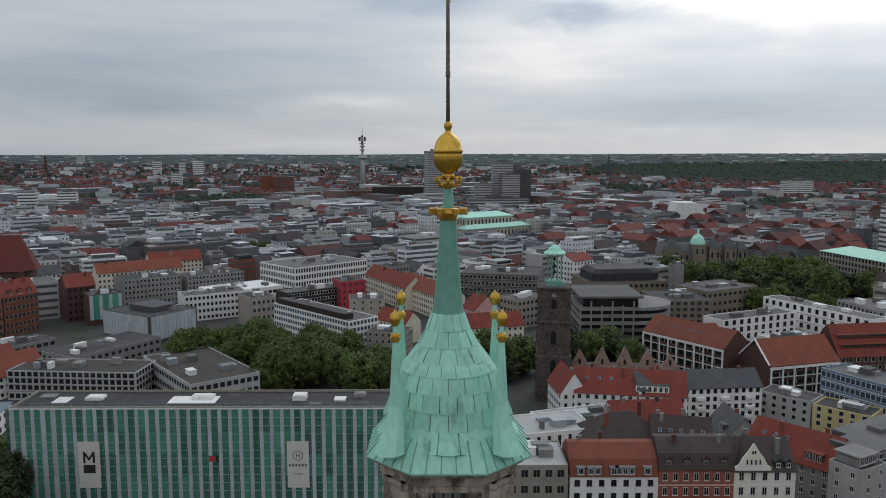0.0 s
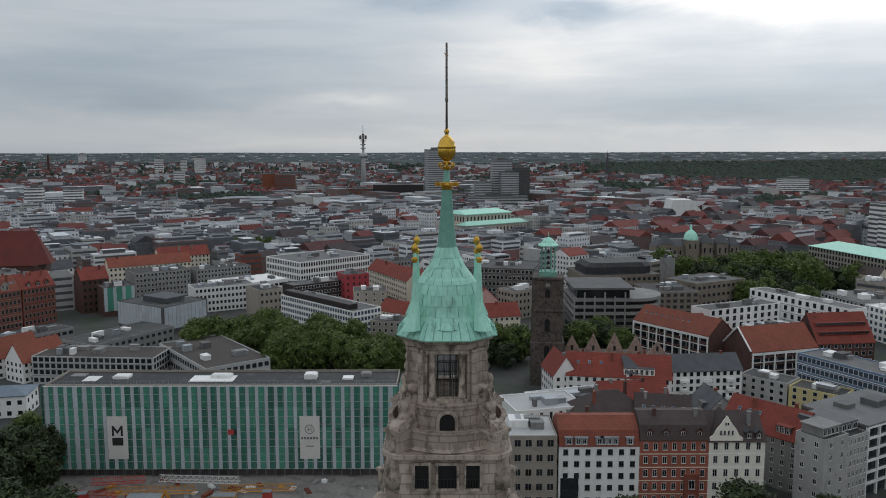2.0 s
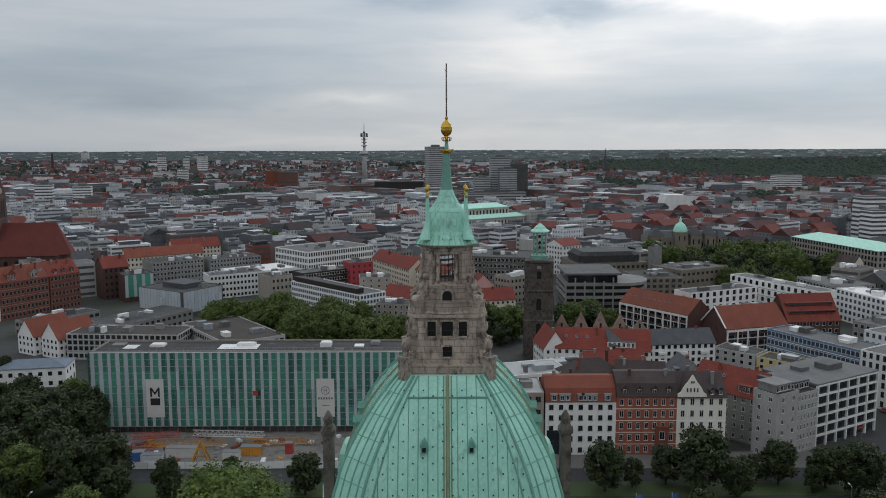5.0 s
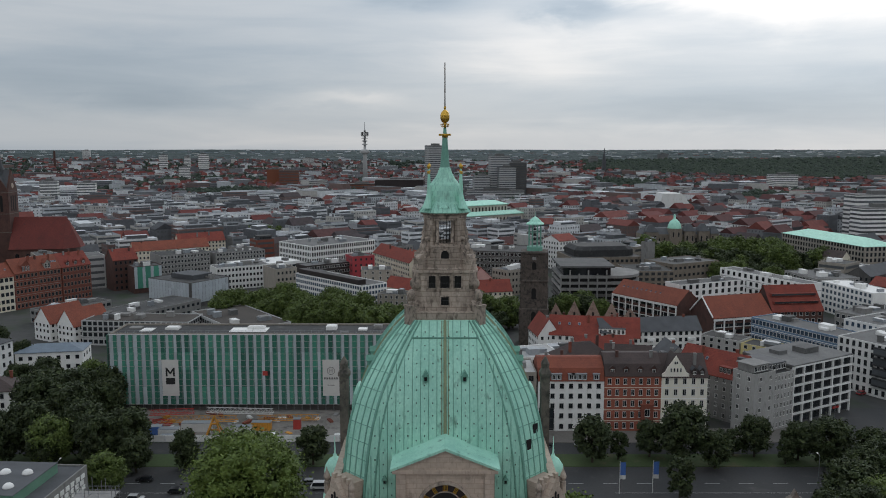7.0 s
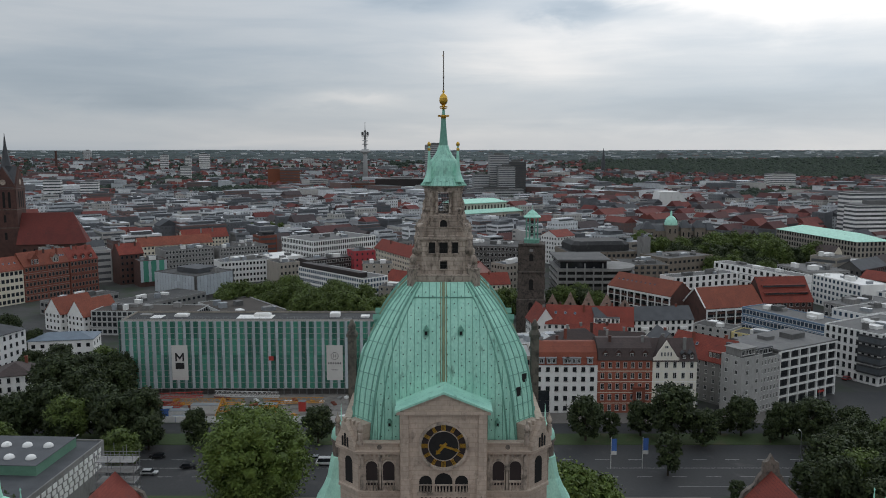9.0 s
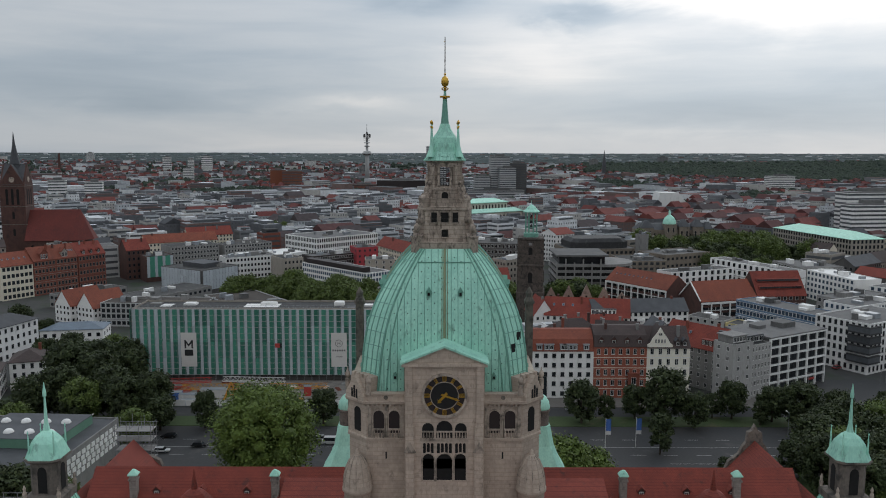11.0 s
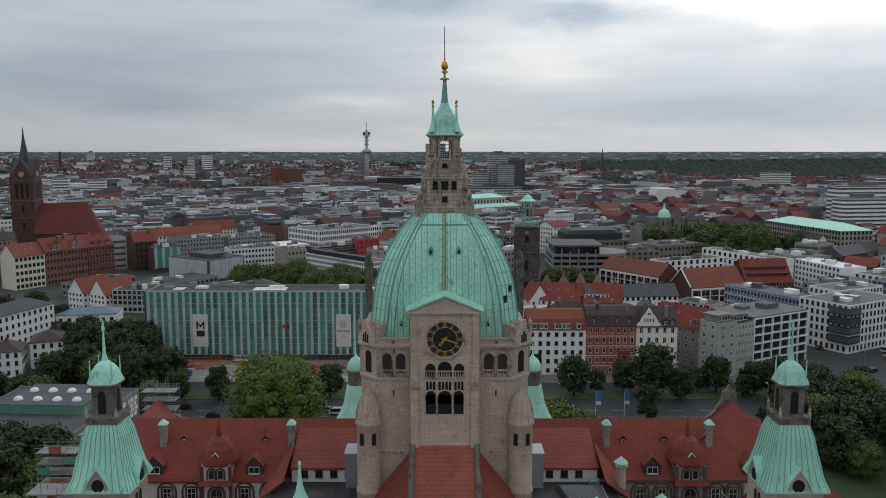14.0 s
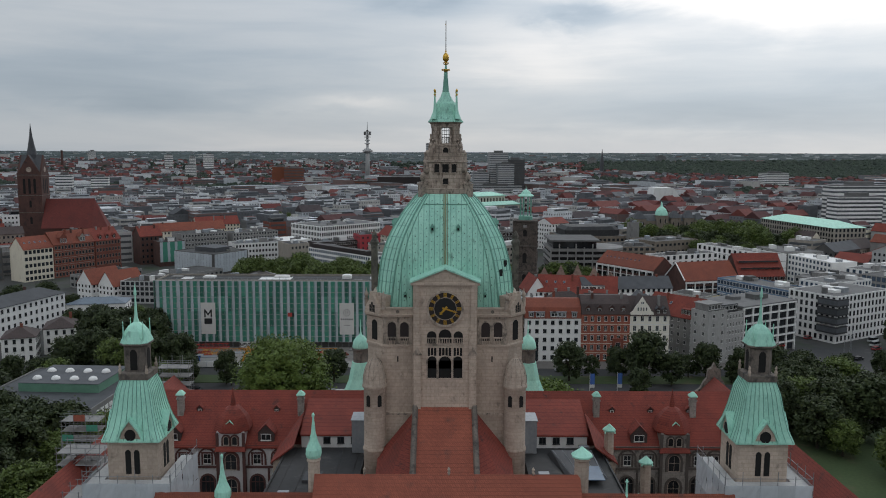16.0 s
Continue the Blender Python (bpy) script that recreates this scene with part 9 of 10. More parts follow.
def forest(x, y):
    return x > 0.14 * y + 120 and 1900 < y < 3150 and noise.noise(Vector((x / 700, y / 700, 3))) > -0.55 and x > 0.14 * y + 120 + max(0, (2500 - y)) * 0.75


def clump(x, y, s, z=0.0):
    rng = crng
    for q in range(3):
        px_, py_, pz_ = x + rng.uniform(-0.5, 0.5) * s, y + rng.uniform(-0.5, 0.5) * s, z + s * rng.uniform(0.4, 0.75)
        r = s * rng.uniform(0.35, 0.55)
        n = 7
        vs = [(px_, py_, pz_ + r)]
        for lvl, k in ((0.55, 0.75), (-0.1, 1.0), (-0.8, 0.7)):
            vs += [(px_ + r * k * rng.uniform(0.75, 1.2) * math.cos(2 * math.pi * i / n + lvl), py_ + r * k * rng.uniform(0.75, 1.2) * math.sin(2 * math.pi * i / n + lvl), pz_ + r * lvl * rng.uniform(0.8, 1.15)) for i in range(n)]
        fs = [(0, 1 + i, 1 + (i + 1) % n) for i in range(n)]
        for l_ in range(2):
            fs += [(1 + l_ * n + i, 1 + (l_ + 1) * n + i, 1 + (l_ + 1) * n + (i + 1) % n, 1 + l_ * n + (i + 1) % n) for i in range(n)]
        woods.add(vs, fs)




def far_house(x, y, w, d, rot, h, wall, flat, roofmat, ridge, rng):
    """The same house, past the ones that can be told apart, put on the heaps of the town."""
    a = radians(rot)
    c, s = math.cos(a), math.sin(a)

    def at(lx, ly, lz):
        return (x + lx * c - ly * s, y + lx * s + ly * c, lz)

    q = ((-w / 2, -d / 2), (w / 2, -d / 2), (w / 2, d / 2), (-w / 2, d / 2))
    walls.add([at(*p, 0) for p in q] + [at(*p, h + (0.5 if flat else 0)) for p in q], BOXF)
    if flat:
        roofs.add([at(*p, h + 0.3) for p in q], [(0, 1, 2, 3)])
        if rng.random() < 0.55:
            tw_, td_ = w * rng.uniform(0.2, 0.42), d * rng.uniform(0.2, 0.36)
            t4 = ((-tw_, -td_), (tw_, -td_), (tw_, td_), (-tw_, td_))
            walls.add([at(*p, h) for p in t4] + [at(*p, h + 3) for p in t4], BOXF)
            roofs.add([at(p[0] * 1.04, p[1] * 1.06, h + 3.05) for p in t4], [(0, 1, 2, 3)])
            glass.add([at(-tw_ + 0.5, -td_ - 0.06, h + 1), at(tw_ - 0.5, -td_ - 0.06, h + 1), at(tw_ - 0.5, -td_ - 0.06, h + 2.4), at(-tw_ + 0.5, -td_ - 0.06, h + 2.4)], [(0, 1, 2, 3)])
        for k in range(rng.randint(2, 5)):
            bw, bd, bh = rng.uniform(1.5, w * 0.3), rng.uniform(1.5, d * 0.35), rng.uniform(0.8, 3.0)
            bx, by = rng.uniform(-w / 2 + bw, w / 2 - bw) * 0.8, rng.uniform(-d / 2 + bd, d / 2 - bd) * 0.7
            b4 = ((bx - bw / 2, by - bd / 2), (bx + bw / 2, by - bd / 2), (bx + bw / 2, by + bd / 2), (bx - bw / 2, by + bd / 2))
            walls.add([at(*p, h) for p in b4] + [at(*p, h + bh) for p in b4], BOXF + [(4, 5, 6, 7)])
    else:
        redroofs.add([at(-w / 2 - 0.3, -d / 2 - 0.4, h - 0.3), at(w / 2 + 0.3, -d / 2 - 0.4, h - 0.3), at(w / 2 + 0.3, 0, h + ridge), at(-w / 2 - 0.3, 0, h + ridge), at(w / 2 + 0.3, d / 2 + 0.4, h - 0.3), at(-w / 2 - 0.3, d / 2 + 0.4, h - 0.3)], [(0, 1, 2, 3), (3, 2, 4, 5), (0, 3, 5), (1, 4, 2)])
    n = max(3, int(h / 3.4))
    band_ = rng.random() < (0.6 if flat else 0.2)
    for rz, off, span in ((0, d / 2, w), (90, w / 2, d), (-90, w / 2, d), (180, d / 2, w)):
        c2, s2 = math.cos(radians(rz)), math.sin(radians(rz))
        if (-math.cos(a + radians(rz))) * 1.0 > 0.2:
            continue
        k = 1 if band_ else max(2, int(span / 2.9))
        ww = span / 2 - 0.7 if band_ else 0.55
        for f in range(n):
            z = h * (f + 0.28) / n
            for i in range(k):
                xx = (i - (k - 1) / 2) * (span - 0.8) / k
                glass.add([at((xx + dx) * c2 + (off + 0.05) * s2, (xx + dx) * s2 - (off + 0.05) * c2, z + dz) for dx, dz in ((-ww, 0), (ww, 0), (ww, 1.5), (-ww, 1.5))], [(0, 1, 2, 3)])


made = 0
ca, sa = math.cos(radians(CROT)), math.sin(radians(CROT))
for u in range(-16, 26):
    for v in range(-2, 26):
        bu, bv = u * 62.0, v * 58.0 - 40
        for (ox, oy, w, d, rot) in ((-15, -20, 26, 14, 0), (13, -20, 24, 15, 0), (-24, 2, 22, 13, 90), (24, 4, 24, 13, 90), (-8, 21, 30, 13, 0), (20, 24, 20, 12, 0), (0, 2, 16, 14, 0)):
            lx, ly = bu + ox + crng.uniform(-2, 2), bv + oy + crng.uniform(-2, 2)
            x, y = lx * ca - ly * sa, lx * sa + ly * ca
            w2, d2 = w * crng.uniform(0.7, 1.15), d * crng.uniform(0.8, 1.25)
            if crng.random() < 0.16:
                w2, d2 = w2 * 1.6, d2 * 1.35
            r1, r2, r3, r4 = crng.random(), crng.random(), crng.random(), crng.random()
            if y < 236 or y > 1010 or abs(x) > 0.60 * (y + 140) + 25 or not free(x, y, 0.33 * (w2 + d2)):
                continue
            if r4 < 0.06 or (x < -150 and y < 330) or (y < 335 and -100 < x < 20):
                continue
            flatp = 0.82 if x < 0.18 * y + 40 else 0.35
            flat = r1 < flatp
            hh = 9.5 + 11 * r2 ** 1.4 + (2.5 if flat else 0)
            near = y < 520
            (town_house if near else far_house)(x, y, w2, d2, CROT + rot + crng.uniform(-3, 3), hh, crng.choice(MIDWALLS), flat, crng.choice(GREYROOF) if flat else crng.choice([TILE, TILE, TILE_ORANGE, TILE_BROWN, SLATE]), 3.5 + 2.5 * r3, crng)
            made += 1

y = 1010.0
while y < 3250:
    step = 14 + (y - 1000) * 0.0072
    x = -0.60 * (y + 150)
    while x < 0.60 * (y + 150):
        x += step * crng.uniform(0.85, 1.7)
        yy = y + crng.uniform(-0.5, 0.5) * step
        if forest(x, yy):
            continue
        z = terrain(x, yy)
        nz = noise.noise(Vector((x / 260, yy / 260, 7)))
        if nz > 0.24 or crng.random() < 0.20 + 0.16 * (yy > 1700):
            clump(x, yy, crng.uniform(8, 13), z)
            continue
        if not free(x, yy, 10):
            continue
        big_ = crng.random() < (0.16 if yy < 1500 else 0.07)
        w, d, h_ = (crng.uniform(28, 60), crng.uniform(16, 30), crng.uniform(9, 22)) if big_ else (crng.uniform(9, 19), crng.uniform(8, 12), crng.uniform(7, 12.5))
        a = radians(CROT + crng.choice((0, 90)) + crng.uniform(-8, 8) + 40 * noise.noise(Vector((x / 600, yy / 600, 1))))
        c, s = math.cos(a), math.sin(a)

        def at(lx, ly, lz):
            return (x + lx * c - ly * s, yy + lx * s + ly * c, z + lz)

        base = [at(*p, -3) for p in ((-w / 2, -d / 2), (w / 2, -d / 2), (w / 2, d / 2), (-w / 2, d / 2))]
        top = [at(*p, h_) for p in ((-w / 2, -d / 2), (w / 2, -d / 2), (w / 2, d / 2), (-w / 2, d / 2))]
        walls.add(base + top, BOXF)
        if big_ or crng.random() < (0.62 if x < 100 and yy < 1500 else 0.14):
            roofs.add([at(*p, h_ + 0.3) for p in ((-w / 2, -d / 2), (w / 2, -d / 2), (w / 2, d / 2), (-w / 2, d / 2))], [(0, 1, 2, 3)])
        else:
            rg = crng.uniform(3.5, 6)
            redroofs.add([at(-w / 2 - 0.4, -d / 2 - 0.4, h_ - 0.3), at(w / 2 + 0.4, -d / 2 - 0.4, h_ - 0.3), at(w / 2, 0, h_ + rg), at(-w / 2, 0, h_ + rg), at(w / 2 + 0.4, d / 2 + 0.4, h_ - 0.3), at(-w / 2 - 0.4, d / 2 + 0.4, h_ - 0.3)], [(0, 1, 2, 3), (3, 2, 4, 5), (0, 3, 5), (1, 4, 2)])
        if yy < 2200:
            n = max(2, int(h_ / 3.3))
            for f in range(n):
                zz = h_ * (f + 0.3) / n
                glass.add([at(-w / 2 + 0.6, -d / 2 - 0.06, zz), at(w / 2 - 0.6, -d / 2 - 0.06, zz), at(w / 2 - 0.6, -d / 2 - 0.06, zz + 1.3), at(-w / 2 + 0.6, -d / 2 - 0.06, zz + 1.3)], [(0, 1, 2, 3)])
    y += step * 1.05
# long hedgerows, woods, villages and halls of the far country, one behind the other
def far_strip(heap, x, y, length, height, depth):
    n = max(5, int(length / 9))
    vs, fs = [], []
    for i in range(n + 1):
        xx = x - length / 2 + length * i / n
        z = terrain(xx, y)
        h_ = height * math.sin(math.pi * (0.06 + 0.88 * i / n)) ** 0.35 * crng.uniform(0.75, 1.1)
        vs += [(xx, y, z - 1), (xx, y + depth * 0.15, z + h_ * 0.8), (xx, y + depth * 0.5, z + h_), (xx, y + depth, z - 1)]
    for i in range(n):
        for q in range(3):
            a = i * 4 + q
            fs.append((a, a + 4, a + 5, a + 1))
    heap.add(vs, fs)


copses = Heap()
y = 3050.0
while y < 4760:
    x = -0.60 * (y + 150)
    while x < 0.60 * (y + 150):
        x += crng.uniform(30, 150)
        yy = y + crng.uniform(-20, 20)
        z = terrain(x, yy)
        far = (y - 3050) / 1700
        if crng.random() < 0.72:
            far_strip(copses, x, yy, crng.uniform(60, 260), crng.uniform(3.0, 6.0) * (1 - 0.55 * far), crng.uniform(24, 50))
        elif not forest(x, yy):
            w, h_ = crng.uniform(6, 30), crng.uniform(2.5, 6) * (1 - 0.3 * far)
            walls.add([(x - w / 2, yy, z - 2), (x + w / 2, yy, z - 2), (x + w / 2, yy + 14, z - 2), (x - w / 2, yy + 14, z - 2), (x - w / 2, yy, z + h_), (x + w / 2, yy, z + h_), (x + w / 2, yy + 14, z + h_), (x - w / 2, yy + 14, z + h_)], BOXF + [(4, 5, 6, 7)])
    y += 40
# the large wood at the edge of town
y = 1900.0
while y < 3150:
    st_ = 10 + (y - 2000) * 0.010
    x = 0.14 * y + 60
    while x < 0.62 * (y + 150):
        x += st_ * crng.uniform(0.8, 1.2)
        if forest(x, y):
            clump(x, y + crng.uniform(-5, 5), crng.uniform(13, 18) + (y - 2000) * 0.003, terrain(x, y) - 2)
    y += st_ * 1.5
for gx, gy, gr_ in FAR_GROVES:
    for i in range(int(gr_ * gr_ * 0.020)):
        a, q = crng.uniform(0, 2 * math.pi), math.sqrt(crng.random()) * gr_
        clump(gx + 1.3 * q * math.cos(a), gy + q * math.sin(a), crng.uniform(8, 13))
tagged(quick("far_walls", walls.v, walls.f, CITYWALL), "walls of the town running to the horizon", "town", kind="stuff")
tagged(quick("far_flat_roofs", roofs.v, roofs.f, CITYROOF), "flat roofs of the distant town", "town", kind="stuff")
tagged(quick("far_red_roofs", redroofs.v, redroofs.f, CITYROOF_RED), "red pitched roofs of the distant town", "town", kind="stuff")
tagged(quick("far_glazing", glass.v, glass.f, DULLGLASS), "window rows of the distant town", "town", kind="stuff")
tagged(quick("far_copses", copses.v, copses.f, COPSE), "low hedges and copses of the far plain, haze painted in", "woods", kind="stuff")
tagged(quick("far_woods", woods.v, woods.f, FOREST), "dark tree clumps and city forest far off", "woods", kind="stuff")

# ---- trees ----
trng = random.Random(11)
BIGTREE = tree_kind(15, 24, 10.6, LEAF_LIGHT, "huge round fresh-green tree beside the town hall", 34000, 260, 0.36, 0.03)
BIGTREE.matrix_basis = pose(-44.5, 80, 0) @ Matrix.Diagonal((1.13, 1.13, 1.04, 1))
plant(4, 26, 62, 1.25, trng)
plant(4, 33, 66, 1.0, trng)
for x, y, k, s in ((42.5, 125, 1, 1.25), (50, 128, 2, 0.9), (66, 124, 0, 1.35), (60, 129, 1, 1.1), (76, 121, 1, 1.05), (83, 130, 2, 0.9), (88, 128, 1, 1.1), (101, 127, 1, 1.15), (95, 124, 2, 0.8), (108, 122, 0, 1.1), (60, 100, 2, 1.25), (116, 116, 0, 1.0), (124, 108, 0, 1.05), (112, 106, 0, 1.1), (120, 100, 3, 1.2), (104, 100, 0, 1.1), (97, 92, 0, 1.2), (110, 90, 0, 1.25), (122, 86, 0, 1.2), (100, 80, 3, 1.1), (138, 132, 2, 0.9), (149, 128, 1, 0.9), (176, 170, 0, 1.1), (106, 46, 3, 0.9), (112, 30, 3, 1.0), (118, 16, 3, 0.9), (100, 60, 3, 0.8), (72, 84, 2, 0.7), (74, 40, 4, 0.6), (77, 30, 4, 0.6)):
    plant(k, x + trng.uniform(-1, 1), y + trng.uniform(-1, 1), s * 0.9, trng)
for x, y, k, s in ((-37, 122, 1, 1.15), (-72, 121, 1, 1.0), (-70, 118, 2, 0.7), (-59, 132, 2, 0.8), (-88, 125, 0, 1.2), (-95, 121, 0, 1.25), (-103, 127, 0, 1.3), (-108, 120, 3, 1.1), (-116, 128, 0, 1.35), (-123, 121, 0, 1.2), (-112, 142, 0, 1.5), (-124, 146, 0, 1.5), (-118, 156, 0, 1.4), (-140, 118, 0, 1.2), (-130, 112, 0, 1.2), (-118, 104, 3, 1.0), (-142, 100, 0, 1.3), (-132, 90, 0, 1.3), (-128, 76, 0, 1.3), (-136, 66, 0, 1.3), (-126, 58, 0, 1.2), (-112, 50, 0, 1.1), (-98, 50, 3, 1.0), (-90, 44, 3, 0.9), (-122, 42, 0, 1.2), (-108, 34, 0, 1.2), (-96, 26, 0, 1.1), (-86, 20, 3, 1.0), (-104, 14, 0, 1.2), (-92, 4, 0, 1.2), (-84, -8, 0, 1.0), (-78, 8, 3, 0.9), (-107, 153, 0, 1.25), (-121, 168, 0, 1.3), (-112, 168, 0, 1.2), (-123, 186, 3, 1.0), (-130, 160, 0, 1.3), (-108, 117, 1, 1.1), (-92, 125, 1, 1.15), (-84, 118, 1, 1.05), (-85, 101, 3, 0.9), (-150, 186, 1, 1.1), (-142, 190, 0, 1.1), (-170, 222, 1, 1.1), (-186, 232, 0, 1.2), (-196, 226, 0, 1.2), ):
    plant(k, x + trng.uniform(-1.5, 1.5), y + trng.uniform(-1.5, 1.5), s * (0.62 if -146 < x < -126 and 95 < y < 150 else 0.9), trng)
for x, y, k, s in ((-101, 53, 0, 1.25), (-111, 55, 0, 1.3), (-92, 52, 0, 1.15), (-120, 53, 0, 1.3), (-84, 54, 3, 0.9), (-97, 40, 0, 1.2)):
    plant(k, x, y, s, trng)
for x, y, k, s in ((91, 75, 0, 1.05), (103, 72, 0, 1.15), (97, 65, 0, 1.05), (112, 71, 0, 1.2), (88, 84, 2, 1.1), (120, 64, 0, 1.2)):
    plant(k, x, y, s, trng)
# groves among the houses
for gx, gy, gr_ in GROVES:
    n = int(gr_ * gr_ * 0.022) + 4
    for i in range(n):
        a, q = trng.uniform(0, 2 * math.pi), math.sqrt(trng.random()) * gr_
        dx, dy = q * math.cos(a), q * math.sin(a)
        if gr_ > 40:
            x, y = gx + dx * 1.05 + dy * 0.15, gy + dy * 0.62 - dx * 0.42
        else:
            x, y = gx + dx, gy + dy
        if all((x - a_) ** 2 + (y - b_) ** 2 > (q_ * 0.8) ** 2 for a_, b_, q_ in TAKEN):
            plant(5 if gx < 0 or i % 3 == 0 else 6, x, y, trng.uniform(1.0, 1.35) * (1.3 if gx == 205 else 1.0), trng)
# street trees of the inner town
for i in range(44):
    y = 240 + 760 * trng.random()
    x = trng.uniform(-0.58, 0.58) * (y + 140)
    if free(x, y, 2):
        plant(6, x, y, trng.uniform(0.6, 0.95), trng)

# ---- vehicles ----
def car(x, y, rot, paint, van=False, label="parked car"):
    c = thing("car", pose(x, y, 0.04, 0, 0, rot), label, "car", "cars on the street")
    L, W, H = (5.2, 2.0, 2.1) if van else (4.4, 1.8, 1.45)
    bm = bmesh.new()
    lo = 0.35
    mid = H * (0.5 if van else 0.58)
    body = [(-L / 2, lo), (L / 2, lo), (L / 2, mid * 0.9), (L / 2 - 0.15, mid), (-L / 2 + 0.1, mid), (-L / 2, mid * 0.9)]
    prism(bm, body, -W / 2, W / 2)
    bmesh.ops.bevel(bm, geom=bm.edges[:], offset=0.08, segments=2, affect="EDGES")
    part("body", bm, paint, c)
    bm = bmesh.new()
    cab = [(-L * 0.42, mid - 0.02), (L * (0.36 if van else 0.26), mid - 0.02), (L * (0.26 if van else 0.12), H - 0.05), (-L * 0.34, H - 0.05)]
    prism(bm, cab, -W * 0.44, W * 0.44)
    part("cabin_glass", bm, GLASS, c)
    bm = bmesh.new()
    box(bm, -L * 0.36, L * (0.27 if van else 0.13), -W * 0.44, W * 0.44, H - 0.07, H)
    part("car_roof", bm, paint, c)
    for sx in (-0.31, 0.31):
        for sy in (-1, 1):
            bm = bmesh.new()
            tube(bm, (sx * L, sy * (W / 2 - 0.2), 0.32), (sx * L, sy * (W / 2 + 0.02), 0.32), 0.32, 14)
            wl = part("wheel", bm, RUBBER, c)
            bm = bmesh.new()
            tube(bm, (sx * L, sy * (W / 2 + 0.02), 0.32), (sx * L, sy * (W / 2 + 0.035), 0.32), 0.19, 10)
            part("rim", bm, STEEL, wl)
    for sy in (-0.6, 0.6):
        bm = bmesh.new()
        box(bm, L / 2 - 0.02, L / 2 + 0.03, sy - 0.17, sy + 0.17, mid * 0.68, mid * 0.86)
        part("headlight", bm, FRAMEW, c)


for x, y, r, p, v, lb in ((-79.5, 112.4, 180, 1, False, "black car driving on the wide street"), (-68.5, 105.2, 0, 1, False, "black car on the wide street"), (-32, 107.6, 0, 0, True, "white van on the wide street"), (-36, 110.5, 180, 2, False, "silver car on the wide street"), (-77.6, 101, 0, 0, False, "white car on the wide street"), (174, 182, 30, 0, True, "white van parked at the crossing"), (171, 175, 30, 0, True, "white van parked at the crossing"), (168.3, 169, 30, 3, False, "red car parked at the crossing"), (153.6, 153.8, 30, 1, False, "black car at the crossing"), (150, 187, 30, 3, False, "red car parked before the houses"), (180, 178, 30, 1, False, "black car parked at the crossing"), (186, 182, 30, 2, False, "silver car parked at the crossing"), (178, 168, 30, 2, False, "silver car parked at the crossing"), (84.5, 160, 80, 0, True, "white van in the side street"), (87, 172, 70, 4, False, "blue car in the side street"), (-100, 136, 0, 2, False, "silver car by the building site"), (30, 137, 0, 1, False, "black car before the house row"), (41, 137, 0, 2, False, "silver car before the house row")):
    car(x, y, r, PAINTS[p], v, lb)

# ---- building site before the scaffolding ----
def truss(x, y, z, rot, ln, s, material, label):
    t = thing("crane_section", pose(x, y, z, 0, 0, rot), label, "crane part", "crane sections on the site")
    for a, b in ((-s, 0), (s, 0), (0, s * 1.7)):
        bm = bmesh.new()
        tube(bm, (-ln / 2, a, b), (ln / 2, a, b), 0.12, 5)
        part("chord", bm, material, t)
    n = int(ln / (s * 1.8))
    bm = bmesh.new()
    for i in range(n):
        x0, x1 = -ln / 2 + ln * i / n, -ln / 2 + ln * (i + 1) / n
        xm = (x0 + x1) / 2
        for p, q in (((x0, -s, 0), (xm, 0, s * 1.7)), ((xm, 0, s * 1.7), (x1, -s, 0)), ((x0, s, 0), (xm, 0, s * 1.7)), ((xm, 0, s * 1.7), (x1, s, 0)), ((x0, -s, 0), (x1, s, 0))):
            tube(bm, p, q, 0.06, 4)
    part("lattice", bm, material, t)


truss(-78, 156, 1.2, 2, 24, 1.0, CRANE, "yellow crane boom section lying on the site")
truss(-66, 160, 2.6, -4, 22, 0.9, FRAMEW, "white crane jib section lying on the site")
truss(-50, 158, 1.0, 3, 20, 0.9, CRANE, "yellow crane boom section lying on the site")
truss(-88, 160, 2.2, 8, 14, 0.9, SIGNRED, "red crane section lying on the site")
truss(-92, 154, 1.0, -6, 12, 0.9, SIGNRED, "red crane section lying on the site")
mc = thing("mobile_crane", pose(-70, 145, 0.2), "yellow mobile crane foot with struts", "crane")
for p, q in (((-2.5, -1.5, 0), (0, 0, 6.5)), ((2.5, -1.5, 0), (0, 0, 6.5)), ((-2.5, 1.5, 0), (0, 0, 6.5)), ((2.5, 1.5, 0), (0, 0, 6.5)), ((-2.5, -1.5, 0.3), (2.5, -1.5, 0.3)), ((-1.6, -1, 2.5), (1.6, -1, 2.5)), ((-1.0, -0.5, 4.2), (1.0, -0.5, 4.2))):
    bm = bmesh.new()
    tube(bm, p, q, 0.28, 6)
    part("strut", bm, CRANE, mc)


def container(x, y, rot, l, w, hh, material, label):
    c = thing("site_container", pose(x, y, 0.19, 0, 0, rot), label, "container", "containers on the site")
    bm = bmesh.new()
    box(bm, -l / 2, l / 2, -w / 2, w / 2, 0, hh)
    part("body", bm, material, c)
    bm = bmesh.new()
    box(bm, -l / 2 - 0.05, l / 2 + 0.05, -w / 2 - 0.05, w / 2 + 0.05, hh, hh + 0.12)
    part("lid", bm, ZINC, c)
    for i in range(int(l / 0.8)):
        bm = bmesh.new()
        xx = -l / 2 + 0.4 + i * 0.8
        box(bm, xx - 0.1, xx + 0.1, -w / 2 - 0.05, -w / 2, 0.1, hh - 0.1)
        part("rib", bm, material, c)


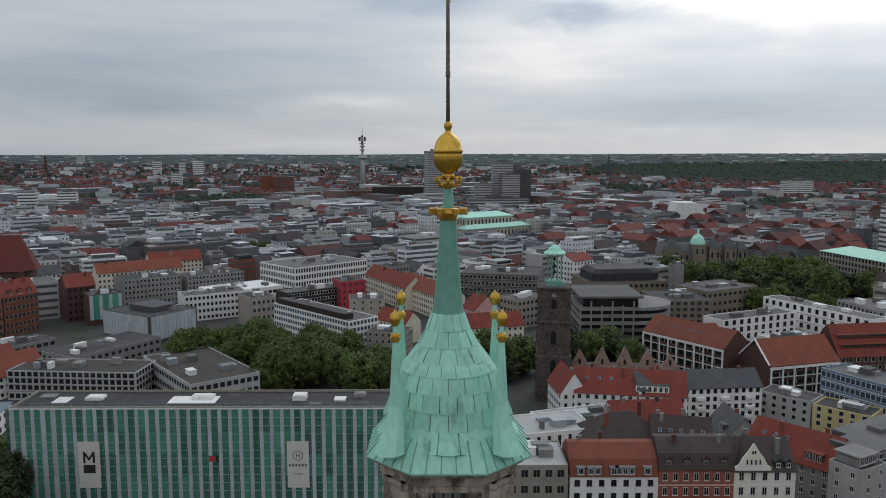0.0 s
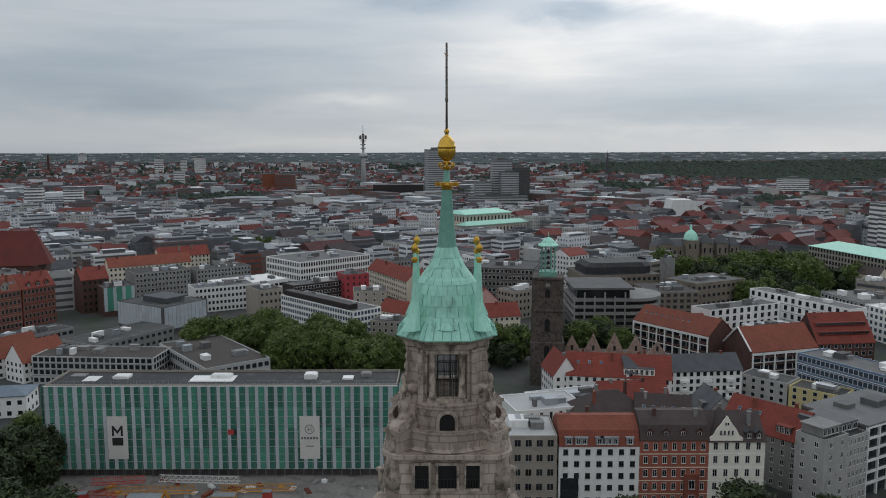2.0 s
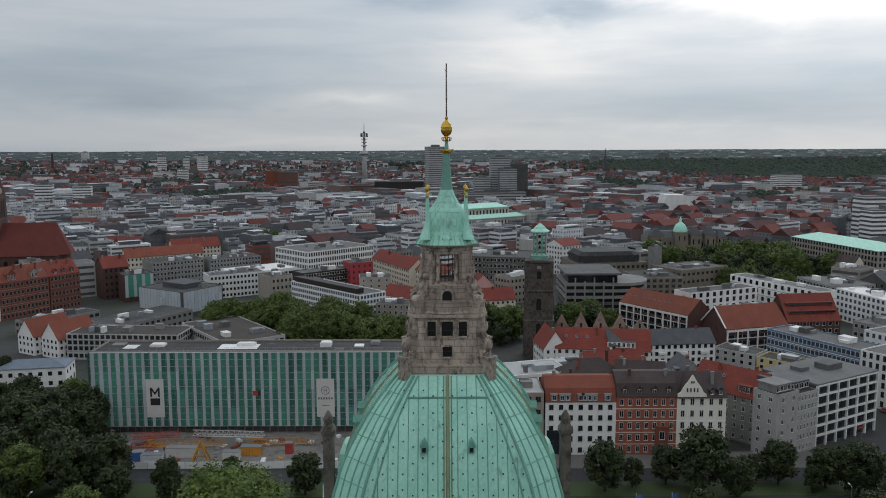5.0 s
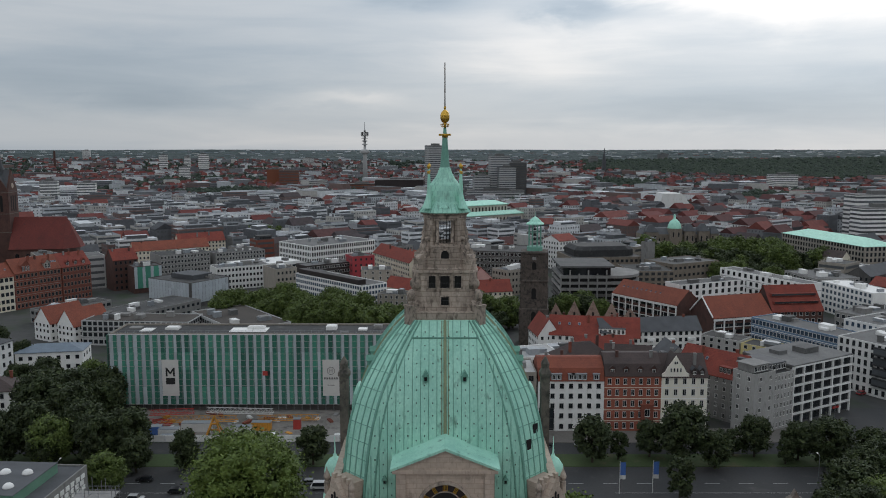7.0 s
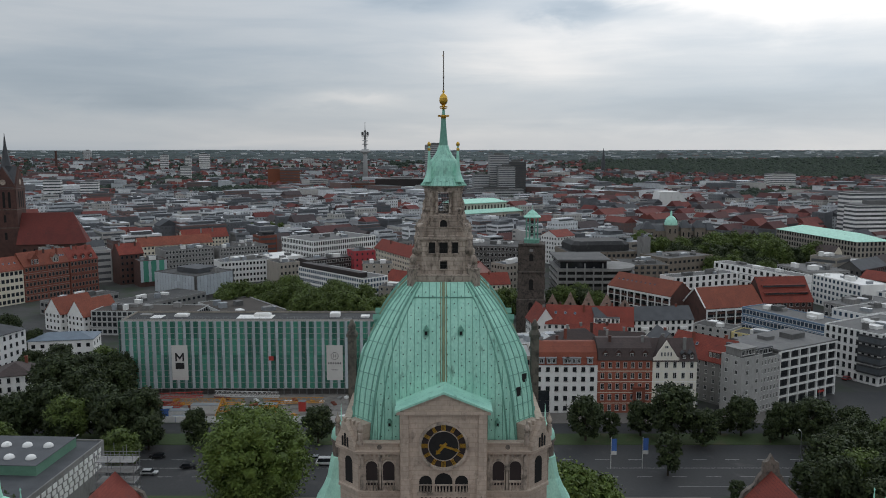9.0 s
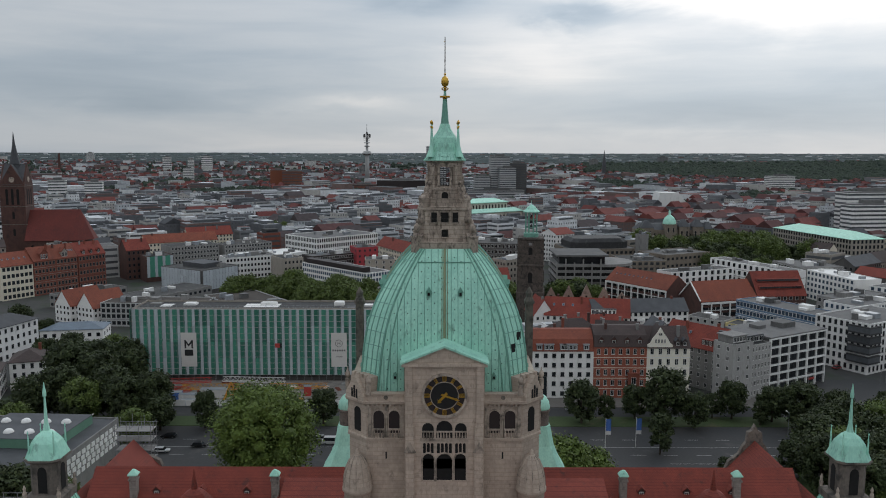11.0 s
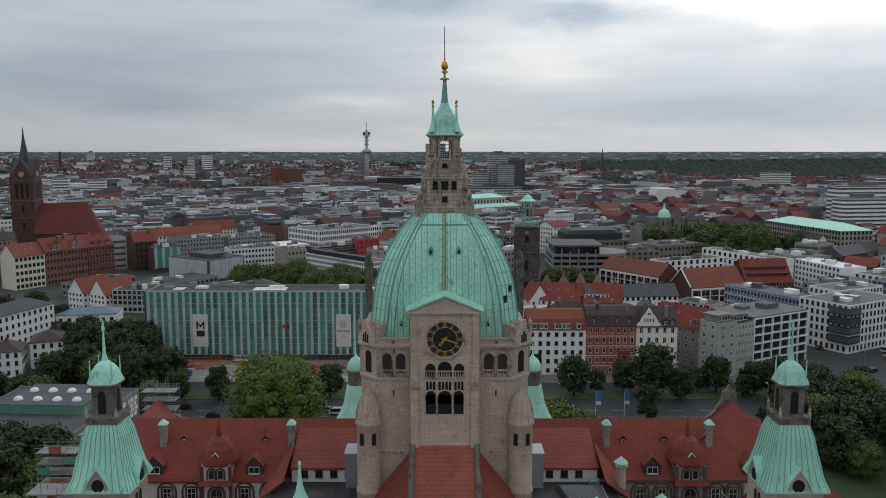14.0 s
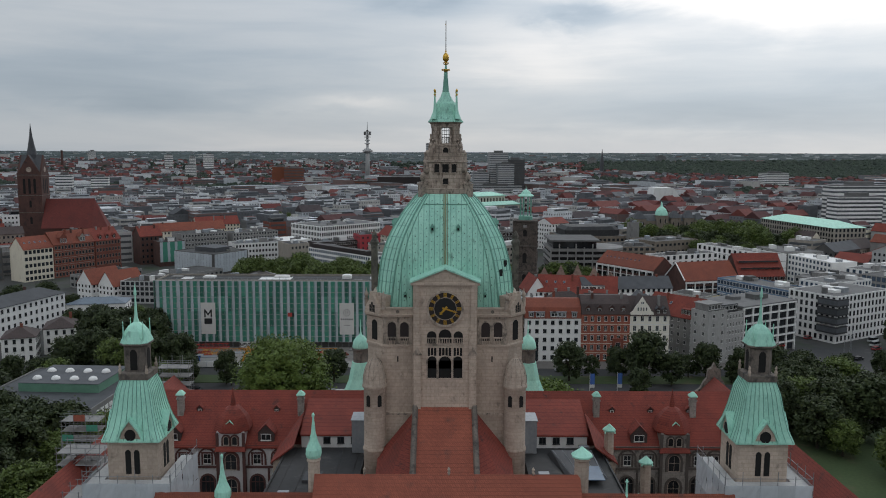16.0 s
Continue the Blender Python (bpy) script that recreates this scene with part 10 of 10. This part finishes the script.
for a in ((-84, 145, 4, 6, 2.4, 2.6, FRAMEW, "white site container"), (-90, 147, 8, 6, 2.4, 2.6, SIGNBLUE, "blue site container"), (-77, 150, 0, 9, 2.6, 2.8, FRAMEW, "long white site container"), (-62, 148, -4, 5, 2.4, 2.2, FRAMEW, "white site container"), (-57, 151, 0, 6, 2.4, 2.6, CRANE, "orange site container"), (-96, 152, 10, 6, 2.4, 2.6, SIGNRED, "red site container"), (-46, 152, 0, 2.2, 2.0, 3.2, SIGNRED, "red and white site hut"), (-82, 142.5, 3, 7, 2.2, 1.4, SIGNBLUE, "blue open skip"), (-66, 141.8, 0, 5, 2.0, 1.2, ZINC, "grey open skip")):
    container(*a[:7], a[7] + " on the building site")
fn = thing("site_fence", pose(-60, 140.6, 0.18), "white site fence of panels along the street", "fence")
bm = bmesh.new()
box(bm, -1.7, 1.7, -0.04, 0.04, 0, 2.0)
first = part("panel", bm, WHITE, fn, "", False, pose(-50, 0, 0))
for i in range(1, 29):
    share("panel", first.data, fn, pose(-50 + i * 3.5, 0, 0, 0, 0, 0))
for i in range(40):
    rr = random.Random(i)
    x, y = rr.uniform(-100, -30), rr.uniform(143, 166)
    bm = bmesh.new()
    box(bm, -rr.uniform(0.5, 2), rr.uniform(0.5, 2), -0.6, 0.6, 0, rr.uniform(0.2, 0.9))
    st_ = thing("material_stack", pose(x, y, 0.18, 0, 0, rr.uniform(0, 180)), "stack of building material on the site", "stack", "stacks on the site")
    part("load", bm, rr.choice([TILE_ORANGE, ZINC, WHITE, CRANE, CONCRETE]), st_)

# ---- poles, flags, lamps ----
def flag(x, y):
    f = thing("flag_pole", pose(x, y, 0.1), "white flag pole with a hanging blue and white flag", "flag pole", "flags at the street")
    bm = bmesh.new()
    turned(bm, [(0.09, 0), (0.06, 8.6), (0.1, 8.65), (0.02, 8.75)], 8)
    part("pole", bm, FRAMEW, f)
    for z0, z1, mt in ((5.0, 8.4, SIGNBLUE), (3.9, 5.0, FRAMEW)):
        bm = bmesh.new()
        g_ = [[bm.verts.new((0.1 + 0.35 * i, 0.10 * math.sin(i * 1.8 + j), z0 + (z1 - z0) * j / 3)) for i in range(5)] for j in range(4)]
        for j in range(3):
            for i in range(4):
                bm.faces.new((g_[j][i], g_[j][i + 1], g_[j + 1][i + 1], g_[j + 1][i]))
        part("cloth", bm, mt, f)


flag(45, 104.5)
flag(53.6, 105)


def lamp(x, y, h_, rot=0):
    l_ = thing("street_lamp", pose(x, y, 0.05, 0, 0, rot), "tall slim grey street lamp beside the road", "street lamp", "street lamps")
    bm = bmesh.new()
    turned(bm, [(0.12, 0), (0.07, h_)], 8)
    part("post", bm, STEEL, l_)
    bm = bmesh.new()
    tube(bm, (0, 0, h_), (1.2, 0, h_ + 0.15), 0.05, 6)
    part("arm", bm, STEEL, l_)
    bm = bmesh.new()
    box(bm, 1.0, 1.8, -0.14, 0.14, h_ + 0.08, h_ + 0.24)
    part("lamp_head", bm, FRAMEW, l_)


for x, y, hh, r in ((60.6, 104, 9, 90), (96, 105, 10, 90), (144, 142, 12, 0), (146, 150, 10, 0), (20, 104, 9, 90), (-60, 104, 9, 90), (-98, 104, 9, 90), (122, 150, 9, 200), (-20, 139, 9, 90), (158, 168, 10, 30)):
    lamp(x, y, hh, r)
# park mound path
bm = bmesh.new()
pts = [(118, 92), (124, 89), (129, 86), (131, 82)]
for (a, b), (c, d) in zip(pts, pts[1:]):
    tube(bm, (a, b, 0.2), (c, d, 0.2), 1.1, 8)
part("earth_bank", bm, BARK, None, "curved brown earth bank on the lawn", kind="structure")
# small front chimneys and finials along the front roof
for x in (-10.5, 0.5, 11.5):
    bm = bmesh.new()
    turned(bm, [(0.12, 34.6), (0.2, 34.9), (0.12, 35.1), (0.22, 35.35), (0.03, 35.7)], 8, x, -35)
    hp("ridge_finial", bm, STONE_TRIM)
